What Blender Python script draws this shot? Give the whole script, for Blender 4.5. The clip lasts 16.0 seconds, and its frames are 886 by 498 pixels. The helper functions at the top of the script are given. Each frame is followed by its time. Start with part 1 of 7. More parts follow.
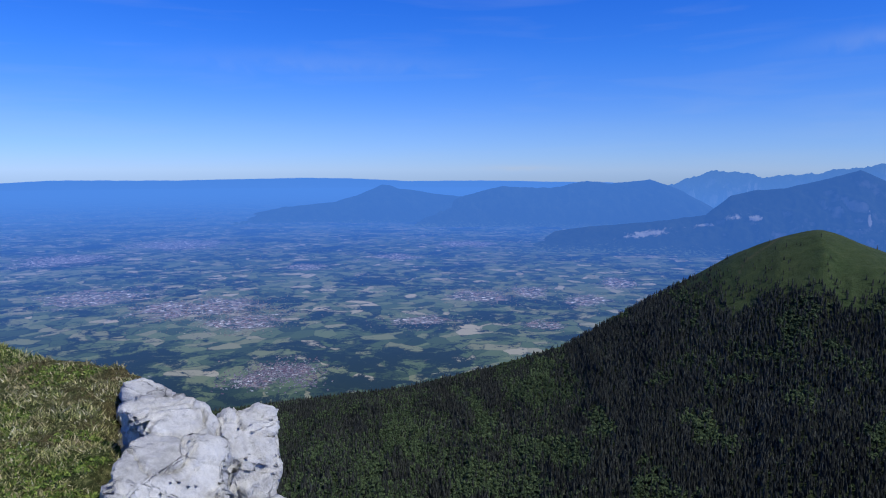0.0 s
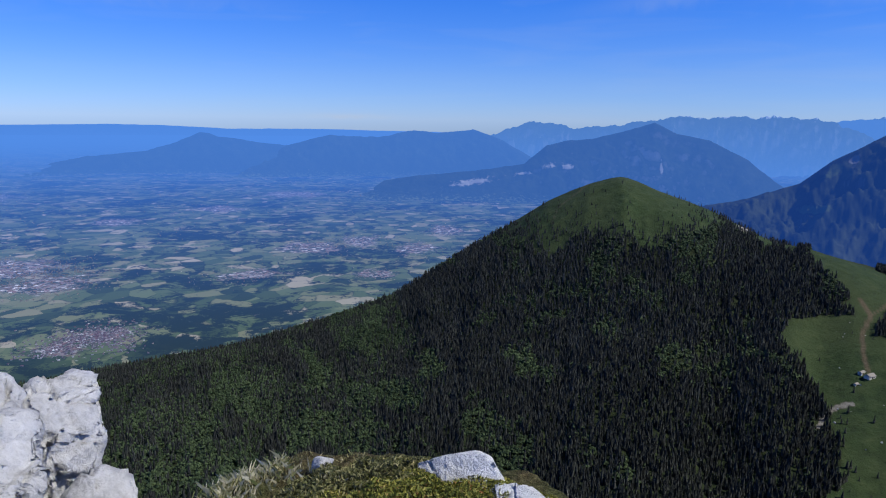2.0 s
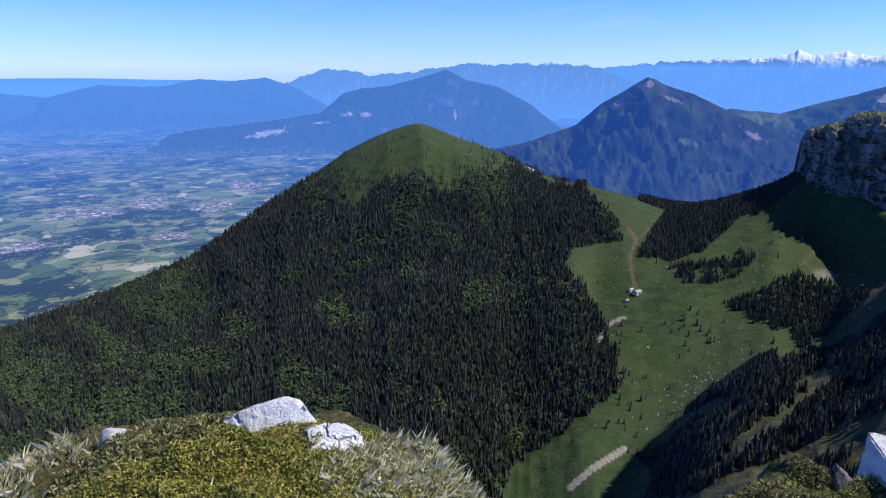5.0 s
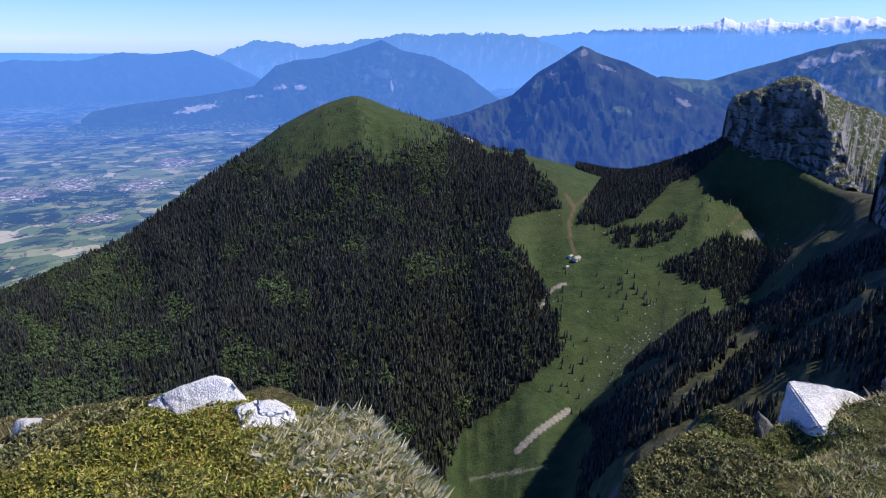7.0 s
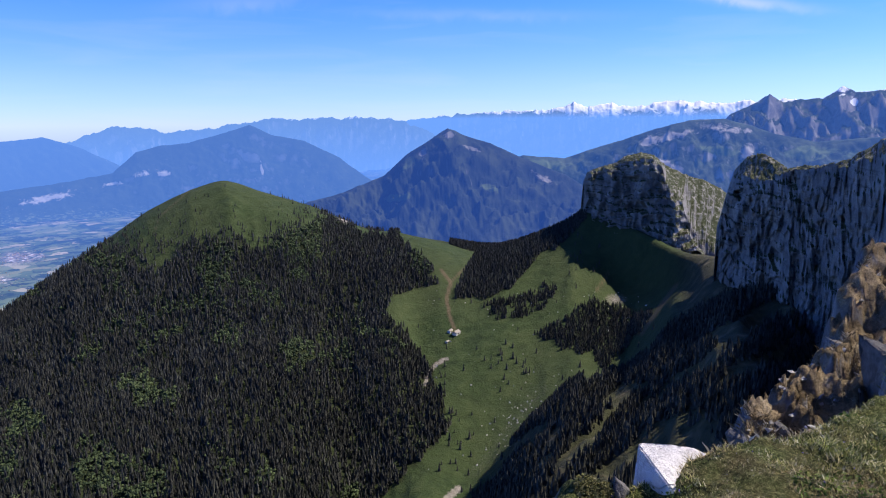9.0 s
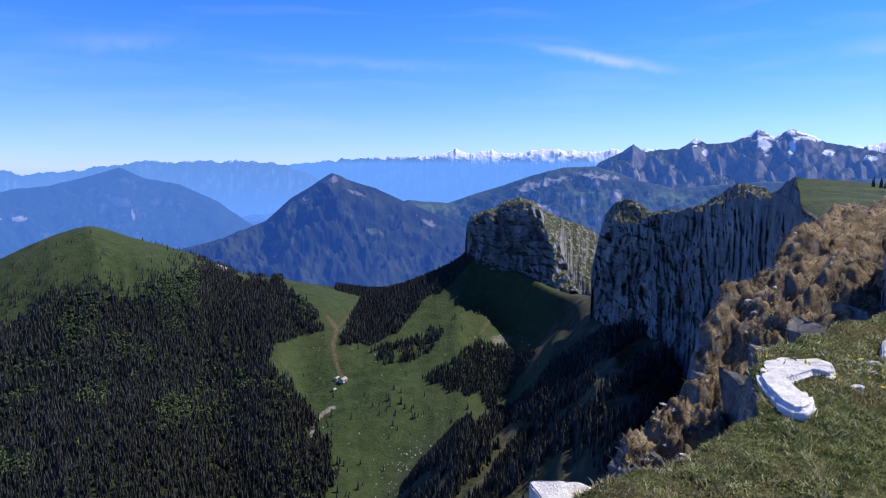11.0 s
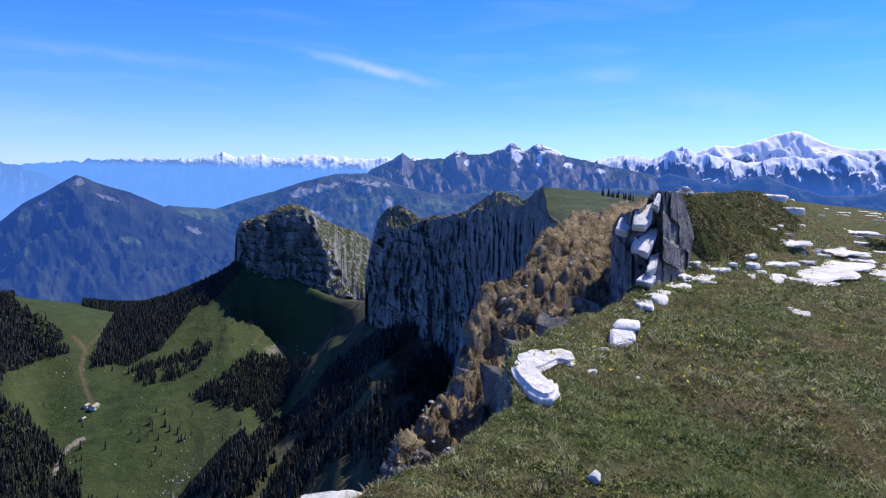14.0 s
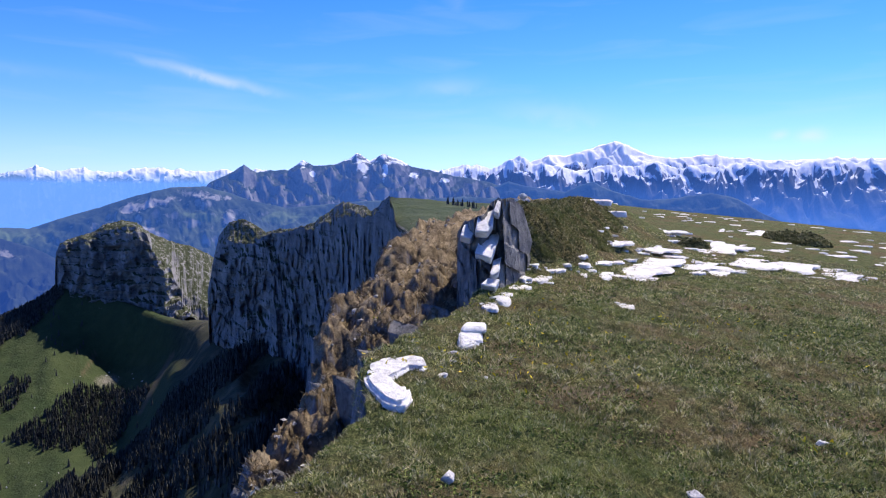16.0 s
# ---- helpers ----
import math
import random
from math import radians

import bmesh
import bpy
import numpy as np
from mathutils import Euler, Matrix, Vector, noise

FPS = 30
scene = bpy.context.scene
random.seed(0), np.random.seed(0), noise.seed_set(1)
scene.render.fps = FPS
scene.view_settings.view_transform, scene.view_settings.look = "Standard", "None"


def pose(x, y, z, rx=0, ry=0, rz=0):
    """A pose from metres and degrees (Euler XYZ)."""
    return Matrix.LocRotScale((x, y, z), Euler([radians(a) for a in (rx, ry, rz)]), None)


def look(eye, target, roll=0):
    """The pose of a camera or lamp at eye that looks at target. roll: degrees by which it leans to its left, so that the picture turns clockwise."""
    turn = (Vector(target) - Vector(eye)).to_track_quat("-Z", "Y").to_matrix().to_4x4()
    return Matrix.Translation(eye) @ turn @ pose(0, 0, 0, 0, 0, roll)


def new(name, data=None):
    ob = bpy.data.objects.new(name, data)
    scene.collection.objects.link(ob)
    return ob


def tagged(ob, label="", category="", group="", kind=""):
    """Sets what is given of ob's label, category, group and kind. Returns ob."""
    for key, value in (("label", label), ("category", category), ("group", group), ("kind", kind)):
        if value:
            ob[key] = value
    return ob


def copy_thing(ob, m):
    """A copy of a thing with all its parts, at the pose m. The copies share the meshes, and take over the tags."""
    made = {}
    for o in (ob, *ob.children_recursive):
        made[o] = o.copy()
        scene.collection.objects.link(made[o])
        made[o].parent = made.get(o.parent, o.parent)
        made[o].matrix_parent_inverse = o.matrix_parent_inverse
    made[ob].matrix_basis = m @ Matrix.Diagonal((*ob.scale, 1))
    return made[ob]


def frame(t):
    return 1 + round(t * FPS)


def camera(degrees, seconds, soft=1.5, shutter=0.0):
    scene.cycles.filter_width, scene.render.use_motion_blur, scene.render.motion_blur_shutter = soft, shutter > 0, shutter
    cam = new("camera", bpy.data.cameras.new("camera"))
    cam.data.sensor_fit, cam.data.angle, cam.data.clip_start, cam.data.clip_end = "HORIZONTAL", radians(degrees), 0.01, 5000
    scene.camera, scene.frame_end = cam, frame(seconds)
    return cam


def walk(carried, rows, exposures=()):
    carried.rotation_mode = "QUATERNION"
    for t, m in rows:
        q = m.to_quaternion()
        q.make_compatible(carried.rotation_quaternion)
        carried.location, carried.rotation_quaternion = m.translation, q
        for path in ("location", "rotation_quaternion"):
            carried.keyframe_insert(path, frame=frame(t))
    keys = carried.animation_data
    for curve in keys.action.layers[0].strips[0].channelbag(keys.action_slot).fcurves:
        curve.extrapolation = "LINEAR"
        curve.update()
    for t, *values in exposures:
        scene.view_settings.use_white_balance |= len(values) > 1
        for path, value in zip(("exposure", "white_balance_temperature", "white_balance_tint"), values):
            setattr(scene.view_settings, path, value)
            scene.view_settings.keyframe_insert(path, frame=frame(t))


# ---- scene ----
cam = camera(67.43, 16.0, soft=1.1)
PATH = [
    (0.0, pose(-0.000, 0.000, 1.600, 83.20, -0.00, -0.00)),
    (0.5, pose(-0.028, 0.027, 1.588, 82.79, -1.05, -5.61)),
    (1.0, pose(-0.038, 0.050, 1.578, 82.13, -1.08, -8.75)),
    (1.5, pose(-0.042, 0.049, 1.577, 81.26, -1.15, -12.04)),
    (2.0, pose(-0.044, 0.040, 1.568, 78.97, -0.78, -14.61)),
    (2.5, pose(-0.058, 0.000, 1.581, 77.09, -0.48, -17.46)),
    (3.0, pose(-0.059, -0.006, 1.578, 75.99, -0.59, -20.48)),
    (3.5, pose(-0.046, 0.011, 1.554, 74.21, -0.53, -22.94)),
    (4.0, pose(-0.028, 0.033, 1.539, 74.55, -0.24, -26.05)),
    (4.5, pose(-0.014, 0.061, 1.522, 75.11, -0.37, -29.33)),
    (7.0, pose(0.064, 0.071, 1.475, 72.51, -0.09, -37.07)),
    (7.5, pose(0.077, 0.050, 1.487, 73.43, 0.37, -39.18)),
    (8.0, pose(0.103, 0.035, 1.495, 75.30, 0.45, -43.24)),
    (8.5, pose(0.094, 0.004, 1.519, 77.26, 0.32, -46.12)),
    (9.0, pose(0.094, -0.027, 1.536, 79.26, 0.46, -48.01)),
    (11.5, pose(-0.001, -0.047, 1.580, 83.71, -0.30, -60.68)),
    (12.0, pose(0.002, -0.048, 1.584, 84.19, -0.40, -63.43)),
    (12.5, pose(0.022, -0.050, 1.584, 84.18, -0.38, -65.59)),
    (13.0, pose(0.049, -0.047, 1.576, 84.15, -0.71, -68.55)),
    (13.5, pose(0.051, -0.052, 1.574, 84.08, -1.47, -72.38)),
    (14.0, pose(0.059, -0.067, 1.573, 83.81, -1.26, -77.16)),
    (14.5, pose(0.055, -0.079, 1.576, 83.71, -1.13, -79.73)),
    (15.0, pose(0.042, -0.083, 1.582, 84.57, -1.40, -82.62)),
    (15.5, pose(0.038, -0.080, 1.578, 84.69, -0.87, -85.45)),
    (16.0, pose(0.035, -0.083, 1.572, 84.88, -0.26, -90.25)),
]
walk(cam, PATH, [(0.0, -0.48, 5900, 10), (2.0, -0.44, 6050, 10), (3.5, -0.08, 6200, 10), (7.0, 0.22, 6500, 13), (9.0, 0.27, 6850, 17), (12.5, 0.12, 6250, 12), (16.0, 0.34, 6700, 17)])


# ---- light ----
SUN_AZ, SUN_EL = 126.0, 51.0          # degrees clockwise from +y, and above the horizon
world = bpy.data.worlds.new("sky")
scene.world = world
world.use_nodes = True
wn, wl = world.node_tree.nodes, world.node_tree.links
sky = wn.new("ShaderNodeTexSky")
sky.sky_type, sky.sun_disc = "NISHITA", False
sky.sun_elevation, sky.sun_rotation = radians(SUN_EL), radians(SUN_AZ)
sky.altitude, sky.air_density, sky.dust_density, sky.ozone_density = 1900, 1.0, 0.2, 3.0
wcoord = wn.new("ShaderNodeTexCoord")
# thin cirrus, stretched along the horizon
wmap = wn.new("ShaderNodeMapping")
wmap.inputs["Scale"].default_value = (2.2, 3.2, 22.0)
wmap.inputs["Rotation"].default_value = (0.02, -0.05, 0.3)
wl.new(wcoord.outputs["Generated"], wmap.inputs["Vector"])
wno = wn.new("ShaderNodeTexNoise")
wno.inputs["Scale"].default_value, wno.inputs["Detail"].default_value, wno.inputs["Distortion"].default_value = 1.6, 6.0, 0.5
wl.new(wmap.outputs["Vector"], wno.inputs["Vector"])
wra = wn.new("ShaderNodeMapRange")
wra.inputs["From Min"].default_value, wra.inputs["From Max"].default_value = 0.52, 0.85
wra.inputs["To Max"].default_value = 0.12
wl.new(wno.outputs["Fac"], wra.inputs["Value"])
wcl = wn.new("ShaderNodeMix")
wcl.data_type = "RGBA"
wcl.inputs["B"].default_value = (7.5, 8.3, 9.6, 1)
hsv = wn.new("ShaderNodeHueSaturation")
hsv.inputs["Saturation"].default_value = 1.0
wsep = wn.new("ShaderNodeSeparateXYZ")
wl.new(wcoord.outputs["Generated"], wsep.inputs[0])
wtint = wn.new("ShaderNodeValToRGB")       # clear mountain air: deeper blue overhead
for k, (p, c) in enumerate([(0.0, (0.80, 1.06, 1.84)), (0.06, (0.77, 1.07, 1.86)), (0.16, (0.45, 1.02, 2.20)), (0.30, (0.24, 0.90, 2.5)), (0.75, (0.30, 0.50, 0.95))]):
    e = wtint.color_ramp.elements[k] if k < 2 else wtint.color_ramp.elements.new(p)
    e.position, e.color = p, (*c, 1)
wl.new(wsep.outputs["Z"], wtint.inputs["Fac"])
wmul = wn.new("ShaderNodeMix")
wmul.data_type, wmul.blend_type = "RGBA", "MULTIPLY"
wmul.inputs["Factor"].default_value = 1.0
wl.new(sky.outputs["Color"], wmul.inputs["A"])
wl.new(wtint.outputs["Color"], wmul.inputs["B"])
wl.new(wmul.outputs["Result"], hsv.inputs["Color"])
wl.new(hsv.outputs["Color"], wcl.inputs["A"])
# separate wisps: bearing, elevation, half length, half width (degrees), lean, strength
WISPS = [(71.0, 8.9, 4.6, 0.40, -0.20, 0.75), (90.6, 8.6, 2.8, 0.7, 0.06, 0.32), (99.5, 6.3, 4.0, 0.9, -0.12, 0.28), (51.0, 8.6, 9.0, 0.45, -0.03, 0.22), (91.4, 16.6, 0.9, 1.6, 0.5, 0.4), (119.0, 4.2, 0.9, 0.45, 0.0, 0.8), (116.9, 4.3, 0.6, 0.35, 0.0, 0.6),
         (6.6, 0.15, 3.2, 0.22, 0.0, 0.75), (32.0, 9.3, 5.0, 0.7, 0.10, 0.25), (-10.0, 8.8, 12.0, 0.9, 0.0, 0.18)]


def wmath(op, a, b=0.0, c=0.0):
    n = wn.new("ShaderNodeMath")
    n.operation = op
    for key, val in enumerate((a, b, c)):
        if isinstance(val, (int, float)):
            n.inputs[key].default_value = val
        else:
            wl.new(val, n.inputs[key])
    return n.outputs[0]


wdir = wn.new("ShaderNodeSeparateXYZ")
wl.new(wcoord.outputs["Generated"], wdir.inputs[0])
w_az = wmath("MULTIPLY", wmath("ARCTAN2", wdir.outputs["X"], wdir.outputs["Y"]), 57.2958)
w_el = wmath("MULTIPLY", wmath("ARCSINE", wdir.outputs["Z"]), 57.2958)
wfray = wn.new("ShaderNodeTexNoise")
wfray.inputs["Scale"].default_value, wfray.inputs["Detail"].default_value, wfray.inputs["Distortion"].default_value = 26.0, 6.0, 0.8
wl.new(wcoord.outputs["Generated"], wfray.inputs["Vector"])
w_sum = wra.outputs["Result"]
for a0, e0, half_l, half_w, lean, strength in WISPS:
    du, dv = wmath("SUBTRACT", w_az, a0), wmath("SUBTRACT", w_el, e0)
    dv = wmath("ADD", wmath("MULTIPLY_ADD", du, -lean, dv), wmath("MULTIPLY", wmath("SUBTRACT", wfray.outputs["Fac"], 0.5), 2.0 * half_w))
    q2 = wmath("ADD", wmath("POWER", wmath("DIVIDE", wmath("ABSOLUTE", du), half_l), 2.0), wmath("POWER", wmath("DIVIDE", wmath("ABSOLUTE", dv), half_w), 2.0))
    body = wmath("MULTIPLY", wmath("POWER", 2.71828, wmath("MULTIPLY", q2, -1.0)), 0.65 * strength)
    w_sum = wmath("MAXIMUM", w_sum, wmath("MULTIPLY", body, wmath("MULTIPLY_ADD", wfray.outputs["Fac"], 1.2, 0.2)))
wl.new(w_sum, wcl.inputs["Factor"])
wl.new(wcl.outputs["Result"], wn["Background"].inputs["Color"])
wn["Background"].inputs["Strength"].default_value = 0.09

sun = new("sun", bpy.data.lights.new("sun", "SUN"))
sun.data.energy, sun.data.angle, sun.data.color = 4.8, radians(0.55), (1.0, 0.94, 0.83)
_a, _e = radians(SUN_AZ), radians(SUN_EL)
sun.matrix_world = look((0, 0, 60), (-math.sin(_a) * math.cos(_e), -math.cos(_a) * math.cos(_e), 60 - math.sin(_e)))


# ---- small tools ----
def P(az, el, d):
    """A place by bearing and elevation in degrees from the eye at the summit, and its level distance."""
    return np.array((d * math.sin(radians(az)), d * math.cos(radians(az)), 1.6 + d * math.tan(radians(el))))


def _hash(ix, iy, seed):
    h = (ix.astype(np.int64) * 374761393 + iy.astype(np.int64) * 668265263 + seed * 974634777) & 0x7FFFFFFF
    h = ((h ^ (h >> 13)) * 1274126177) & 0x7FFFFFFF
    return ((h ^ (h >> 16)) & 0xFFFF) / 65535.0


def vnoise(x, y, seed=0):
    """Smooth value noise, -1 to 1."""
    x, y = np.asarray(x, float), np.asarray(y, float)
    ix, iy = np.floor(x), np.floor(y)
    fx, fy = x - ix, y - iy
    fx, fy = fx * fx * (3 - 2 * fx), fy * fy * (3 - 2 * fy)
    a, b = _hash(ix, iy, seed), _hash(ix + 1, iy, seed)
    c, d = _hash(ix, iy + 1, seed), _hash(ix + 1, iy + 1, seed)
    return 2 * ((a + (b - a) * fx) * (1 - fy) + (c + (d - c) * fx) * fy) - 1


def fbm(x, y, seed=0, octaves=5, gain=0.5):
    total, amp, norm = 0.0, 1.0, 0.0
    for k in range(octaves):
        total, norm = total + amp * vnoise(x * 2 ** k + 17.3 * k, y * 2 ** k - 9.1 * k, seed + k), norm + amp
        amp *= gain
    return total / norm


def ridged(x, y, seed=0, octaves=5, gain=0.5):
    total, amp, norm = 0.0, 1.0, 0.0
    for k in range(octaves):
        total, norm = total + amp * (1 - 2 * np.abs(vnoise(x * 2 ** k + 5.7 * k, y * 2 ** k + 3.3 * k, seed + k))), norm + amp
        amp *= gain
    return total / norm


def smooth(a, b, x):
    t = np.clip((np.asarray(x, float) - a) / (b - a), 0, 1)
    return t * t * (3 - 2 * t)


def mesh_of(name, verts, faces, material=None, shade=True):
    me = bpy.data.meshes.new(name)
    verts, faces = np.asarray(verts, np.float32), np.asarray(faces, np.int32)
    n = faces.shape[1]
    me.vertices.add(len(verts))
    me.vertices.foreach_set("co", verts.ravel())
    me.loops.add(faces.size)
    me.loops.foreach_set("vertex_index", faces.ravel())
    me.polygons.add(len(faces))
    me.polygons.foreach_set("loop_start", np.arange(0, faces.size, n, dtype=np.int32))
    me.update(calc_edges=True)
    me.polygons.foreach_set("use_smooth", np.full(len(faces), shade))
    if material:
        me.materials.append(material)
    me.validate()
    return me


def grid_faces(rows, cols, wrap=False):
    i, j = np.meshgrid(np.arange(rows - 1), np.arange(cols if wrap else cols - 1), indexing="ij")
    j2 = (j + 1) % cols
    return np.stack([i * cols + j, i * cols + j2, (i + 1) * cols + j2, (i + 1) * cols + j], -1).reshape(-1, 4)


def part(name, bm, material, parent=None, label="", smooth_faces=False):
    me = bpy.data.meshes.new(name)
    bm.to_mesh(me)
    bm.free()
    me.materials.append(material)
    if smooth_faces:
        me.polygons.foreach_set("use_smooth", [True] * len(me.polygons))
    ob = new(name, me)
    ob.parent = parent
    if label:
        ob["label"] = label
    return ob


# ---- materials ----
def start_mat(name, rough=0.9, spec=0.2):
    m = bpy.data.materials.new(name)
    m.use_nodes = True
    nt = m.node_tree
    bsdf = nt.nodes["Principled BSDF"]
    bsdf.inputs["Roughness"].default_value = rough
    bsdf.inputs["Specular IOR Level"].default_value = spec
    return m, nt, bsdf


def position(nt):
    return nt.nodes.new("ShaderNodeNewGeometry").outputs["Position"]


def scaled(nt, vec, scale):
    n = nt.nodes.new("ShaderNodeMapping")
    n.inputs["Scale"].default_value = scale
    nt.links.new(vec, n.inputs["Vector"])
    return n.outputs["Vector"]


def noise_of(nt, vec, scale, detail=5, rough=0.6, distortion=0.0):
    n = nt.nodes.new("ShaderNodeTexNoise")
    n.inputs["Scale"].default_value, n.inputs["Detail"].default_value = scale, detail
    n.inputs["Roughness"].default_value, n.inputs["Distortion"].default_value = rough, distortion
    nt.links.new(vec, n.inputs["Vector"])
    return n.outputs["Fac"]


def ramp(nt, fac, stops):
    n = nt.nodes.new("ShaderNodeValToRGB")
    el = n.color_ramp.elements
    for k, (p, c) in enumerate(stops):
        e = el[k] if k < 2 else el.new(p)
        e.position, e.color = p, (*c, 1)
    nt.links.new(fac, n.inputs["Fac"])
    return n.outputs["Color"]


def span(nt, val, a, b, lo=0.0, hi=1.0):
    n = nt.nodes.new("ShaderNodeMapRange")
    for key, v in (("From Min", a), ("From Max", b), ("To Min", lo), ("To Max", hi)):
        n.inputs[key].default_value = v
    nt.links.new(val, n.inputs["Value"])
    return n.outputs["Result"]


def mix(nt, fac, a, b, blend="MIX"):
    n = nt.nodes.new("ShaderNodeMix")
    n.data_type, n.blend_type = "RGBA", blend
    for key, v in (("Factor", fac), ("A", a), ("B", b)):
        if isinstance(v, (tuple, float, int)):
            n.inputs[key].default_value = (*v, 1) if isinstance(v, tuple) else v
        else:
            nt.links.new(v, n.inputs[key])
    return n.outputs["Result"]


def calc(nt, op, a, b=0.0, clamp=False):
    n = nt.nodes.new("ShaderNodeMath")
    n.operation, n.use_clamp = op, clamp
    for k, v in enumerate((a, b)):
        if isinstance(v, (int, float)):
            n.inputs[k].default_value = v
        else:
            nt.links.new(v, n.inputs[k])
    return n.outputs[0]


def normal_z(nt):
    g = nt.nodes.new("ShaderNodeNewGeometry")
    s = nt.nodes.new("ShaderNodeSeparateXYZ")
    nt.links.new(g.outputs["Normal"], s.inputs[0])
    return s.outputs["Z"]


def bump(nt, bsdf, height, strength, distance):
    n = nt.nodes.new("ShaderNodeBump")
    n.inputs["Strength"].default_value, n.inputs["Distance"].default_value = strength, distance
    nt.links.new(height, n.inputs["Height"])
    nt.links.new(n.outputs["Normal"], bsdf.inputs["Normal"])


def layer_value(nt, name):
    n = nt.nodes.new("ShaderNodeAttribute")
    n.attribute_name = name
    return n.outputs["Fac"]


HAZE_GLOW = (0.066, 0.24, 0.90)             # blue glow mixed into far surfaces as painted haze


def add_painted_haze(m, nt, bsdf, amount, colour=HAZE_GLOW):
    """Paints haze on far things by mixing in a blue glow: amount is a number or a socket."""
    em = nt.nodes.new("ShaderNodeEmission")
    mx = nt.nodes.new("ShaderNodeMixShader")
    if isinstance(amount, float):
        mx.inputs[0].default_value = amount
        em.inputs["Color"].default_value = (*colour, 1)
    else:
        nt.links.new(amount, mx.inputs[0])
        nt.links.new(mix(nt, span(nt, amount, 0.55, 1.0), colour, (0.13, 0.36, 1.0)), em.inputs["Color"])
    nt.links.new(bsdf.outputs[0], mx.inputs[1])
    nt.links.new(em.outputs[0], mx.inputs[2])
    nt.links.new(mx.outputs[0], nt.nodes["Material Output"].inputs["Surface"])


def make_meadow():
    m, nt, b = start_mat("near_meadow", 1.0, 0.05)
    p = position(nt)
    big, mid, fine = noise_of(nt, p, 0.55, 4), noise_of(nt, p, 4.0, 6, 0.7), noise_of(nt, p, 38, 6, 0.8)
    grass = ramp(nt, fine, [(0.34, (0.012, 0.016, 0.007)), (0.5, (0.070, 0.088, 0.030)), (0.68, (0.25, 0.26, 0.11))])
    dry = ramp(nt, fine, [(0.3, (0.030, 0.023, 0.012)), (0.7, (0.22, 0.165, 0.085))])
    turf = mix(nt, span(nt, calc(nt, "ADD", big, calc(nt, "MULTIPLY", mid, 0.6)), 0.74, 1.0), grass, dry)
    rim = ramp(nt, mid, [(0.28, (0.040, 0.031, 0.021)), (0.46, (0.18, 0.14, 0.088)), (0.60, (0.35, 0.28, 0.185)), (0.78, (0.50, 0.44, 0.34))])
    rim = mix(nt, span(nt, fine, 0.48, 0.68, 0.0, 0.7), rim, (0.030, 0.024, 0.015))
    rock = ramp(nt, noise_of(nt, scaled(nt, p, (1, 1, 0.5)), 6, 8, 0.7),
                [(0.3, (0.05, 0.05, 0.055)), (0.5, (0.20, 0.20, 0.21)), (0.7, (0.40, 0.39, 0.37))])
    col = mix(nt, layer_value(nt, "rim"), turf, rim)
    steep = span(nt, calc(nt, "ADD", normal_z(nt), calc(nt, "MULTIPLY", mid, 0.5)), 0.60, 0.80)
    col = mix(nt, steep, rock, col)
    nt.links.new(col, b.inputs["Base Color"])
    bump(nt, b, calc(nt, "ADD", calc(nt, "MULTIPLY", mid, 2.0), fine), 0.9, 0.03)
    return m


def make_terrain():
    """Alpine meadow, forest floor and scree, by the layers painted on the land; the dark layers also paint the cliff
    wall's shade.
    """
    m, nt, b = start_mat("valley_land")
    p = position(nt)
    n1, n2, n3 = noise_of(nt, p, 0.006, 5), noise_of(nt, p, 0.05, 6, 0.65), noise_of(nt, p, 0.35, 4, 0.7)
    grass = ramp(nt, n2, [(0.3, (0.019, 0.036, 0.012)), (0.5, (0.033, 0.058, 0.018)), (0.7, (0.062, 0.084, 0.030))])
    grass = mix(nt, span(nt, n1, 0.4, 0.62, 0, 0.5), grass, (0.060, 0.078, 0.030))
    grass = mix(nt, span(nt, n3, 0.45, 0.75, 0, 0.6), grass, (0.032, 0.046, 0.018))
    floor_shade_c = ramp(nt, n2, [(0.3, (0.012, 0.018, 0.008)), (0.7, (0.040, 0.055, 0.018))])
    scree = ramp(nt, n3, [(0.3, (0.14, 0.125, 0.10)), (0.7, (0.34, 0.32, 0.28))])
    soil = ramp(nt, n3, [(0.3, (0.075, 0.060, 0.035)), (0.7, (0.15, 0.12, 0.072))])
    dirt = ramp(nt, n2, [(0.3, (0.022, 0.026, 0.013)), (0.52, (0.055, 0.055, 0.028)), (0.72, (0.14, 0.115, 0.07))])
    col = mix(nt, layer_value(nt, "woods"), grass, floor_shade_c)
    col = mix(nt, layer_value(nt, "bank_and_shade"), col, dirt)
    col = mix(nt, layer_value(nt, "path"), col, soil)
    col = mix(nt, span(nt, calc(nt, "ADD", layer_value(nt, "scree"), calc(nt, "MULTIPLY", n3, 0.5)), 0.55, 0.95), col, scree)
    nt.links.new(col, b.inputs["Base Color"])
    bump(nt, b, calc(nt, "ADD", n2, calc(nt, "MULTIPLY", n3, 0.3)), 0.8, 5.0)
    return m


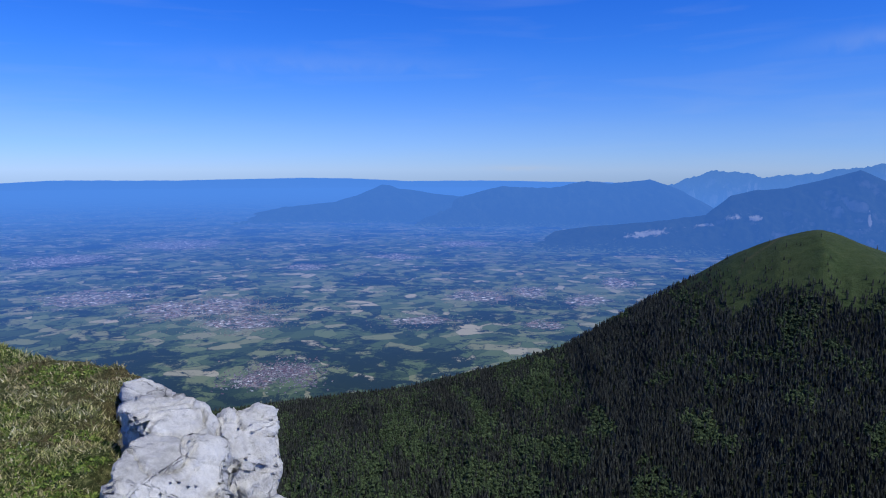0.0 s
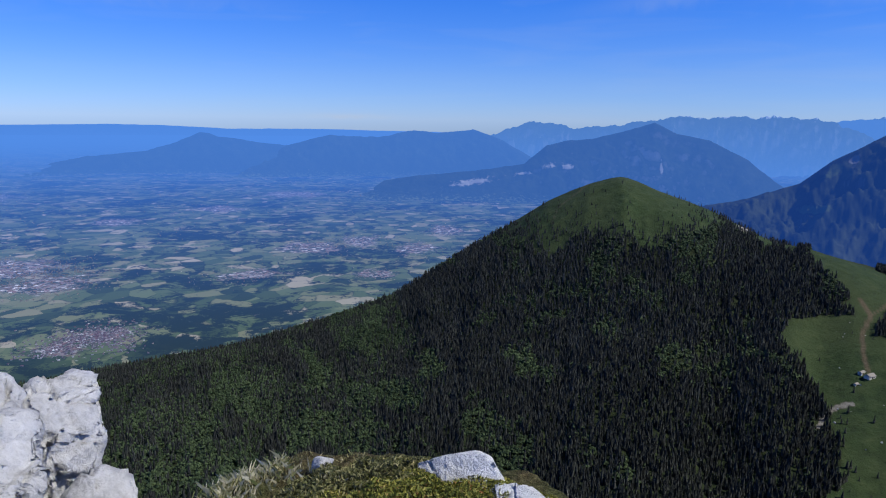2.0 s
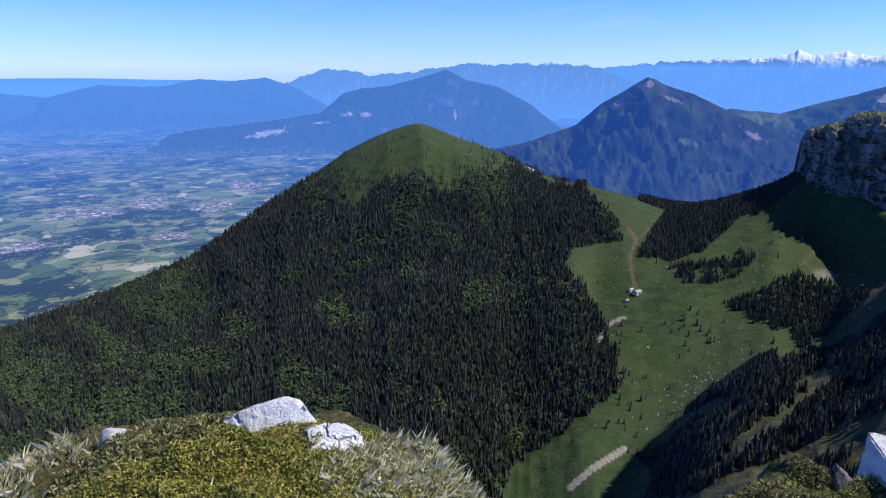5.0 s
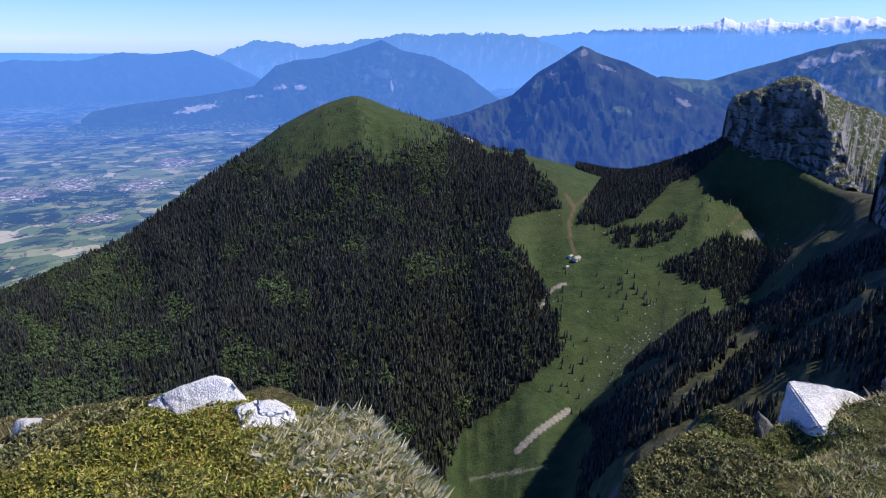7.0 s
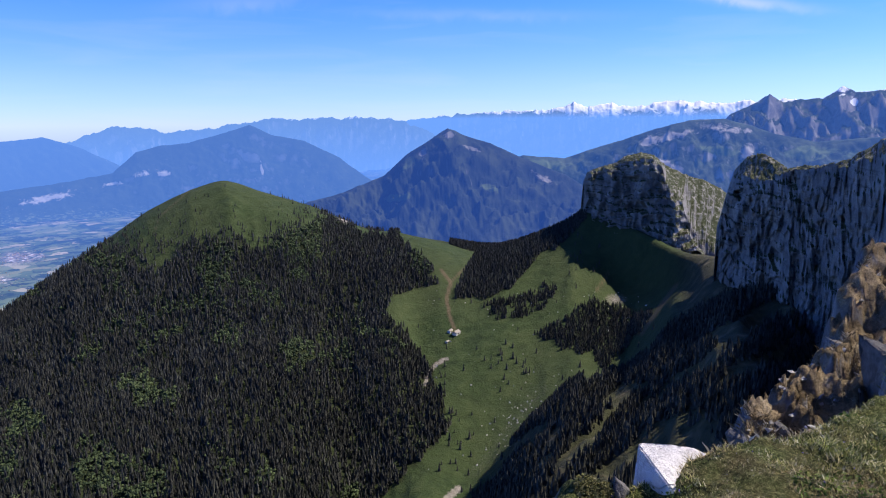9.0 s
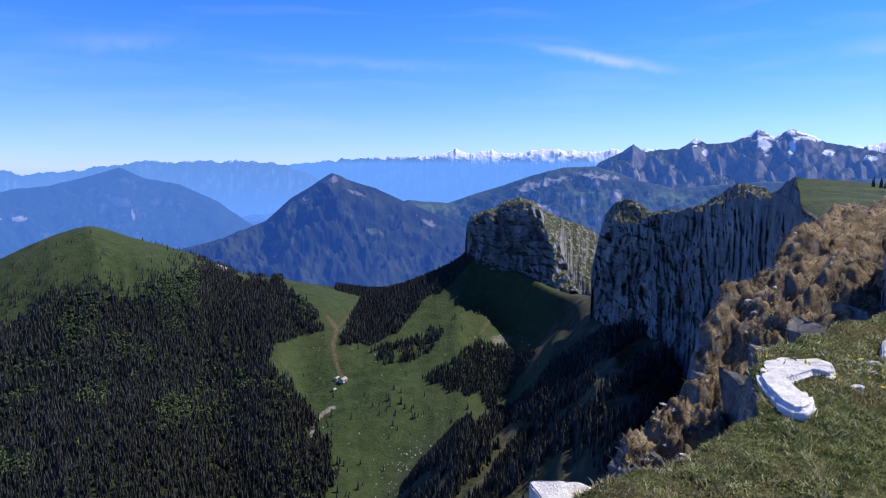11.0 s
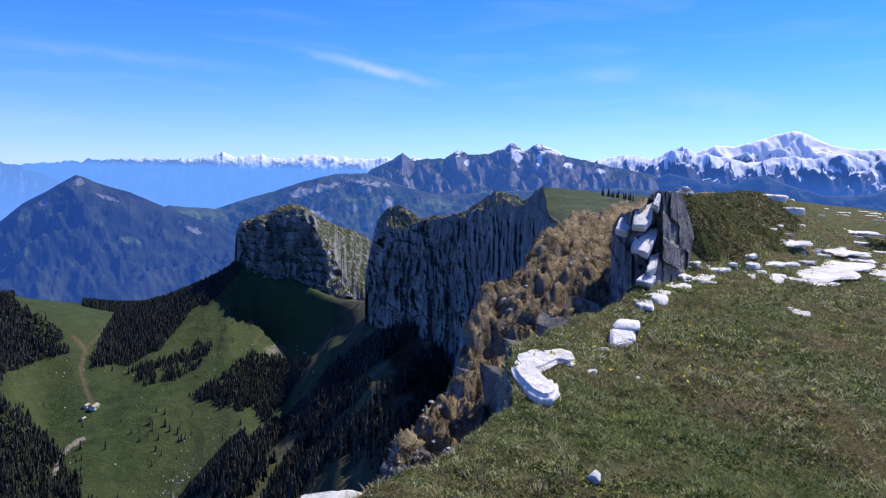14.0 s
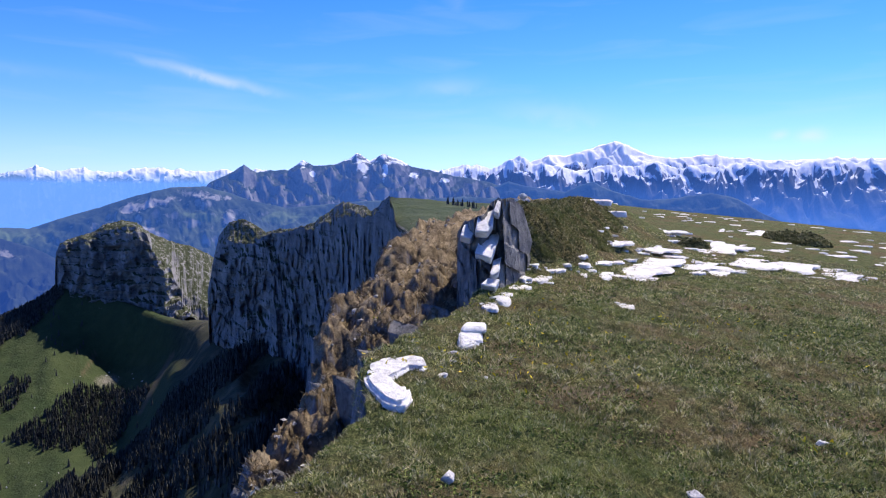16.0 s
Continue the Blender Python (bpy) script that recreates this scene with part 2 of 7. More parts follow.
def make_cliff():
    m, nt, b = start_mat("limestone_cliff", 0.85)
    p = position(nt)
    streak = noise_of(nt, scaled(nt, p, (0.30, 0.30, 0.11)), 1.0, 8, 0.70, 0.8)
    bed = noise_of(nt, scaled(nt, p, (0.018, 0.018, 0.30)), 1.0, 6, 0.62, 0.4)
    blot = noise_of(nt, p, 0.035, 7, 0.65)
    fine = noise_of(nt, p, 0.55, 5, 0.7)
    rock = ramp(nt, blot, [(0.30, (0.12, 0.12, 0.124)), (0.48, (0.22, 0.216, 0.207)), (0.68, (0.38, 0.366, 0.343))])
    rock = mix(nt, span(nt, streak, 0.55, 0.70, 0, 0.5), rock, (0.07, 0.07, 0.074))
    rock = mix(nt, span(nt, bed, 0.55, 0.66, 0, 0.6), rock, (0.075, 0.073, 0.07))
    rock = mix(nt, span(nt, fine, 0.54, 0.72, 0, 0.6), rock, (0.42, 0.41, 0.39))
    green = ramp(nt, noise_of(nt, p, 0.12, 6, 0.75), [(0.38, (0.032, 0.042, 0.018)), (0.52, (0.060, 0.072, 0.030)), (0.60, (0.24, 0.235, 0.21)), (0.75, (0.42, 0.41, 0.38))])
    flat = span(nt, calc(nt, "ADD", normal_z(nt), calc(nt, "MULTIPLY", blot, 0.7)), 0.78, 1.0)
    nt.links.new(mix(nt, flat, rock, green), b.inputs["Base Color"])
    bump(nt, b, calc(nt, "ADD", calc(nt, "ADD", streak, calc(nt, "MULTIPLY", bed, 0.8)), calc(nt, "MULTIPLY", fine, 0.35)), 0.9, 2.0)
    return m


def make_limestone(name="pale_limestone", dark=(0.24, 0.235, 0.23), mid=(0.60, 0.59, 0.575), light=(0.76, 0.75, 0.73), cracks=0.75):
    m, nt, b = start_mat(name, 0.85)
    p = position(nt)
    big, fine, grit = noise_of(nt, p, 2.6, 8, 0.7, 0.4), noise_of(nt, p, 16, 7, 0.72), noise_of(nt, p, 90, 4, 0.7)
    warp = nt.nodes.new("ShaderNodeTexNoise")
    warp.inputs["Scale"].default_value, warp.inputs["Detail"].default_value = 3.0, 5
    nt.links.new(p, warp.inputs["Vector"])
    bent = nt.nodes.new("ShaderNodeVectorMath")
    bent.operation = "MULTIPLY_ADD"
    nt.links.new(warp.outputs["Color"], bent.inputs[0])
    bent.inputs[1].default_value = (0.35, 0.35, 0.35)
    nt.links.new(p, bent.inputs[2])
    crack = nt.nodes.new("ShaderNodeTexVoronoi")
    crack.feature = "DISTANCE_TO_EDGE"
    crack.inputs["Scale"].default_value = 3.4
    nt.links.new(bent.outputs[0], crack.inputs["Vector"])
    line = span(nt, crack.outputs["Distance"], 0.0, 0.022, 1, 0)
    line = calc(nt, "MULTIPLY", line, span(nt, noise_of(nt, p, 1.5, 3), 0.52, 0.66))
    rock = ramp(nt, big, [(0.30, dark), (0.46, mid), (0.62, light)])
    rock = mix(nt, span(nt, fine, 0.48, 0.68, 0, 0.55), rock, tuple(0.62 * c for c in mid))
    rock = mix(nt, span(nt, grit, 0.55, 0.75, 0, 0.4), rock, dark)
    rock = mix(nt, calc(nt, "MULTIPLY", line, cracks), rock, (0.06, 0.055, 0.05))
    nt.links.new(rock, b.inputs["Base Color"])
    h = calc(nt, "ADD", calc(nt, "ADD", big, calc(nt, "MULTIPLY", fine, 0.5)), calc(nt, "MULTIPLY", line, -0.5))
    bump(nt, b, calc(nt, "ADD", h, calc(nt, "MULTIPLY", grit, 0.12)), 0.9, 0.05)
    return m


def make_leaf(name, dark, light, rough=0.75):
    m, nt, b = start_mat(name, rough, 0.15)
    g = nt.nodes.new("ShaderNodeNewGeometry")
    col = ramp(nt, g.outputs["Random Per Island"], [(0.0, dark), (1.0, light)])
    col = mix(nt, span(nt, noise_of(nt, g.outputs["Position"], 0.01, 3), 0.35, 0.65, 0, 0.4), col, dark)
    nt.links.new(col, b.inputs["Base Color"])
    return m


def make_plain(mat_name="far_plain"):
    """Fields, woods and towns of the lowland; the map coordinates are true metres on the ground."""
    m, nt, b = start_mat(mat_name, 0.95, 0.05)
    uv = nt.nodes.new("ShaderNodeUVMap")
    uv.uv_map = "ground"
    km = scaled(nt, uv.outputs["UV"], (1, 1, 1))
    warp = nt.nodes.new("ShaderNodeTexNoise")
    warp.inputs["Scale"].default_value, warp.inputs["Detail"].default_value = 1.3, 4
    nt.links.new(km, warp.inputs["Vector"])
    add = nt.nodes.new("ShaderNodeVectorMath")
    add.operation = "MULTIPLY_ADD"
    nt.links.new(warp.outputs["Color"], add.inputs[0])
    add.inputs[1].default_value = (0.5, 0.5, 0)
    nt.links.new(km, add.inputs[2])
    v = nt.nodes.new("ShaderNodeTexVoronoi")
    v.inputs["Scale"].default_value, v.inputs["Randomness"].default_value = 5.5, 1.0
    nt.links.new(add.outputs[0], v.inputs["Vector"])
    s = nt.nodes.new("ShaderNodeSeparateColor")
    nt.links.new(v.outputs["Color"], s.inputs[0])
    field = ramp(nt, s.outputs[0], [(0.0, (0.036, 0.060, 0.024)), (0.35, (0.10, 0.145, 0.050)), (0.65, (0.17, 0.215, 0.085)),
                                    (0.88, (0.24, 0.25, 0.12)), (1.0, (0.46, 0.42, 0.29))])
    wood = calc(nt, "ADD", calc(nt, "MULTIPLY", noise_of(nt, add.outputs[0], 0.7, 5, 0.62), 0.8), calc(nt, "MULTIPLY", noise_of(nt, add.outputs[0], 5.0, 7, 0.78), 0.9))
    wood = calc(nt, "ADD", wood, calc(nt, "MULTIPLY", layer_value(nt, "woodland"), 0.09))
    col = mix(nt, span(nt, wood, 0.87, 0.92), field, (0.024, 0.040, 0.019))
    hedge = nt.nodes.new("ShaderNodeTexVoronoi")
    hedge.feature = "DISTANCE_TO_EDGE"
    hedge.inputs["Scale"].default_value = 5.5
    nt.links.new(add.outputs[0], hedge.inputs["Vector"])
    col = mix(nt, calc(nt, "MULTIPLY", span(nt, hedge.outputs["Distance"], 0.02, 0.06, 1, 0), span(nt, noise_of(nt, km, 1.7, 2), 0.47, 0.6)), col, (0.028, 0.044, 0.019))
    # built-up ground: roofs, yards and trees
    lots = nt.nodes.new("ShaderNodeTexVoronoi")
    lots.inputs["Scale"].default_value = 30.0
    nt.links.new(km, lots.inputs["Vector"])
    ls = nt.nodes.new("ShaderNodeSeparateColor")
    nt.links.new(lots.outputs["Color"], ls.inputs[0])
    roofs = ramp(nt, ls.outputs[0], [(0.0, (0.05, 0.07, 0.035)), (0.42, (0.12, 0.13, 0.08)), (0.5, (0.30, 0.19, 0.15)), (0.72, (0.28, 0.26, 0.24)), (0.90, (0.42, 0.41, 0.40)), (1.0, (0.85, 0.85, 0.85))])
    built = calc(nt, "ADD", layer_value(nt, "town"), calc(nt, "MULTIPLY", noise_of(nt, km, 3.0, 6, 0.75), 2.4))
    col = mix(nt, span(nt, built, 1.55, 1.80), col, roofs)
    nt.links.new(col, b.inputs["Base Color"])
    add_painted_haze(m, nt, b, layer_value(nt, "haze_share"))
    return m


def make_range(name, haze_share, fields=None, low=(0.022, 0.034, 0.018), rock=(0.20, 0.20, 0.20), snow=None, grass=0.3, scale=1.0, colour=HAZE_GLOW, rockiness=0.74, pale_rock=(0.44, 0.41, 0.38)):
    m, nt, b = start_mat(name, 0.9, 0.1)
    p = position(nt)
    n1, n2 = noise_of(nt, p, 0.012 * scale, 6, 0.65), noise_of(nt, scaled(nt, p, (1, 1, 0.8)), 0.030 * scale, 7, 0.66, 0.6)
    nz = normal_z(nt)
    woods = mix(nt, span(nt, n1, 0.45, 0.62, 0, grass), low, (0.075, 0.095, 0.04))
    pale = layer_value(nt, "bare")
    rocks = ramp(nt, n2, [(0.3, tuple(0.45 * c for c in rock)), (0.7, tuple(1.35 * c for c in rock))])
    bare = span(nt, calc(nt, "ADD", calc(nt, "ADD", nz, calc(nt, "MULTIPLY", n2, 0.5)), -0.25), rockiness - 0.12, rockiness + 0.05, 1, 0)
    col = mix(nt, bare, woods, rocks)
    col = mix(nt, span(nt, calc(nt, "ADD", pale, calc(nt, "MULTIPLY", n2, 2.6)), 1.75, 2.0), col, pale_rock)
    col = mix(nt, span(nt, calc(nt, "ADD", layer_value(nt, "green"), calc(nt, "MULTIPLY", n2, 1.8)), 1.35, 1.6), col, (0.095, 0.13, 0.045))
    if fields:
        fx = nt.nodes.new("ShaderNodeSeparateXYZ")
        nt.links.new(p, fx.inputs[0])
        patch = noise_of(nt, scaled(nt, p, (1, 1, 3.0)), 0.05, 7, 0.72)
        lowland = calc(nt, "ADD", span(nt, fx.outputs["Z"], fields[0], fields[1], 0.15, -0.20), patch)
        col = mix(nt, span(nt, lowland, 0.60, 0.66), col, (0.16, 0.20, 0.085))
    if snow is not None:
        sx = nt.nodes.new("ShaderNodeSeparateXYZ")
        nt.links.new(p, sx.inputs[0])
        gully = noise_of(nt, scaled(nt, p, (1, 1, 0.8)), 0.009, 8, 0.6, 1.2)
        lie = calc(nt, "ADD", span(nt, sx.outputs["Z"], snow[0], snow[1]), calc(nt, "ADD", calc(nt, "MULTIPLY", mix(nt, 0.65, n2, gully), 1.9), calc(nt, "MULTIPLY", nz, snow[2])))
        lie = calc(nt, "ADD", lie, -0.4)
        col = mix(nt, span(nt, lie, snow[3], snow[3] + 0.12), col, (0.86, 0.88, 0.92))
    nt.links.new(col, b.inputs["Base Color"])
    bump(nt, b, n2, 0.4, 6.0 / scale)
    # haze painted as a glow, its share even or set by height
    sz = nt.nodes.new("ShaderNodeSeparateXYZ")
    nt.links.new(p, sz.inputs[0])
    add_painted_haze(m, nt, b, haze_share if isinstance(haze_share, float) else span(nt, sz.outputs["Z"], haze_share[0], haze_share[1], haze_share[2], haze_share[3]), colour)
    return m

MEADOW, LAND, CLIFF, STONE = make_meadow(), make_terrain(), make_cliff(), make_limestone()
WHITESTONE = make_limestone("white_limestone", (0.46, 0.455, 0.445), (0.76, 0.75, 0.73), (0.86, 0.855, 0.84), 0.2)
# limestone with the shade of steep faces put into its colour; also a mossy stone
DARK_SHADE_STONE = make_limestone("dark_shade_limestone", (0.05, 0.05, 0.055), (0.15, 0.148, 0.145), (0.28, 0.27, 0.25))
CONIFER = make_leaf("spruce_needles", (0.013, 0.015, 0.014), (0.078, 0.084, 0.073))
BROADLEAF = make_leaf("beech_leaves", (0.018, 0.032, 0.015), (0.092, 0.128, 0.054))

# ---- the valley: a loft over lines of the land, each (bearing, distance, elevation) ----
LINE_NEAR = [(-70, 330, -45), (0, 330, -44), (30, 330, -45), (40, 400, -46), (44, 430, -43.6), (47, 480, -39.6), (50, 570, -34.3), (53, 640, -29.2), (56, 680, -25.3), (60, 700, -21.9),
             (63.5, 690, -21.2), (66.5, 660, -19.4), (69.5, 620, -17.7), (73, 540, -16.4), (76, 460, -20), (80, 330, -28), (90, 150, -45)]
LINE_STREAM = [(-70, 700, -34), (-14, 750, -30), (10, 650, -33), (32, 580, -34.5), (40, 560, -37.6), (46, 620, -32.8), (50, 690, -30.2), (53, 740, -27.8),
               (56, 790, -25.0), (60, 860, -21.6), (62, 890, -20.9), (64, 910, -19.6), (65, 915, -17.9), (66.5, 925, -15.7), (68, 900, -14.2), (70, 760, -14.8), (73, 680, -14.9), (76, 590, -17), (80, 420, -25), (90, 200, -40)]
LINE_SLOPE = [(-70, 1100, -25), (-14, 1100, -23.6), (6, 1090, -23), (15, 1080, -20.5), (22, 1070, -18.5), (30, 1050, -17.3), (38, 1020, -17.8), (43, 1010, -17.2),
              (46, 980, -19.2), (49, 965, -19.4), (53, 1010, -17.6), (56, 1075, -15.8), (58, 1130, -14.0), (59.6, 1185, -12.4), (61, 1200, -12.5), (62.5, 1195, -13.3), (64.2, 1165, -13.8), (66, 1110, -13.9), (67.2, 1050, -13.7), (68.5, 980, -13.0), (70, 860, -12.8), (73, 745, -13.3), (76, 640, -15.0), (80, 440, -24), (90, 230, -38)]
LINE_CREST = [(-70, 1500, -21), (-14, 1500, -19.4), (-4, 1500, -18.8), (4.3, 1500, -17.0), (10.7, 1500, -14.9), (15.3, 1500, -12.0), (19.7, 1500, -9.3), (23.9, 1500, -6.6), (27, 1500, -5.15),
              (29.7, 1500, -4.42), (33.4, 1480, -5.72), (36.6, 1450, -6.8), (39, 1430, -7.9), (41.8, 1400, -9.1), (43.8, 1380, -9.3), (46.7, 1330, -10.2), (51, 1300, -11.8),
              (55.6, 1330, -10.0), (58.5, 1345, -8.6), (60.2, 1330, -7.5), (63, 1290, -8.3), (65.5, 1220, -9.4), (67.2, 1150, -10.3), (68.5, 1060, -10.9), (70.5, 940, -11.2), (74, 770, -12.0), (76.5, 690, -13.4), (80, 470, -23), (90, 260, -36)]
LINE_BACK = [(-70, 1750, -25), (20, 1750, -17), (40, 1700, -14), (44, 1650, -11.5), (48, 1620, -10.3), (53, 1600, -10.9), (57, 1640, -12), (62, 1660, -13), (70, 1500, -14), (80, 900, -14), (90, 500, -16)]


def curve(x, px, py):
    """A smooth curve through points that never overshoots them."""
    px, py = np.asarray(px, float), np.asarray(py, float)
    h, dl = np.diff(px), np.diff(py) / np.diff(px)
    m = np.zeros(len(px))
    same = dl[:-1] * dl[1:] > 0
    m[1:-1] = np.where(same, 2 * dl[:-1] * dl[1:] / np.where(same, dl[:-1] + dl[1:], 1), 0)
    m[0], m[-1] = dl[0], dl[-1]
    k = np.clip(np.searchsorted(px, x) - 1, 0, len(px) - 2)
    t = np.clip((x - px[k]) / h[k], 0, 1)
    return (2 * t ** 3 - 3 * t ** 2 + 1) * py[k] + (t ** 3 - 2 * t ** 2 + t) * h[k] * m[k] + (3 * t ** 2 - 2 * t ** 3) * py[k + 1] + (t ** 3 - t ** 2) * h[k] * m[k + 1]


def line_at(line, az):
    t = np.array(line, float)
    d, el = curve(az, t[:, 0], t[:, 1]), curve(az, t[:, 0], t[:, 2])
    if line is LINE_CREST:
        el = 0.3 * el + 0.7 * sum(np.interp(az + o, t[:, 0], t[:, 2]) for o in (-0.2, 0.0, 0.2)) / 3
    return d, 1.6 + d * np.tan(np.radians(el))


def el_of(d, z):
    return np.degrees(np.arctan2(z - 1.6, d))


def land_z(az, d):
    """Height of the valley land at a bearing and distance."""
    az, d = np.asarray(az, float), np.asarray(d, float)
    lines = [(np.full(az.shape, 60.0), np.full(az.shape, -170.0))]
    lines += [line_at(q, az) for q in (LINE_NEAR, LINE_STREAM, LINE_SLOPE, LINE_CREST, LINE_BACK)]
    lines.append((np.full(az.shape, 2300.0), np.full(az.shape, -760.0)))
    gaps = [np.maximum(b[0] - a[0], 8.0) for a, b in zip(lines[:-1], lines[1:])]
    fall = [(b[1] - a[1]) / g for a, b, g in zip(lines[:-1], lines[1:], gaps)]
    tang = [fall[0]]
    for p, q in zip(fall[:-1], fall[1:]):
        tang.append(np.where(p * q > 0, 2 * p * q / np.where(np.abs(p + q) > 1e-9, p + q, 1), 0.0))
    tang.append(fall[-1])
    z = np.full(az.shape, -170.0)
    for k in range(len(lines) - 1):
        t = np.clip((d - lines[k][0]) / gaps[k], 0, 1)
        zz = (2 * t ** 3 - 3 * t ** 2 + 1) * lines[k][1] + (t ** 3 - 2 * t ** 2 + t) * gaps[k] * tang[k] + (3 * t ** 2 - 2 * t ** 3) * lines[k + 1][1] + (t ** 3 - t ** 2) * gaps[k] * tang[k + 1]
        z = np.where(d >= lines[k][0], zz, z)
    x, y = d * np.sin(np.radians(az)), d * np.cos(np.radians(az))
    dc = lines[4][0]
    calm = 0.25 + 0.75 * smooth(45, 40, az)
    rough = smooth(60, 220, np.abs(d - dc) + 40) * calm
    gully = ridged(az / 5.0 + 0.3 * fbm(x / 200, y / 200, 3, 3), d / 900.0, 11, 3)
    z = z + rough * (9 * fbm(x / 130, y / 130, 5) + 12 * gully) + 1.2 * fbm(x / 25, y / 25, 8, 3)
    spur = smooth(51, 57, az) * smooth(150, 300, d) * smooth(800, 640, d)
    rib = el_of(d, z) - 0.7 * az
    z = z + spur * (13 * ridged(rib * 0.33, az * 0.12, 21, 3) + 5 * fbm(x / 40, y / 40, 4))
    return z


# bearing at which the hill's forest ends, by elevation
WOOD_EDGE = [(-40, 36), (-33, 39), (-30, 43.5), (-28, 46), (-26, 48.2), (-23, 47.6), (-20, 46.2), (-18, 44.6), (-16.5, 42.8), (-14.8, 42.9),
             (-13.8, 47.3), (-12, 46.6), (-10.5, 45), (-9.6, 44)]
# elevation of the tree line under the hill's grass cap, by bearing
TREE_LINE = [(17, -8), (19.5, -9.4), (21.5, -10.2), (24, -11.8), (26, -9.7), (28, -9.3), (30.5, -9.4), (32.4, -10.8), (34, -9.2), (36, -8.8), (38, -8.2), (40, -8.8), (42, -9.7), (44, -9.3)]


# woods of the bowl, as outlines of (bearing, elevation)
RIDGE_WOOD = [(48.9, -15.1), (49.4, -13.4), (50.5, -11.6), (51.9, -9.6), (55, -8.6), (60.1, -6.6), (60.3, -8.0), (58.9, -9.6), (57.9, -10.6), (56.6, -10.9), (55.4, -12.4), (54.0, -14.0), (51.8, -15.0)]
SHELF_WOOD = [(51.5, -15.6), (52.8, -15.1), (54.7, -14.9), (56.0, -14.2), (56.7, -13.8), (58.0, -14.1), (57.4, -14.9), (56.6, -16.0), (54.6, -16.7), (52.0, -16.9)]
GULLY_WOOD = [(55.9, -18.1), (59.0, -16.3), (61.0, -14.8), (62.5, -15.0), (64.3, -15.6), (65.9, -15.7), (65.0, -17.4), (63.8, -18.9), (62.2, -20.6), (61.0, -19.5), (58.5, -19.0)]


def within(poly, az, el):
    """True inside an outline."""
    inside = np.zeros(np.shape(az), bool)
    for (x0, y0), (x1, y1) in zip(poly, poly[1:] + poly[:1]):
        inside ^= ((y0 > el) != (y1 > el)) & (az < (x1 - x0) * (el - y0) / (y1 - y0 + 1e-12) + x0)
    return inside


def woods_at(az, d, z):
    el = el_of(d, z)
    wob = 0.55 * fbm(az * 1.3, el * 1.6, 31, 3)
    tl, we = np.array(TREE_LINE, float), np.array(WOOD_EDGE, float)
    hill = (az < np.interp(el, we[:, 0], we[:, 1]) + wob) & ((az < 17) | (el < np.interp(az, tl[:, 0], tl[:, 1]) + wob))
    right = within(RIDGE_WOOD, az + 0.5 * wob, el + 0.6 * wob) & (d > 900)
    back = (d > 1400) & (az > 44)
    thin = fbm(az * 2.4, el * 2.6, 77, 3)
    clump = within(GULLY_WOOD, az + wob, el + 0.7 * wob) & (d > 650) & (thin > -0.42)
    clump2 = within(SHELF_WOOD, az + 0.6 * wob, el + 0.5 * wob) & (thin > -0.12)
    spur = (az > 50) & (d < 700) & (d > 200)
    return hill, right | back, clump | clump2, spur


AZ = np.concatenate([np.arange(-70, -40, 1.0), np.arange(-40, 84, 0.16), np.arange(84, 92, 1.0)])
DD = np.concatenate([np.arange(60, 400, 14.0), np.arange(400, 1720, 7.0), np.arange(1720, 2320, 40.0)])
gd, ga = np.meshgrid(DD, AZ, indexing="ij")
gz = land_z(ga, gd)
gx, gy = gd * np.sin(np.radians(ga)), gd * np.cos(np.radians(ga))
me = mesh_of("valley", np.stack([gx, gy, gz], -1).reshape(-1, 3), grid_faces(len(DD), len(AZ))[:, ::-1], LAND)
ge = el_of(gd, gz)
w_hill, w_right, w_clump, w_spur = woods_at(ga, gd, gz)


def band(pts, half):
    """1 along a track of (bearing, elevation), 0 away from it."""
    out, q = np.zeros(ga.shape), np.array(pts, float)
    for (a0, e0), (a1, e1) in zip(q[:-1], q[1:]):
        va, ve = (a1 - a0) * 0.93, e1 - e0
        t = np.clip(((ga - a0) * 0.93 * va + (ge - e0) * ve) / (va * va + ve * ve), 0, 1)
        out = np.maximum(out, 1 - smooth(half * 0.6, half * 1.4, np.hypot((ga - a0) * 0.93 - t * va, ge - e0 - t * ve)))
    return out


track = np.maximum(band([(47.8, -12.6), (48.6, -13.6), (48.2, -15.0), (48.5, -16.6), (48.9, -17.6)], 0.14),
                   band([(46.2, -22.3), (46.4, -21.4), (47.3, -20.5), (48.2, -20.1)], 0.10))
track = np.maximum(track, band([(48.6, -13.6), (49.6, -12.6), (50.8, -11.9)], 0.08))
track = np.maximum(track, 0.5 * band([(27.0, -5.2), (24.6, -7.2), (24.2, -8.4)], 0.045))
track = np.maximum(track, 0.7 * band([(62.3, -12.4), (61.9, -13.2), (61.3, -14.0)], 0.1))
track = np.maximum(track, 0.8 * band([(67.8, -13.2), (66.5, -15.2), (65.2, -17.4)], 0.16))
stream = np.maximum(np.maximum(band([(44.5, -34.2), (46.3, -32.6), (49.2, -30.6)], 0.30) * 0.85, 0.5 * band([(40, -36.6), (44, -35.9), (47.5, -35.2)], 0.25)), 0.30 * band([(50.5, -29.4), (52.6, -27.6), (55.0, -24.4), (57, -22.4)], 0.6))
stream = np.maximum(stream, band([(46.2, -22.3), (46.4, -21.4), (47.3, -20.5), (48.2, -20.1)], 0.15))
stream = np.maximum(stream, 0.8 * band([(11.6, -19.2), (10.6, -20.8), (9.6, -22.2)], 0.12))
stream = np.maximum(stream, 0.62 * np.exp(-((ga - 62.9) / 1.2) ** 2 - ((ge + 14.7) / 0.6) ** 2))
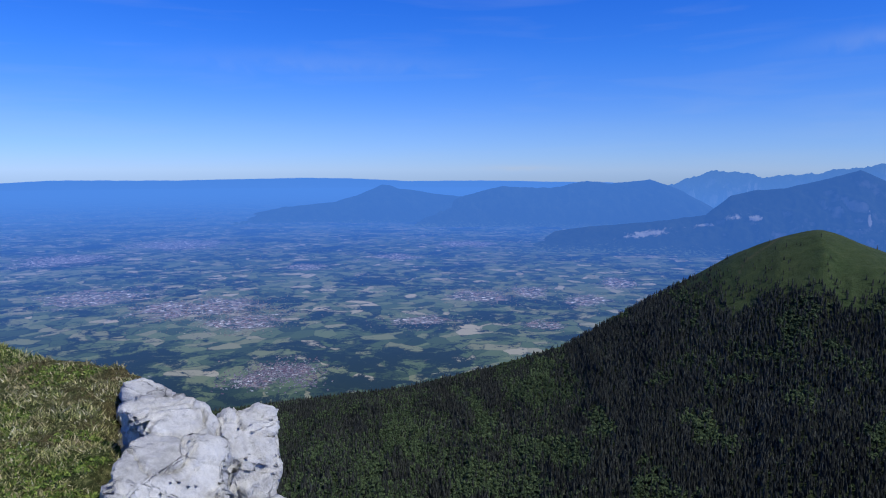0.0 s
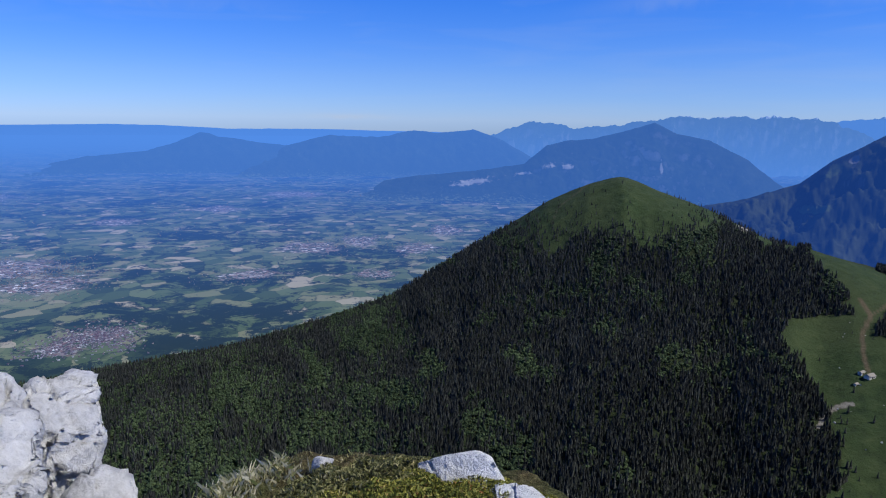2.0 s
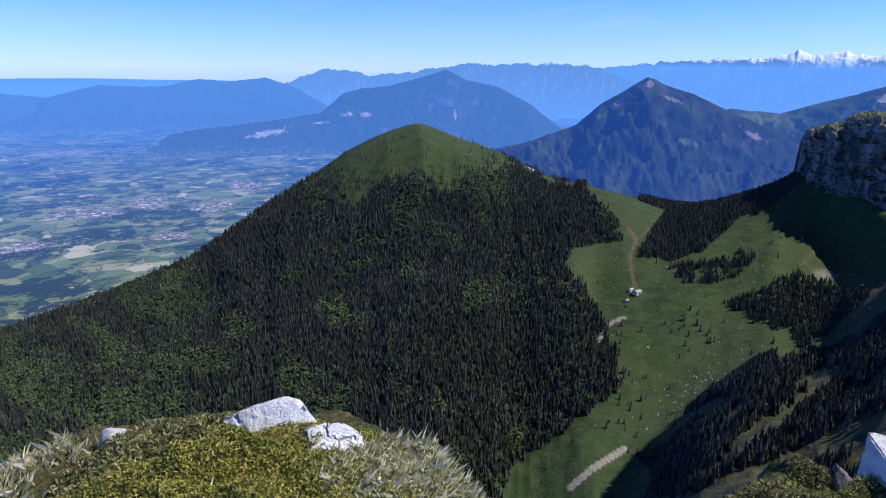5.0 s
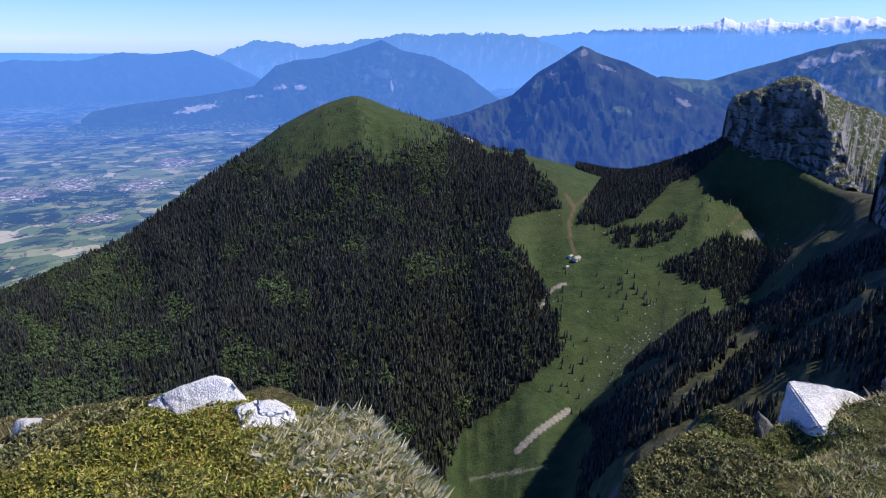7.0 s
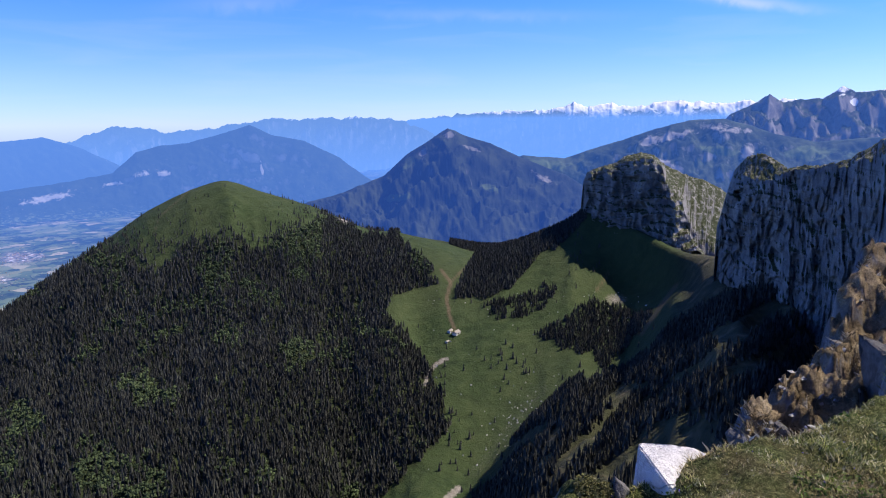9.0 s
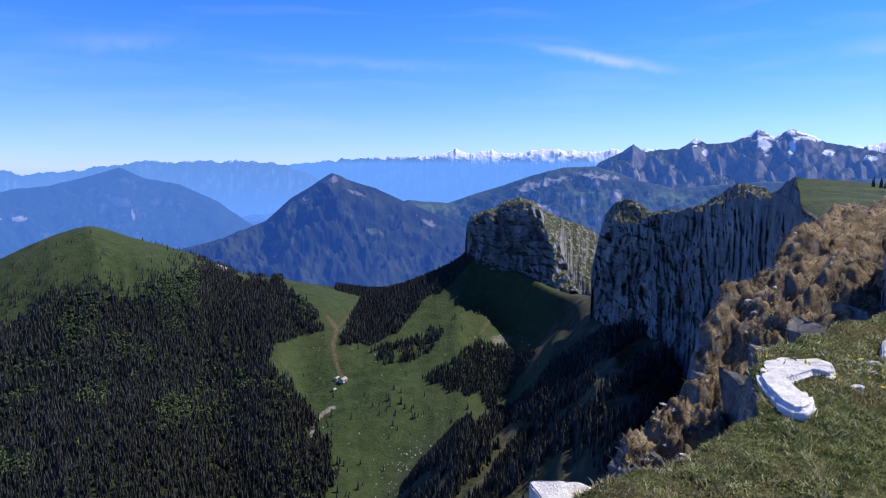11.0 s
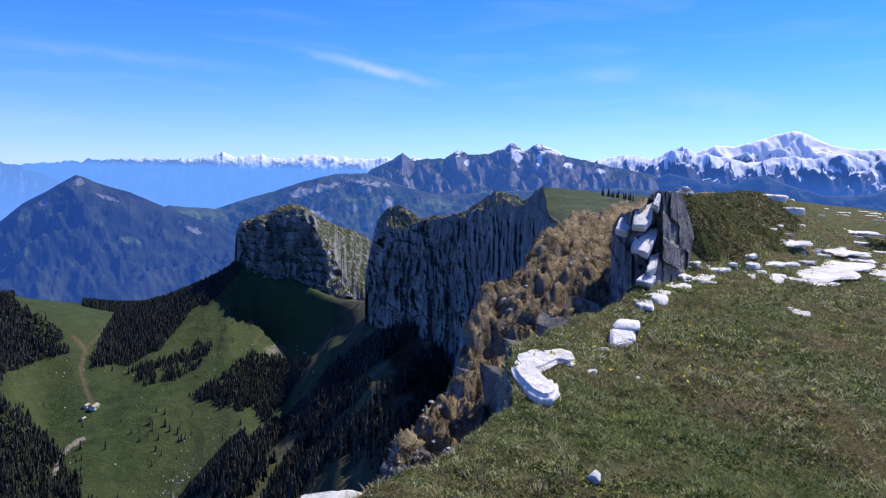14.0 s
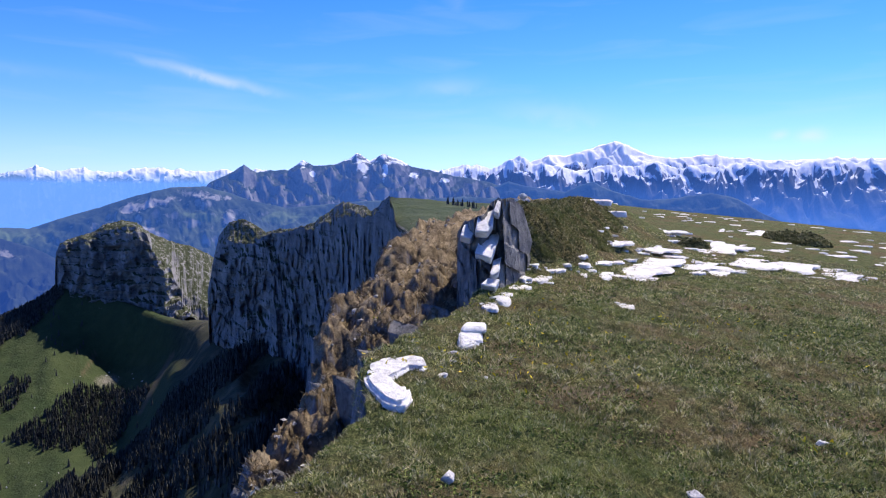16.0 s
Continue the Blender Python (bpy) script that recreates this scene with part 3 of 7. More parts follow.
stream = np.maximum(stream, 0.85 * np.exp(-((ga - 39.6) / 0.9) ** 2 - ((ge + 8.0) / 0.45) ** 2))
clearing = np.exp(-((ga + 3.5) / 1.0) ** 2 - ((ge + 22.2) / 0.5) ** 2)
# Past bearing 67, woods and bank darken the talus to paint the wall's shade.
for key, val in (("woods", np.clip(w_hill * 1.0 + 0.8 * w_right + 0.4 * w_clump + 0.9 * smooth(66.5, 68.5, ga) * smooth(600, 720, gd), 0, 1)), ("bank_and_shade", np.maximum(0.85 * smooth(760, 640, gd) * smooth(50, 55, ga), 0.9 * smooth(67.5, 69.5, ga))),
                 ("path", np.maximum(track, 0.8 * clearing)), ("scree", np.clip(stream, 0, 1))):
    me.attributes.new(key, "FLOAT", "POINT").data.foreach_set("value", val.astype(np.float32).ravel())
valley = tagged(new("valley_ground", me), "grassy alpine bowl with forest floor and pale scree", "ground", kind="structure")

# ---- the lowland: drawn together towards the far side, with true ground metres as its map ----
LOW = 1380.0


def low_place(az, el):
    """Level distance and height of the lowland seen at an elevation below the horizon."""
    v = np.clip((np.asarray(el, float) + 20.5) / 20.0, 0, 1)
    d = 1700 + 3000 * v ** 0.9
    return d, 1.6 + d * np.tan(np.radians(el))


p_az = np.concatenate([np.arange(-180, -42, 2.0), np.arange(-42, 40, 0.4), np.arange(40, 180, 2.0)])
p_el = -1.5 - 18.95 * np.linspace(1, 0, 240) ** 1.35
ga2, ge2 = np.meshgrid(p_az, p_el)
pd, pz = low_place(ga2, ge2)
true_d = LOW / np.tan(np.radians(np.maximum(-ge2 - 0.9, 0.35) * 0.96))
rol = fbm(true_d * np.sin(np.radians(ga2)) / 2500, true_d * np.cos(np.radians(ga2)) / 2500, 41, 4)
pz = pz + 10 * rol * smooth(-0.8, -5, ge2)
me = mesh_of("plain", np.stack([pd * np.sin(np.radians(ga2)), pd * np.cos(np.radians(ga2)), pz], -1).reshape(-1, 3),
             grid_faces(len(p_el), len(p_az), True)[:, ::-1], None)
uv = me.uv_layers.new(name="ground")
idx = np.empty(len(me.loops), np.int32)
me.loops.foreach_get("vertex_index", idx)
flat = np.stack([true_d * np.sin(np.radians(ga2)) / 1000, true_d * np.cos(np.radians(ga2)) / 1000], -1).reshape(-1, 2)
uv.data.foreach_set("uv", flat[idx].astype(np.float32).ravel())
TOWNS = [(-19, -11.2, 2.6, 0.5), (-17, -12.6, 2.4, 0.55), (-22.5, -11.2, 2.2, 0.6), (-28, -9.7, 3.0, 0.5), (-14.0, -16.8, 2.2, 0.45), (-16.5, -17.3, 1.6, 0.4), (3.5, -10.9, 2.0, 0.4), (7.5, -10.4, 1.4, 0.35),
         (-2, -13.0, 2.0, 0.3), (9, -13.2, 1.2, 0.25), (12.5, -11, 1.4, 0.4), (15, -9.4, 1.2, 0.3), (-12, -8.2, 1.2, 0.2), (-22, -6.0, 3, 0.3), (-30, -6.8, 2.5, 0.3), (-4, -7.4, 1.5, 0.2), (2, -6.4, 2, 0.2)]
built = np.zeros(ga2.shape)
for a0, e0, sa, se in TOWNS:
    built = np.maximum(built, 0.9 * np.exp(-0.5 * ((ga2 - a0) / sa) ** 2 - 0.5 * ((ge2 - e0) / se) ** 2))
me.attributes.new("town", "FLOAT", "POINT").data.foreach_set("value", built.astype(np.float32).ravel())
woodland = np.zeros(ga2.shape)
for a0, e0, sa, se in [(-7.5, -15.9, 3.2, 0.6), (-8.0, -18.3, 4.0, 0.9), (-2, -15.5, 4, 0.6), (-17, -19.2, 5, 0.8), (-24, -17.5, 3, 0.5), (2, -12.7, 6, 0.35), (-4, -13.2, 3, 0.3), (-25, -14.6, 4, 0.3), (3, -16.8, 4, 1.0), (-13, -14.6, 3, 0.25)]:
    woodland = np.maximum(woodland, np.exp(-0.5 * ((ga2 - a0) / sa) ** 2 - 0.5 * ((ge2 - e0) / se) ** 2))
woodland = woodland - 0.9 * np.exp(-0.5 * ((ga2 + 15.5) / 2.6) ** 2 - 0.5 * ((ge2 + 17.1) / 0.7) ** 2)
me.attributes.new("woodland", "FLOAT", "POINT").data.foreach_set("value", woodland.astype(np.float32).ravel())
# share of the painted haze glow, growing with ground distance
me.attributes.new("haze_share", "FLOAT", "POINT").data.foreach_set("value", (1 - np.exp(-np.maximum(true_d - 3300, 0) / 13500)).astype(np.float32).ravel())
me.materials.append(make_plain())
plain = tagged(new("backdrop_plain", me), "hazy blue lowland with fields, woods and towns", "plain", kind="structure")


# ---- far mountains ----
def far_range(name, label, skyline, near, far, base, material, seed, relief=0.8, jag=0.12, rows=34, step=0.09, spurs=1.6, power=0.85, spots=(), pastures=(), facets=0.0):
    """A mountain chain under a skyline of (bearing, elevation), from its foot at distance near to its crest at far."""
    q = np.array(skyline, float)
    az = np.arange(q[0, 0], q[-1, 0] + step, step)
    crest = np.interp(az, q[:, 0], q[:, 1])
    ends = smooth(0, 1.2, az - q[0, 0]) * smooth(0, 1.2, q[-1, 0] - az)
    crest = base + (crest - base) * (0.02 + 0.98 * smooth(-0.1, 2.0, az - q[0, 0]) * smooth(-0.1, 2.0, q[-1, 0] - az))
    crest = crest + jag * ends * (0.8 * fbm(az * 1.5, az * 0 + seed, seed, 4, 0.5) + 0.35 * ridged(az * 2.3, az * 0 + seed, seed + 3, 2))
    v = np.concatenate([np.linspace(0, 1, rows), [1.12, 1.4]])
    vv, aa = np.meshgrid(v, az, indexing="ij")
    cc = np.broadcast_to(crest, vv.shape)
    up = np.clip(vv, 0, 1)
    d = near + (far - near) * vv
    lift = np.where(vv > 1, 1 - (vv - 1) * 3.0, up ** power)
    el = base + (cc - base) * lift
    wander = 1.1 * fbm(aa / spurs * 0.8, vv * 2.0, seed + 9, 4)
    high = (cc - base) * up
    rid = 0.6 * ridged(aa / spurs * 0.5 + wander + 0.5 * vv, vv * 1.5 + 0.6 * wander, seed + 5, 2, 0.5) + 0.55 * ridged(aa * 0.42 + 0.5 * wander + 0.25 * high, high * 0.5 - 0.2 * aa, seed + 15, 4, 0.52)
    env = np.sin(np.pi * np.clip(vv, 0, 1)) ** 0.7
    el = el + env * relief * (0.75 * rid + 0.4 * fbm(aa * 1.6, high * 1.8, seed + 6, 4)) * np.clip((cc - base) / 4, 0.25, 1.2)
    if facets:
        fold = lambda q: np.abs(2 * (q - np.floor(q)) - 1) - 0.5
        warp = 0.5 * fbm(aa * 0.5, high * 0.6, seed + 21, 3)
        el = el + env * facets * (fold(aa * 0.33 + 0.32 * high + warp) + 0.8 * fold(aa * 0.41 - 0.38 * high + warp + 0.3) + 0.35 * fold(aa * 1.1 + 0.8 * high + 2 * warp))
    r = np.radians(aa)
    verts = np.stack([d * np.sin(r), d * np.cos(r), 1.6 + d * np.tan(np.radians(el))], -1).reshape(-1, 3)
    me = mesh_of(name, verts, grid_faces(len(v), len(az))[:, ::-1], material)
    bare = np.zeros(aa.shape)
    for a0, e0, sa, se, tilt in spots:
        bare = np.maximum(bare, np.exp(-((aa - a0) / sa) ** 2 - ((el - e0 - tilt * (aa - a0)) / se) ** 2))
    me.attributes.new("bare", "FLOAT", "POINT").data.foreach_set("value", bare.astype(np.float32).ravel())
    green = np.zeros(aa.shape)
    for a0, e0, sa, se, tilt in pastures:
        green = np.maximum(green, np.exp(-((aa - a0) / sa) ** 2 - ((el - e0 - tilt * (aa - a0)) / se) ** 2))
    me.attributes.new("green", "FLOAT", "POINT").data.foreach_set("value", green.astype(np.float32).ravel())
    ob = new(name, me)
    return tagged(ob, label, "mountain", "far mountains", "structure")


H = lambda d, el: 1.6 + d * math.tan(radians(el))
JURA = [(-75, -1.0), (-50, -1.0), (-33.6, -0.97), (-30.3, -0.79), (-22.3, -0.85), (-11.7, -0.67), (-7.9, -0.72), (-3, -0.95), (3.2, -0.9), (10, -1.0), (20, -1.1)]
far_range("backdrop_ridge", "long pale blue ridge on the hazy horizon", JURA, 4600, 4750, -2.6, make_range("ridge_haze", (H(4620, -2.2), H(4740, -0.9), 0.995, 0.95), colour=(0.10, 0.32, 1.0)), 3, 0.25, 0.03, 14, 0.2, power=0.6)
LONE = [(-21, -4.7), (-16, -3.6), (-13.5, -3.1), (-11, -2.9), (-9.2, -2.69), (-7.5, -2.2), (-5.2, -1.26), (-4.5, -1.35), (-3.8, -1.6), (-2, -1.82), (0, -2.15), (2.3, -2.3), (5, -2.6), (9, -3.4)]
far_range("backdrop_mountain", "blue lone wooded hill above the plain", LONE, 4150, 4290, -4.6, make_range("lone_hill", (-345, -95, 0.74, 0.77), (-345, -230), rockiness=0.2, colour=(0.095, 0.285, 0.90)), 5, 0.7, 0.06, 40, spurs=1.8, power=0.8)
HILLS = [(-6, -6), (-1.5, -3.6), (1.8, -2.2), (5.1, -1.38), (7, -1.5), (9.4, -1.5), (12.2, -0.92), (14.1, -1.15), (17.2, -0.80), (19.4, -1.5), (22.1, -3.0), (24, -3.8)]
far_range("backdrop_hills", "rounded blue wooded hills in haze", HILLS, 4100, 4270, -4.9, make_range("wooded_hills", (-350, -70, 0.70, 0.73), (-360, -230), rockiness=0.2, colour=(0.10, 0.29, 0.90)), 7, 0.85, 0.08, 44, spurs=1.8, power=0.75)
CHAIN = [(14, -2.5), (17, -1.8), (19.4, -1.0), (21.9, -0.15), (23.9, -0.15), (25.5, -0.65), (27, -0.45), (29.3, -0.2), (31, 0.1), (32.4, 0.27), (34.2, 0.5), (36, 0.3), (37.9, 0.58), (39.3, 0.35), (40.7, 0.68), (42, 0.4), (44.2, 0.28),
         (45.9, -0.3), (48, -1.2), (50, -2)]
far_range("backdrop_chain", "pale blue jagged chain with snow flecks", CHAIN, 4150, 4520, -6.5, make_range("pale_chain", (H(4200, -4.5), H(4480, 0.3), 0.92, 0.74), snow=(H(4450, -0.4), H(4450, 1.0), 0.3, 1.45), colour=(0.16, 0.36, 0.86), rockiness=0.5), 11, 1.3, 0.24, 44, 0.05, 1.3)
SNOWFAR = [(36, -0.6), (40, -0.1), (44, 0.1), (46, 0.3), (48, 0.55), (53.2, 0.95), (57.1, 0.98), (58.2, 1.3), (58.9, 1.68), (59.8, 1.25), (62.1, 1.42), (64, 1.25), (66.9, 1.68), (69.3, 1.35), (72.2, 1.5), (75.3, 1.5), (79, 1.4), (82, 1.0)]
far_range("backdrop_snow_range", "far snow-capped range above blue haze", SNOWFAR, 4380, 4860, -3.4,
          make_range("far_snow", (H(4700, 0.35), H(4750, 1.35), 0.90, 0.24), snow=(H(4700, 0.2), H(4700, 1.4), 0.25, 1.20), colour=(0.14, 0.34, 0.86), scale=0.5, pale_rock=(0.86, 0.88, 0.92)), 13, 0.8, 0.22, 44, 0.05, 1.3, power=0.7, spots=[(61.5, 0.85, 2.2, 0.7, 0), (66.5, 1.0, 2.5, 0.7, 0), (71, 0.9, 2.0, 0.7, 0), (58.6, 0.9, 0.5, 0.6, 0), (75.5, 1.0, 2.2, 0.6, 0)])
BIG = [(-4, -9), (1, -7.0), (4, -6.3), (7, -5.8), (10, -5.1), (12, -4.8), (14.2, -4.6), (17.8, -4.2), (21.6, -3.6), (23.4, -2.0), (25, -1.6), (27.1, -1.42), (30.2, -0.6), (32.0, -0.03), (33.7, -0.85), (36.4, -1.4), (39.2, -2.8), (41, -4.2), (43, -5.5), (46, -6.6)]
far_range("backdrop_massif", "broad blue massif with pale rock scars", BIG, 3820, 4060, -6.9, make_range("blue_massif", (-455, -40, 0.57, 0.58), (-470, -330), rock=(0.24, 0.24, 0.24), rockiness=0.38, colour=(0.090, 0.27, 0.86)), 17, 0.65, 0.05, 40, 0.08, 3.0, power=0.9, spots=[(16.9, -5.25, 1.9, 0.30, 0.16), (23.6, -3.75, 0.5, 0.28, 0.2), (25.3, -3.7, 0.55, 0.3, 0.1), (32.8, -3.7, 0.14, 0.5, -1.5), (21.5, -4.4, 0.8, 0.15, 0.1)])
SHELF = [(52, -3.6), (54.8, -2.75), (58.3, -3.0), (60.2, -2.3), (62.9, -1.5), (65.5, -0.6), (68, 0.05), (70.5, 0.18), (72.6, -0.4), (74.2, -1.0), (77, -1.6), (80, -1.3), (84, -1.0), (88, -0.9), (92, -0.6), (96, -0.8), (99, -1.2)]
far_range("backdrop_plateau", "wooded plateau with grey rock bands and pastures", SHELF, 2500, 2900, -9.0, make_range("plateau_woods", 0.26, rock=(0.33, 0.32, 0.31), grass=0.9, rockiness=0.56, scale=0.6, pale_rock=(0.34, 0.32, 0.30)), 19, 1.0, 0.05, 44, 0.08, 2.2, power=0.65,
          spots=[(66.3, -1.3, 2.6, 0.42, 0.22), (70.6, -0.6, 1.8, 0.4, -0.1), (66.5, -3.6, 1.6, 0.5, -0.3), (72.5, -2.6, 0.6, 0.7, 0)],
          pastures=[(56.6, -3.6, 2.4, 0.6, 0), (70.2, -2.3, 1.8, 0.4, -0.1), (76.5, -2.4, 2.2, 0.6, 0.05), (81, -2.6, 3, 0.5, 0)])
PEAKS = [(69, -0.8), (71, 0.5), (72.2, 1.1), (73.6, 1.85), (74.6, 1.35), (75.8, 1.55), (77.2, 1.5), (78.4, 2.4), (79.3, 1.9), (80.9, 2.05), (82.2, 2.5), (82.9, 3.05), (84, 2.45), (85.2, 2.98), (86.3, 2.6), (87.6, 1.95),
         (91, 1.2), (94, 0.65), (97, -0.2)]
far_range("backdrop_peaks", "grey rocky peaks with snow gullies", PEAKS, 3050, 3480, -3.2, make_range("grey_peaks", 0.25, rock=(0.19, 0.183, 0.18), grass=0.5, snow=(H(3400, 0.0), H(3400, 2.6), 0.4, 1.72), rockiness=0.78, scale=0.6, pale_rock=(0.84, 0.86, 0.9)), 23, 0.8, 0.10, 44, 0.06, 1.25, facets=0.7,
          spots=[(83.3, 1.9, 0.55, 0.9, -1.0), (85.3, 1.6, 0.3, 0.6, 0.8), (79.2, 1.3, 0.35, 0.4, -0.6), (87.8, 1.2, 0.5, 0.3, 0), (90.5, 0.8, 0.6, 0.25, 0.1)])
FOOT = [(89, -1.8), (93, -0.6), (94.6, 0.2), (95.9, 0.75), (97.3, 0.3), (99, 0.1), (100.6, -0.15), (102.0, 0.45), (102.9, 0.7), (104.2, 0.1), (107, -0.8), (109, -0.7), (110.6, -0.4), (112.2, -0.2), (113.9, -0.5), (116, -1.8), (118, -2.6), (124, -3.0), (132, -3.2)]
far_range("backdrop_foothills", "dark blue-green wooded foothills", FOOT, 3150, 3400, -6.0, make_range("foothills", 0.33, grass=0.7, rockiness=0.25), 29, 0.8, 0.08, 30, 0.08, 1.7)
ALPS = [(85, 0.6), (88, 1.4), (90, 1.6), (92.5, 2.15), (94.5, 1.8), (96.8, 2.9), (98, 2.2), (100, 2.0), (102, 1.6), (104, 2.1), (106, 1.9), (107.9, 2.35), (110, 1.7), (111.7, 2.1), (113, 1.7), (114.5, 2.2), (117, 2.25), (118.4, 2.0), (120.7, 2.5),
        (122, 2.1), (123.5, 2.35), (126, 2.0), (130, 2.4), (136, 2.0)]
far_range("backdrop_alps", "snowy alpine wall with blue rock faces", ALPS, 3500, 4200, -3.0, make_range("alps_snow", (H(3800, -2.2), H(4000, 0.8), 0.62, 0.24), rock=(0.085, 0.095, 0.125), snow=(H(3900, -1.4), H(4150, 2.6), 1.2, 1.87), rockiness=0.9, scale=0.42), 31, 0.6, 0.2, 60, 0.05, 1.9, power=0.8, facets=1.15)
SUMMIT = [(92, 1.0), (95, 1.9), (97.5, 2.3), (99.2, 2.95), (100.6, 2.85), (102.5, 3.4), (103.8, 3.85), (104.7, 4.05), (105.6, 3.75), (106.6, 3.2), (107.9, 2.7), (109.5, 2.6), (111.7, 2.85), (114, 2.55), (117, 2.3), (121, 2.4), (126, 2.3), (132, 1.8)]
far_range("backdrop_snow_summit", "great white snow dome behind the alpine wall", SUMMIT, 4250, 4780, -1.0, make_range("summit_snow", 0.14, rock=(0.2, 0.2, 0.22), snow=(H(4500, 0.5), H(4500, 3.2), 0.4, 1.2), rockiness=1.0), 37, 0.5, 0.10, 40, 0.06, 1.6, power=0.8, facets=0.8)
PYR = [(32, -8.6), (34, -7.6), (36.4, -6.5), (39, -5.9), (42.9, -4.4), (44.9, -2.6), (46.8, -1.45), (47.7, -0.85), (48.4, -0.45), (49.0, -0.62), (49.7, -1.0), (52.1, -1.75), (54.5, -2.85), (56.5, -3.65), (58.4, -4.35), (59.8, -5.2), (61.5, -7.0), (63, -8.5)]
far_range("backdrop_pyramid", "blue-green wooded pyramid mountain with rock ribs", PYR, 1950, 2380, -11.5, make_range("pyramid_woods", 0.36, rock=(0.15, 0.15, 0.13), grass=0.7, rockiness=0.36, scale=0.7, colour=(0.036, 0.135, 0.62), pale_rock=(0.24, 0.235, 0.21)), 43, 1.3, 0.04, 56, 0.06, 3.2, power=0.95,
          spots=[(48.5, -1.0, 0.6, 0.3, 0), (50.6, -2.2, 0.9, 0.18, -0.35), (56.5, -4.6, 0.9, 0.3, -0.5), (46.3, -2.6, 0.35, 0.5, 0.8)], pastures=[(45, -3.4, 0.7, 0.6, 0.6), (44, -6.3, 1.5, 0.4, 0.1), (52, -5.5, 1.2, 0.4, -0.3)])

# ---- cliffs ----
def cliff_block(name, label, foot, rim, crest, seed, step=0.04, rows=110, depth=1.0):
    """A limestone wall between lines of (bearing, distance, elevation): foot, the rim of the face, and the crest behind it."""
    f, r, c = (np.array(q, float) for q in (foot, rim, crest))
    az = np.arange(r[0, 0], r[-1, 0] + step / 2, step)
    at = lambda q: (np.interp(az, q[:, 0], q[:, 1]), np.interp(az, q[:, 0], q[:, 2]))
    (fd, fe), (rd, re), (cd, ce) = at(f), at(r), at(c)
    high = lambda d, e: 1.6 + d * np.tan(np.radians(e))
    fz, rz, cz = high(fd, fe) - 45, high(rd, re), high(cd, ce)
    x, y = rd * np.sin(np.radians(az)), rd * np.cos(np.radians(az))
    u = np.concatenate([[0], np.cumsum(np.hypot(np.diff(x), np.diff(y)))])      # metres along the face
    small = np.clip(rd / 800, 0.3, 1.2)
    rz = rz + small * (4.5 * fbm(u / 22, u * 0, seed, 4, 0.6) + 6.0 * np.floor(2.5 * fbm(u / 30, u * 0 + 5, seed + 1, 3)) / 2.5)
    cz = cz + small * (2.6 * fbm(u / 14, u * 0 + 3, seed + 2, 5, 0.65) + 2.4 * np.floor(2.5 * fbm(u / 24, u * 0 + 9, seed + 13, 3)) / 2.5)
    v = np.concatenate([np.linspace(0, 1, rows), 1 + np.linspace(0, 1, 26)[1:] ** 1.2, [2.3, 3.0]])
    vv, aa = np.meshgrid(v, az, indexing="ij")
    uu = np.broadcast_to(u, vv.shape)
    up, top, back = np.clip(vv, 0, 1), np.clip(vv - 1, 0, 1), np.clip(vv - 2, 0, 1)
    z = fz + (rz - fz) * up + (cz - rz) * top ** 0.75 - 60 * back
    bend = fbm(uu / 60, z / 45, seed + 3, 3)
    pillar = ridged(uu / 46 + 0.7 * bend, z / 150, seed + 4, 3, 0.5)
    shaft = ridged(uu / 17 + 0.9 * bend, z / 60, seed + 5, 3, 0.55)
    chip = fbm(uu / 7 + bend, z / 9, seed + 6, 4, 0.6)
    layer = z / 15 + 0.8 * bend + 0.25 * fbm(uu / 20, z / 30, seed + 7, 2)
    ledge = (layer - np.floor(layer)) ** 2.5
    niche = smooth(0.25, 0.6, fbm(uu / 34, z / 26, seed + 8, 3))
    env = smooth(0.0, 0.12, up) * (1 - 0.45 * smooth(0.93, 1.0, up)) * (1 - smooth(0, 0.4, top))
    d = fd + (rd - fd) * up ** 1.4 + (cd - rd) * top + 120 * back
    d = d - depth * small * env * (17 * pillar + 8.0 * shaft + 8.0 * chip + 7.0 * ledge - 16.0 * niche)
    crown = smooth(0, 0.12, top) * (1 - smooth(0.85, 1.0, top)) * small
    z = z + crown * (2.2 * fbm(uu / 9, top * 5, seed + 10, 4) + 2.6 * np.floor(3 * fbm(uu / 16, top * 3, seed + 11, 3)) / 3)
    a = np.radians(aa)
    verts = np.stack([d * np.sin(a), d * np.cos(a), z], -1).reshape(-1, 3)
    return tagged(new(name, mesh_of(name, verts, grid_faces(len(v), len(az))[:, ::-1], CLIFF)), label, "cliff", "limestone cliffs", "structure")


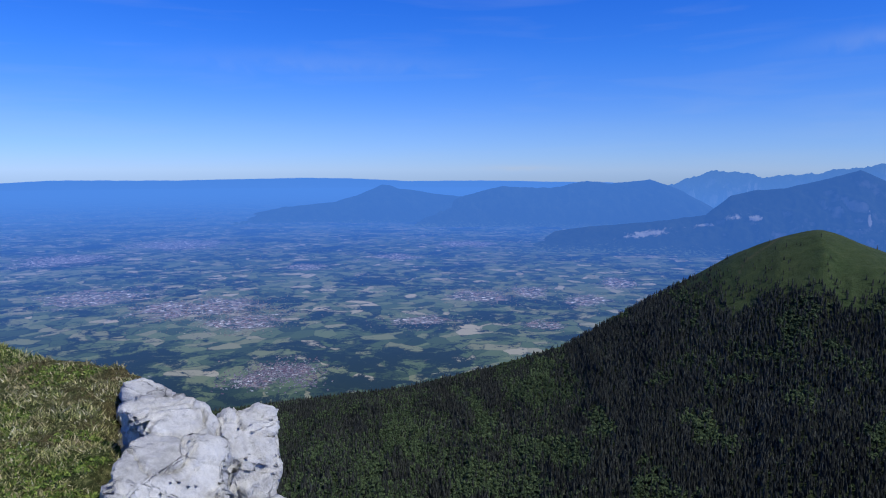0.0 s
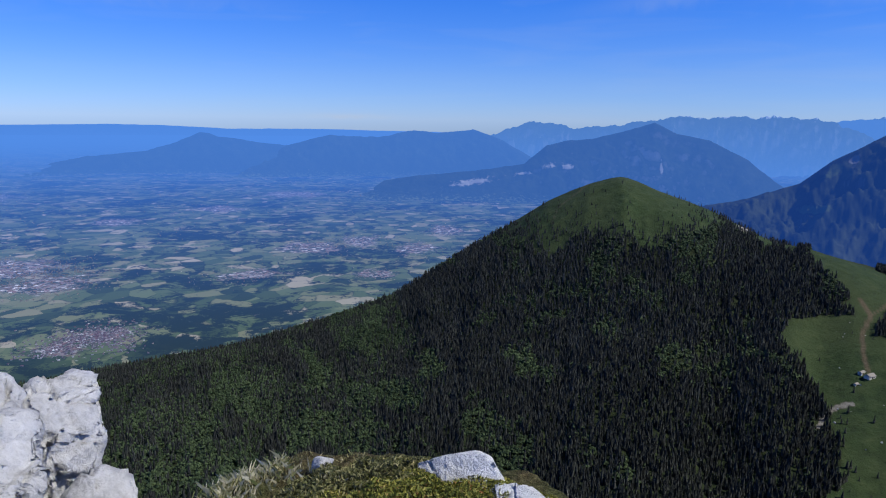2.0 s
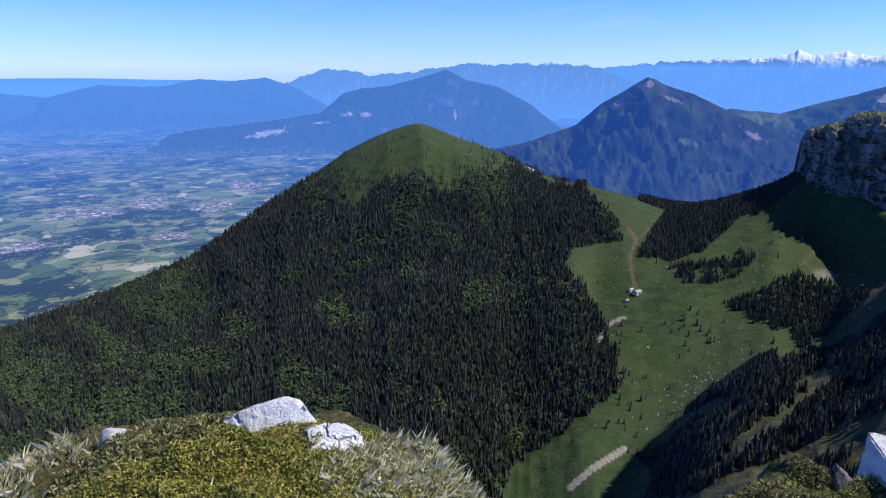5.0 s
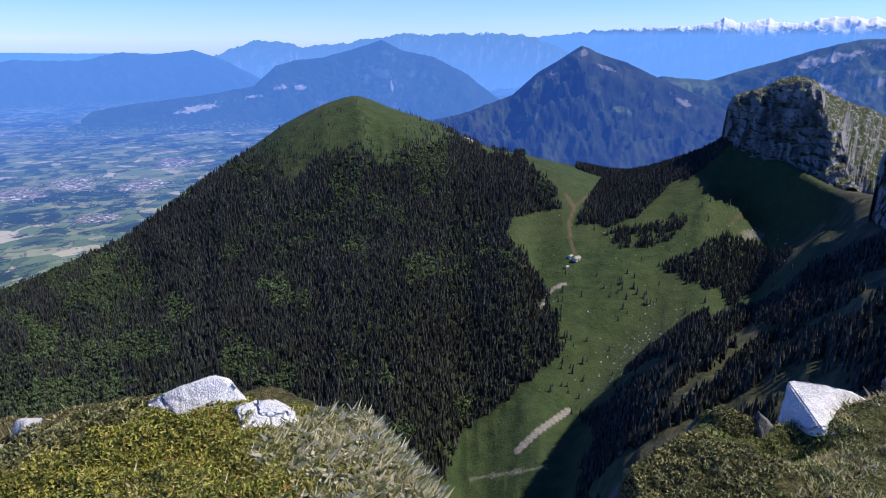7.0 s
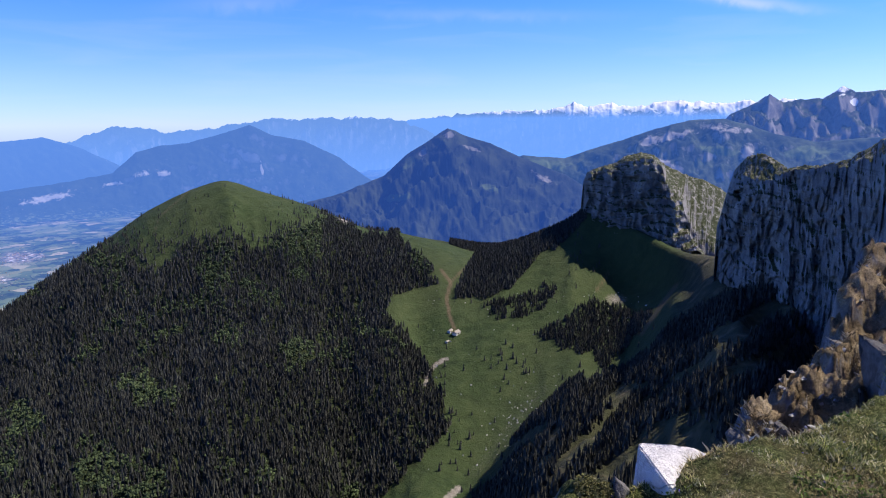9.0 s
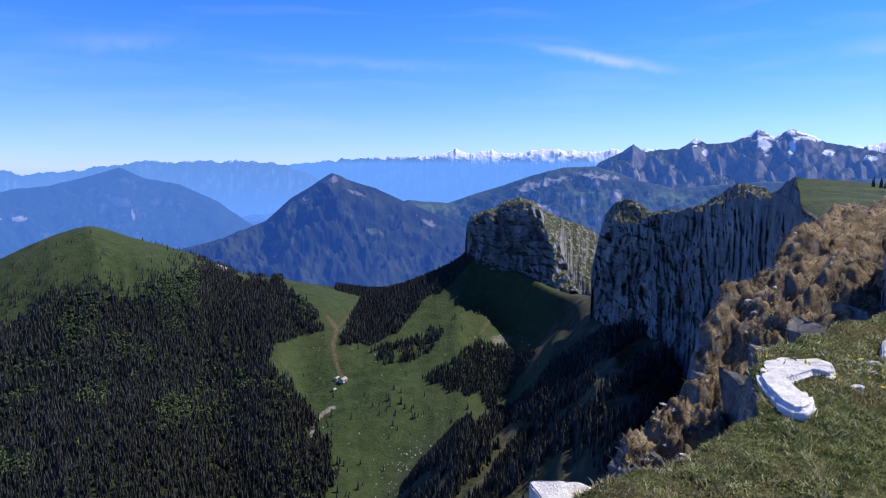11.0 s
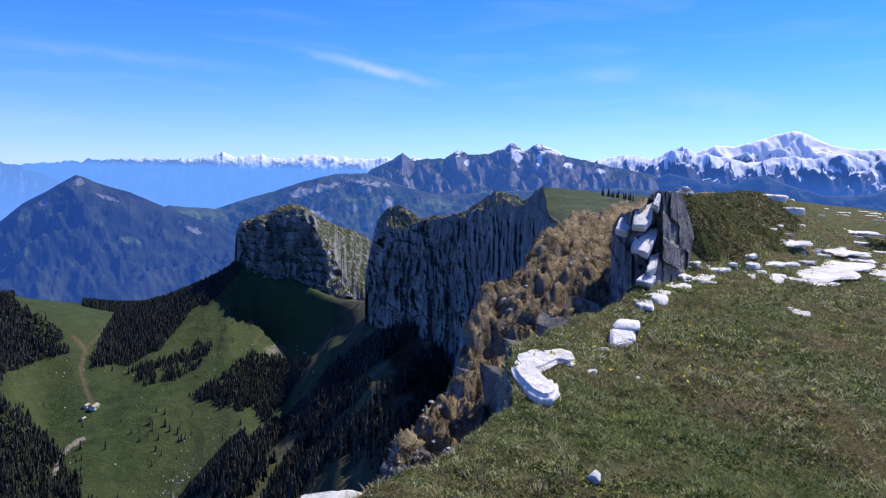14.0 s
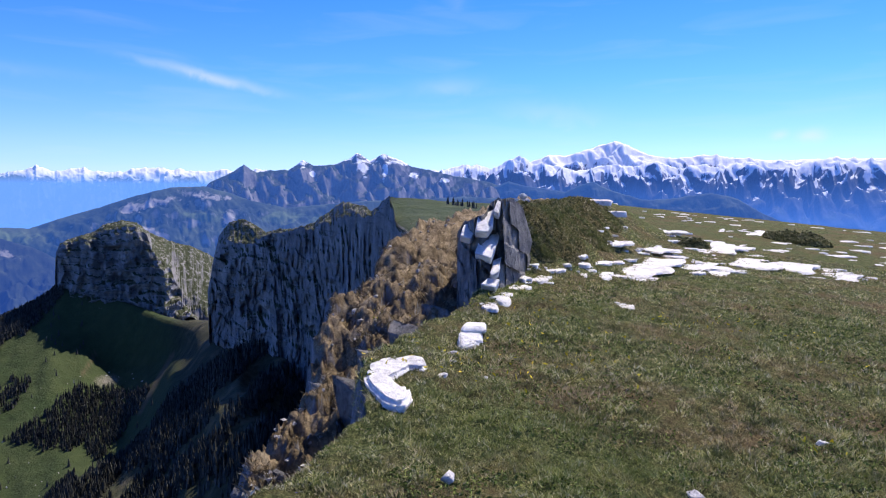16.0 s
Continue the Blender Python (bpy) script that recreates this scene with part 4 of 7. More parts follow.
cliff_block("cliff_buttress", "free-standing grey limestone buttress with a grassy sunlit flank",
            [(59.75, 1365, -8.0), (60.0, 1330, -7.6), (63.1, 1288, -8.5), (65.9, 1230, -9.8), (68.4, 1190, -11.2), (72, 1180, -12.5)],
            [(59.75, 1385, -6.9), (59.9, 1352, -5.1), (60.2, 1342, -4.4), (61, 1328, -4.0), (62.3, 1314, -3.85), (63.2, 1303, -3.3), (64.4, 1292, -3.0), (65.4, 1284, -3.1), (66.15, 1276, -3.6), (66.5, 1270, -4.9), (67.2, 1264, -5.9), (67.9, 1258, -6.8), (68.4, 1252, -8.4), (68.9, 1246, -9.5), (70, 1235, -10.8), (72, 1225, -12.0)],
            [(59.75, 1400, -6.9), (59.9, 1370, -4.9), (60.16, 1365, -4.15), (61, 1360, -3.72), (62.3, 1350, -3.47), (63.2, 1345, -2.75), (64.4, 1340, -2.42), (65.4, 1335, -2.65), (66.4, 1335, -3.5), (67.9, 1345, -4.25), (69.4, 1360, -4.68), (70.8, 1380, -5.3), (72, 1400, -6.2)], 61)
cliff_block("cliff_wall", "tall shaded grey limestone wall with pillars and ledges",
            [(70.6, 850, -11.4), (71.1, 805, -11.6), (74.2, 735, -12.4), (76.2, 680, -13.5), (77.6, 645, -14.8), (79.3, 595, -18), (82, 480, -25), (85, 350, -30), (88, 220, -38), (93, 110, -52)],
            [(70.6, 868, -8.6), (70.9, 838, -7.2), (71.25, 812, -5.5), (72.2, 793, -4.5), (73.5, 768, -4.6), (74.5, 746, -4.4), (75.3, 727, -3.8), (76.5, 695, -3.55), (78.4, 643, -3.4), (79.3, 616, -3.2), (80.6, 575, -2.8), (81.7, 540, -2.4), (83.3, 475, -2.25), (84.2, 440, -2.3), (85.0, 405, -1.5), (85.7, 372, -0.95), (86.0, 335, -1.7), (86.3, 300, -3.1), (87.6, 240, -4.1), (90.6, 160, -5.0), (93, 120, -5.6)],
            [(70.6, 885, -8.4), (70.9, 862, -6.8), (71.25, 842, -5.2), (71.6, 835, -3.8), (72.45, 828, -2.75), (73.6, 806, -2.42), (74.5, 786, -2.85), (75.3, 762, -3.5), (76.5, 728, -3.35), (78.4, 680, -3.1), (79.3, 655, -2.72), (80.6, 620, -1.75), (81.7, 585, -1.05), (83.3, 520, -1.35), (84.2, 475, -1.9), (85.0, 430, -1.0), (85.7, 392, -0.65), (86.0, 350, -1.6), (86.3, 320, -3.2), (87.6, 262, -4.3), (90.6, 176, -5.3), (93, 134, -6.0)], 67, 0.032, 130, 1.15)

# upper pasture behind the wall, and the plateau on to the far woods
az = np.arange(84.6, 140, 0.25)
vv, aa = np.meshgrid(np.linspace(0, 1, 60), az, indexing="ij")
d0 = np.interp(az, [84.6, 85.6, 86.2, 87.6, 90.6, 94, 100, 140], [440, 385, 310, 248, 168, 120, 100, 90])
e0 = np.interp(az, [84.6, 85.6, 86.2, 87.6, 90.6, 94, 100, 140], [-1.9, -1.0, -3.1, -4.15, -5.05, -5.6, -6, -7])
d1 = np.interp(az, [84.6, 86, 95, 105, 140], [520, 430, 420, 420, 420])
e1 = np.interp(az, [84.6, 85.7, 88, 91, 94, 100, 106, 109, 113, 117, 124, 140], [-1.9, -0.66, -0.78, -1.12, -1.2, -1.4, -1.6, -1.8, -2.05, -2.9, -3.6, -4.5])
dd = d0 + (d1 - d0) * vv
ee = e0 + (e1 - e0) * vv ** 0.75
zz = 1.6 + dd * np.tan(np.radians(ee)) + 1.0 * fbm(dd * np.sin(np.radians(aa)) / 20, dd * np.cos(np.radians(aa)) / 20, 71, 4)
dd2 = np.concatenate([dd, dd[-1:] + 400])
zz2 = np.concatenate([zz, zz[-1:] - 150])
aa2 = np.concatenate([aa, aa[-1:]])
me = mesh_of("upper_pasture", np.stack([dd2 * np.sin(np.radians(aa2)), dd2 * np.cos(np.radians(aa2)), zz2], -1).reshape(-1, 3), grid_faces(61, len(az))[:, ::-1], LAND)
scr = 0.75 * smooth(0.1, 0.5, fbm(aa2 * 1.2, dd2 / 22, 73, 4)) * smooth(93, 97, aa2) + 0.6 * smooth(0.12, 0.0, np.concatenate([vv, vv[-1:]]))
me.attributes.new("scree", "FLOAT", "POINT").data.foreach_set("value", np.clip(scr, 0, 1).astype(np.float32).ravel())
tagged(new("upper_pasture_ground", me), "green upper pasture with limestone patches", "ground", kind="structure")

# ---- forest ----
rng = np.random.default_rng(5)


def conifers(x, y, z, h, tiers, sides, seed):
    """Many small spruces: stacked jagged cones, joined."""
    g = np.random.default_rng(seed)
    n = len(x)
    vs, fs = [], []
    lean = g.normal(0, 0.03, (n, 2))
    width = h * g.uniform(0.15, 0.22, n)
    for k in range(tiers):
        lo, hi = 0.06 + 0.80 * k / tiers, min(1.0, 0.06 + 0.80 * (k + 1.75) / tiers)
        if k == tiers - 1:
            hi = 1.0
        rad = width * (1 - 0.86 * lo)
        ang = g.uniform(0, 6.28, (n, 1)) + np.arange(sides) * 2 * np.pi / sides
        rr = rad[:, None] * g.uniform(0.7, 1.2, (n, sides))
        zz_ = (z + h * lo)[:, None] + h[:, None] * g.uniform(-0.03, 0.03, (n, sides))
        ring = np.stack([x[:, None] + rr * np.cos(ang), y[:, None] + rr * np.sin(ang), zz_], -1)
        tip = np.stack([x + lean[:, 0] * h, y + lean[:, 1] * h, z + h * hi], -1)[:, None]
        vs.append(np.concatenate([ring, tip], 1))
    v = np.concatenate(vs, 1)
    m = sides + 1
    tri = np.array([(t * m + s, t * m + (s + 1) % sides, t * m + sides) for t in range(tiers) for s in range(sides)])
    f = (np.arange(n)[:, None, None] * (m * tiers) + tri[None]).reshape(-1, 3)
    return v.reshape(-1, 3), f


OCT_V = np.array([(1, 0, 0), (0, 1, 0), (-1, 0, 0), (0, -1, 0), (0, 0, 1), (0, 0, -1)], float)
OCT_F = np.array([(0, 1, 4), (1, 2, 4), (2, 3, 4), (3, 0, 4), (1, 0, 5), (2, 1, 5), (3, 2, 5), (0, 3, 5)])


def broadleaves(x, y, z, h, seed, lumps=4):
    """Many small broadleaf crowns: several uneven leaf clumps each, joined."""
    g = np.random.default_rng(seed)
    n = len(x)
    out = []
    for k in range(lumps):
        off = g.normal(0, 0.20, (n, 1, 3)) * h[:, None, None] + np.array([0, 0, 0.55])[None, None] * h[:, None, None]
        size = h[:, None, None] * g.uniform(0.18, 0.32, (n, 1, 1))
        turn = g.uniform(0, 1.57, (n, 1))
        bx, by = OCT_V[None, :, 0], OCT_V[None, :, 1]
        turned = np.stack([bx * np.cos(turn) - by * np.sin(turn), bx * np.sin(turn) + by * np.cos(turn), np.broadcast_to(OCT_V[None, :, 2], (n, 6))], -1)
        sh = turned * size * g.uniform(0.7, 1.45, (n, 6, 1))
        out.append(np.stack([x, y, z], -1)[:, None] + off + sh)
    v = np.concatenate(out, 1)
    f = np.concatenate([OCT_F + 6 * k for k in range(lumps)])
    return v.reshape(-1, 3), (np.arange(n)[:, None, None] * (6 * lumps) + f[None]).reshape(-1, 3)


def scatter(n, a0, a1, dmin, dmax, seed):
    g = np.random.default_rng(seed)
    a = g.uniform(a0, a1, n)
    d = np.sqrt(g.uniform(dmin ** 2, dmax ** 2, n))
    return a, d, land_z(a, d)


def green_share(a, d, z):
    """Share of broadleaf trees in the woods."""
    el = el_of(d, z)
    patch = fbm(a * 0.28, el * 0.42, 51, 4)
    extra = 1.1 * np.exp(-((a - 29.3) / 1.5) ** 2 - ((el + 17.2) / 1.0) ** 2) + 0.9 * np.exp(-((a - 34.6) / 0.9) ** 2 - ((el + 19.5) / 1.8) ** 2)
    left = 0.6 * smooth(13, 5, a + 0.5 * (el + 20)) * smooth(-0.45, 0.1, fbm(a * 0.5, el * 0.7, 55, 4))
    return np.clip(smooth(0.02, 0.42, patch) * 0.9 + extra + left - 0.12 * smooth(20, 40, a), 0.02, 0.92)


a, d, z = scatter(84000, -24, 51, 520, 1500, 61)
hill, right, clump, spur = woods_at(a, d, z)
keep = hill
ga_ = green_share(a, d, z)
is_green = rng.random(len(a)) < ga_
gap = fbm(a * 2.2, el_of(d, z) * 2.8, 58, 3) > -0.62
con = keep & ~is_green & gap
bro = keep & is_green & (rng.random(len(a)) < 0.85)
tl_ = np.array(TREE_LINE, float)
over = el_of(d, z) - np.interp(a, tl_[:, 0], tl_[:, 1])
con |= (a > 17.5) & (a < 44) & (over > -0.4) & ~keep & (d < 1492) & (rng.random(len(a)) < 0.9 * np.exp(-np.maximum(over, 0) / np.where(a < 25, 1.5, 0.75)) * smooth(-0.35, 0.25, fbm(a * 1.4, over * 1.5, 57, 3)))
xs, ys = d * np.sin(np.radians(a)), d * np.cos(np.radians(a))
hh = rng.uniform(7.5, 16, len(a)) * np.interp(el_of(d, z), [-11, -7], [1, 0.6])
a2, d2, z2 = scatter(22000, 48.5, 61, 900, 1750, 62)
_, right, clump, _ = woods_at(a2, d2, z2)
k2 = right & (d2 > 900)
a3, d3, z3 = scatter(26000, 50, 66, 640, 1150, 63)
_, _, clump, _ = woods_at(a3, d3, z3)
k3 = clump & (rng.random(len(a3)) < 0.5)
a4, d4, z4 = scatter(25000, 50.5, 79, 230, 740, 64)
e4 = el_of(d4, z4)
k4 = (fbm((e4 - 0.7 * a4) * 0.55, a4 * 0.22, 66, 4) > np.where(a4 > 66, -0.10, 0.06)) & (rng.random(len(a4)) < 0.70) & (el_of(d4, z4) < -13)
X = np.concatenate([xs[con], (d2 * np.sin(np.radians(a2)))[k2], (d3 * np.sin(np.radians(a3)))[k3], (d4 * np.sin(np.radians(a4)))[k4]])
Y = np.concatenate([ys[con], (d2 * np.cos(np.radians(a2)))[k2], (d3 * np.cos(np.radians(a3)))[k3], (d4 * np.cos(np.radians(a4)))[k4]])
Z = np.concatenate([z[con], z2[k2], z3[k3], z4[k4]]) - 0.4
HT = np.concatenate([hh[con], rng.uniform(7, 14, k2.sum()), rng.uniform(6, 12, k3.sum()), rng.uniform(4, 13, k4.sum())])
v, f = conifers(X, Y, Z, HT, 3, 4, 71)
tagged(new("spruce_forest", mesh_of("spruce_forest", v, f, CONIFER, False)), "dense dark green spruce forest on the slopes", "forest", kind="stuff")
v, f = broadleaves(xs[bro], ys[bro], z[bro] - 0.3, rng.uniform(4.5, 9, bro.sum()), 72, 4)
tagged(new("beech_wood", mesh_of("beech_wood", v, f, BROADLEAF, False)), "light green broadleaf trees among the spruces", "forest", kind="stuff")
print("trees", len(X), bro.sum())

# ---- the summit: a turf plateau that breaks off along an edge ----
EDGE = [(-30, 19), (-14, 10.5), (-6, 6.6), (-3.3, 5.1), (-2.4, 4.75), (-2.15, 4.2), (-1.95, 3.5), (-1.6, 2.85), (-1.1, 2.45), (-0.55, 2.5), (0.0, 2.75), (0.75, 2.65), (1.08, 2.1), (1.20, 1.62), (1.10, 1.12), (1.35, 0.86), (1.72, 1.1), (1.95, 1.36),
        (2.7, 1.4), (4.2, 1.30), (5.4, 1.42), (7.2, 1.36), (8.7, 1.3), (10.1, 1.2), (11.9, 1.05), (16.7, 0.9), (21.6, 0.3), (26, -0.8), (40, -4.5), (75, -9), (130, -12)]
TURF = [(2.4, 1.6), (3.0, 1.2), (3.35, 0.85), (3.7, 0.62), (4.5, 0.42), (5.7, 0.6), (6.4, 0.25), (7, 0.0), (8.7, -0.7), (11.4, -1.6), (14, -2.3), (30, -6), (80, -14)]


def edge_s(x, y):
    """Signed distance to the plateau's edge, positive on the plateau."""
    best, sign = np.full(x.shape, 1e9), np.ones(x.shape)
    for (x0, y0), (x1, y1) in zip(EDGE[:-1], EDGE[1:]):
        vx, vy = x1 - x0, y1 - y0
        t = np.clip(((x - x0) * vx + (y - y0) * vy) / (vx * vx + vy * vy), 0, 1)
        d = np.hypot(x - x0 - t * vx, y - y0 - t * vy)
        best = np.minimum(best, d)
    e = np.array(EDGE)
    inside = np.zeros(x.shape, bool)
    poly = [*EDGE, (130, -200), (-30, -200)]
    for (x0, y0), (x1, y1) in zip(poly, poly[1:] + poly[:1]):
        cross = ((y0 > y) != (y1 > y)) & (x < (x1 - x0) * (y - y0) / (y1 - y0 + 1e-12) + x0)
        inside ^= cross
    return np.where(inside, best, -best)


def knoll(x, y):
    """1 along the crest of the rocky knoll beside the edge, 0 away from it."""
    t = np.clip(((x - 11.0) * 8.6 - (y + 1.3) * 3.4) / (8.6 ** 2 + 3.4 ** 2), 0, 1)
    dist = np.hypot(x - 11.0 - 8.6 * t, y + 1.3 + 3.4 * t)
    return np.exp(-(dist / (0.62 + 1.0 * t)) ** 2)


def top_z(x, y):
    r = np.hypot(x, y)
    z = 0.0376 * x * smooth(2, 9, x) + 0.0813 * np.where(y < 0, y, 0.35 * y)
    z = z - 0.0011 * np.maximum(r - 34, 0) ** 2
    z = z + 0.95 * knoll(x, y)
    z = z + 0.10 * np.exp(-((x - 0.45) / 0.8) ** 2 - ((y - 2.15) / 0.6) ** 2)
    z = z + 0.09 * np.exp(-((x - 3.1) / 0.22) ** 2 - ((y - 0.84) / 0.16) ** 2)
    z = z - 0.2 * np.exp(-((x - 2.60) / 0.2) ** 2 - ((y - 1.12) / 0.2) ** 2)
    z = z + 0.05 * fbm(x / 1.3, y / 1.3, 81, 4) + 0.045 * fbm(x * 4, y * 4, 82, 4, 0.6)
    return z


def rim_share(x, y):
    t = np.array(TURF)
    wob = 0.16 * fbm(x * 1.7, y * 1.7, 83, 3)
    return smooth(-0.05, 0.10, y - np.interp(x, t[:, 0], t[:, 1]) + wob) * smooth(2.6, 3.2, x) * (1 - smooth(0.2, 0.6, knoll(x, y)))


def summit_z(x, y):
    s = edge_s(x, y) + 0.22 * fbm(x * 1.3, y * 1.3, 84, 4) + 0.05 * fbm(x * 7, y * 7, 85, 2)
    z, rim = top_z(x, y), rim_share(x, y)
    z = z - 0.16 * smooth(0.75, 0.0, s) * smooth(1.4, 2.0, x) * smooth(3.6, 3.0, x)
    fine_lumps = 0.17 * ridged(x * 2.6, y * 2.6, 89, 3) + 0.07 * fbm(x * 8, y * 8, 90, 3) + 0.32 * np.floor(3.0 * fbm(x * 1.5 + 0.8 * y, y * 1.7, 93, 4)) / 3.0
    fine_lumps = fine_lumps + 0.10 * ridged(x * 5.5 + y, y * 5.5, 98, 3) + 0.05 * np.floor(3 * fbm(x * 6, y * 6, 96, 3))
    lumps = fine_lumps + 0.30 * fbm(x * 0.9, y * 0.9, 86, 4) + 0.26 * ridged(x * 1.1 + 0.6 * y, y * 0.8, 87, 4)
    drop = 0.35 + 0.55 * smooth(10.5, 7.0, x)
    z = z + rim * (-drop - 0.10 * smooth(0, 2, y) + 0.85 * lumps)
    out = np.maximum(-s, 0)
    z = z - 1.4 * out - 5.5 * np.maximum(out - 0.12, 0) + 0.5 * smooth(0.1, 1, out) * fbm(x * 2, y * 2, 88, 4)
    return np.maximum(z, -300.0), rim, s


AZN = np.concatenate([np.arange(-42, 130, 0.21), np.arange(130, 318, 3.0)])
RN = np.concatenate([[0.0005], np.geomspace(0.25, 2.6, 90), np.geomspace(2.63, 13, 250), np.geomspace(13.3, 106, 80)])
gr, gA = np.meshgrid(RN, AZN, indexing="ij")
gX, gY = gr * np.sin(np.radians(gA)), gr * np.cos(np.radians(gA))
gZ, gRim, gS = summit_z(gX, gY)
me = mesh_of("summit", np.stack([gX, gY, gZ], -1).reshape(-1, 3), grid_faces(len(RN), len(AZN), True)[:, ::-1], MEADOW)
me.attributes.new("rim", "FLOAT", "POINT").data.foreach_set("value", gRim.astype(np.float32).ravel())
tagged(new("ground", me), "short alpine turf breaking off at a rocky brown rim", "ground", kind="structure")


def ground_at(az, el):
    """Where a line of sight from the eye meets the plateau."""
    d = 3.0
    for _ in range(40):
        x, y = d * math.sin(radians(az)), d * math.cos(radians(az))
        zt = float(top_z(np.array([x]), np.array([y]))[0])
        d = 0.5 * d + 0.5 * min(60.0, (1.6 - zt) / math.tan(radians(-el)))
    return x, y, zt


def rock_mesh(name, size, seed, cuts=16, detail=4, rough=0.04, material=None, low=0.42):
    """A broken block: a ball cut by planes, then roughened."""
    g = random.Random(seed)
    bm = bmesh.new()
    bmesh.ops.create_icosphere(bm, subdivisions=detail, radius=1.0)
    planes = []
    for _ in range(cuts):
        n = Vector((g.gauss(0, 1), g.gauss(0, 1), g.gauss(0, 0.9))).normalized()
        planes.append((n, g.uniform(low, 0.74)))
    off = Vector((g.uniform(0, 50), g.uniform(0, 50), g.uniform(0, 50)))
    for v in bm.verts:
        p = v.co.copy()
        for n, o in planes:
            t = p.dot(n)
            if t > o:
                p -= (t - o) * n
        q = Vector((p.x * size[0], p.y * size[1], p.z * size[2]))
        s = min(size)
        fr = noise.fractal(q * (3.0 / s) + off, 0.8, 2.2, 5)
        cr = abs(noise.noise(q * (1.3 / s) + off * 1.7))
        v.co = q + p.normalized() * s * (rough * 1.3 * fr - 0.10 * max(0.0, 0.07 - cr) / 0.07)
    me = bpy.data.meshes.new(name)
    bm.to_mesh(me)
    bm.free()
    me.polygons.foreach_set("use_smooth", [True] * len(me.polygons))
    me.materials.append(material or STONE)
    return me


def rock(name, label, place, size, turn, seed, **kw):
    ob = new(name, rock_mesh(name, size, seed, **kw))
    ob.matrix_world = pose(*place, *turn)
    return tagged(ob, label, "rock", "limestone rocks")


# the rock pile at the edge
def hull_rock(name, label, points, seed, cell=0.05, rough=0.016, material=STONE, bevel=0.02, parent=None):
    """A broken rock: the hull of a few corners, its edges worn, its skin rough and jointed."""
    bm = bmesh.new()
    for q in points:
        bm.verts.new(q)
    bmesh.ops.convex_hull(bm, input=bm.verts)
    bmesh.ops.delete(bm, geom=[v for v in bm.verts if not v.link_faces], context="VERTS")
    bmesh.ops.dissolve_limit(bm, angle_limit=0.12, verts=bm.verts, edges=bm.edges)
    bmesh.ops.bevel(bm, geom=list(bm.edges), offset=bevel, segments=2, affect="EDGES", clamp_overlap=True)
    bmesh.ops.triangulate(bm, faces=bm.faces)
    for _ in range(6):
        long = [e for e in bm.edges if e.calc_length() > cell]
        if not long:
            break
        bmesh.ops.subdivide_edges(bm, edges=long, cuts=1)
        bmesh.ops.triangulate(bm, faces=bm.faces)
    bm.normal_update()
    off = Vector((seed * 3.1, seed * 1.7, seed * 0.9))
    for v in bm.verts:
        q = v.co
        f1 = noise.fractal(q * 3.0 + off, 0.9, 2.1, 3)
        f2 = noise.fractal(q * 14 + off, 0.7, 2.2, 4)
        w = Vector((0.8 * q.x + 0.5 * q.y + 0.3 * q.z, 0.8 * q.y - 0.5 * q.x + 0.2 * q.z, q.z - 0.35 * q.x)) + 0.06 * noise.noise_vector(q * 2.5 + off) + 0.012 * noise.noise_vector(q * 14 + off)
        step = 1.5 * noise.cell(Vector((w.x * 2.8, w.y * 2.8, w.z * 4.5)) + off) + 0.5 * noise.cell(Vector((w.x * 9, w.y * 9, w.z * 12)) + off)
        joint = abs(noise.noise(q * 2.6 + off * 2))
        v.co = q + v.normal * (rough * (0.35 * f1 + 0.55 * f2 + 1.15 * step) - 4.0 * rough * max(0.0, 0.03 - joint) / 0.03)
    ob = part(name, bm, material, parent, smooth_faces=True)
    if parent:
        ob["label"] = "white sloping limestone ledge"
        return ob
    return tagged(ob, label, "rock", "limestone rocks")


hull_rock("boulder", "pale grey cracked limestone block at the drop",
          [(-1.27, 3.53, 0.23), (-1.27, 3.74, 0.19), (-1.16, 3.99, 0.16), (-1.02, 3.92, 0.16), (-0.95, 3.73, 0.16), (-1.08, 3.56, 0.19), (-0.91, 3.59, 0.04), (-0.90, 3.51, -0.06), (-1.00, 3.46, -0.15), (-1.12, 3.31, 0.08),
           (-1.2, 3.39, 0.18), (-1.05, 3.42, -0.6), (-1.3, 3.3, -0.6), (-1.3, 4.0, -0.5), (-1.05, 3.95, -0.4)], 3, 0.026, 0.019)
hull_rock("boulder", "big sloping limestone block bedded in turf",
          [(-1.79, 3.58, 0.28), (-1.79, 3.74, 0.27), (-1.61, 3.77, 0.25), (-1.42, 3.74, 0.26), (-1.29, 3.58, 0.21), (-1.24, 3.39, 0.20), (-1.35, 3.10, 0.18), (-1.42, 3.12, 0.23), (-1.56, 3.31, 0.27),
           (-1.25, 3.6, -0.5), (-1.3, 3.2, -0.5), (-1.8, 3.6, -0.4), (-1.5, 3.8, -0.5)], 5, 0.026, 0.02)
hull_rock("boulder", "cracked limestone block low in the turf",
          [(-1.52, 3.10, 0.29), (-1.48, 3.22, 0.27), (-1.23, 3.17, 0.23), (-1.14, 3.29, 0.20), (-1.10, 3.17, 0.16), (-1.05, 3.03, 0.07), (-1.02, 2.93, 0.02), (-1.20, 2.92, 0.14), (-1.36, 2.84, 0.21), (-1.50, 2.84, 0.24), (-1.42, 2.66, 0.16), (-1.26, 2.74, 0.08),
           (-1.05, 2.9, -0.5), (-1.5, 2.6, -0.4), (-1.55, 3.2, -0.3), (-1.15, 3.2, -0.5)], 12, 0.024, 0.018)
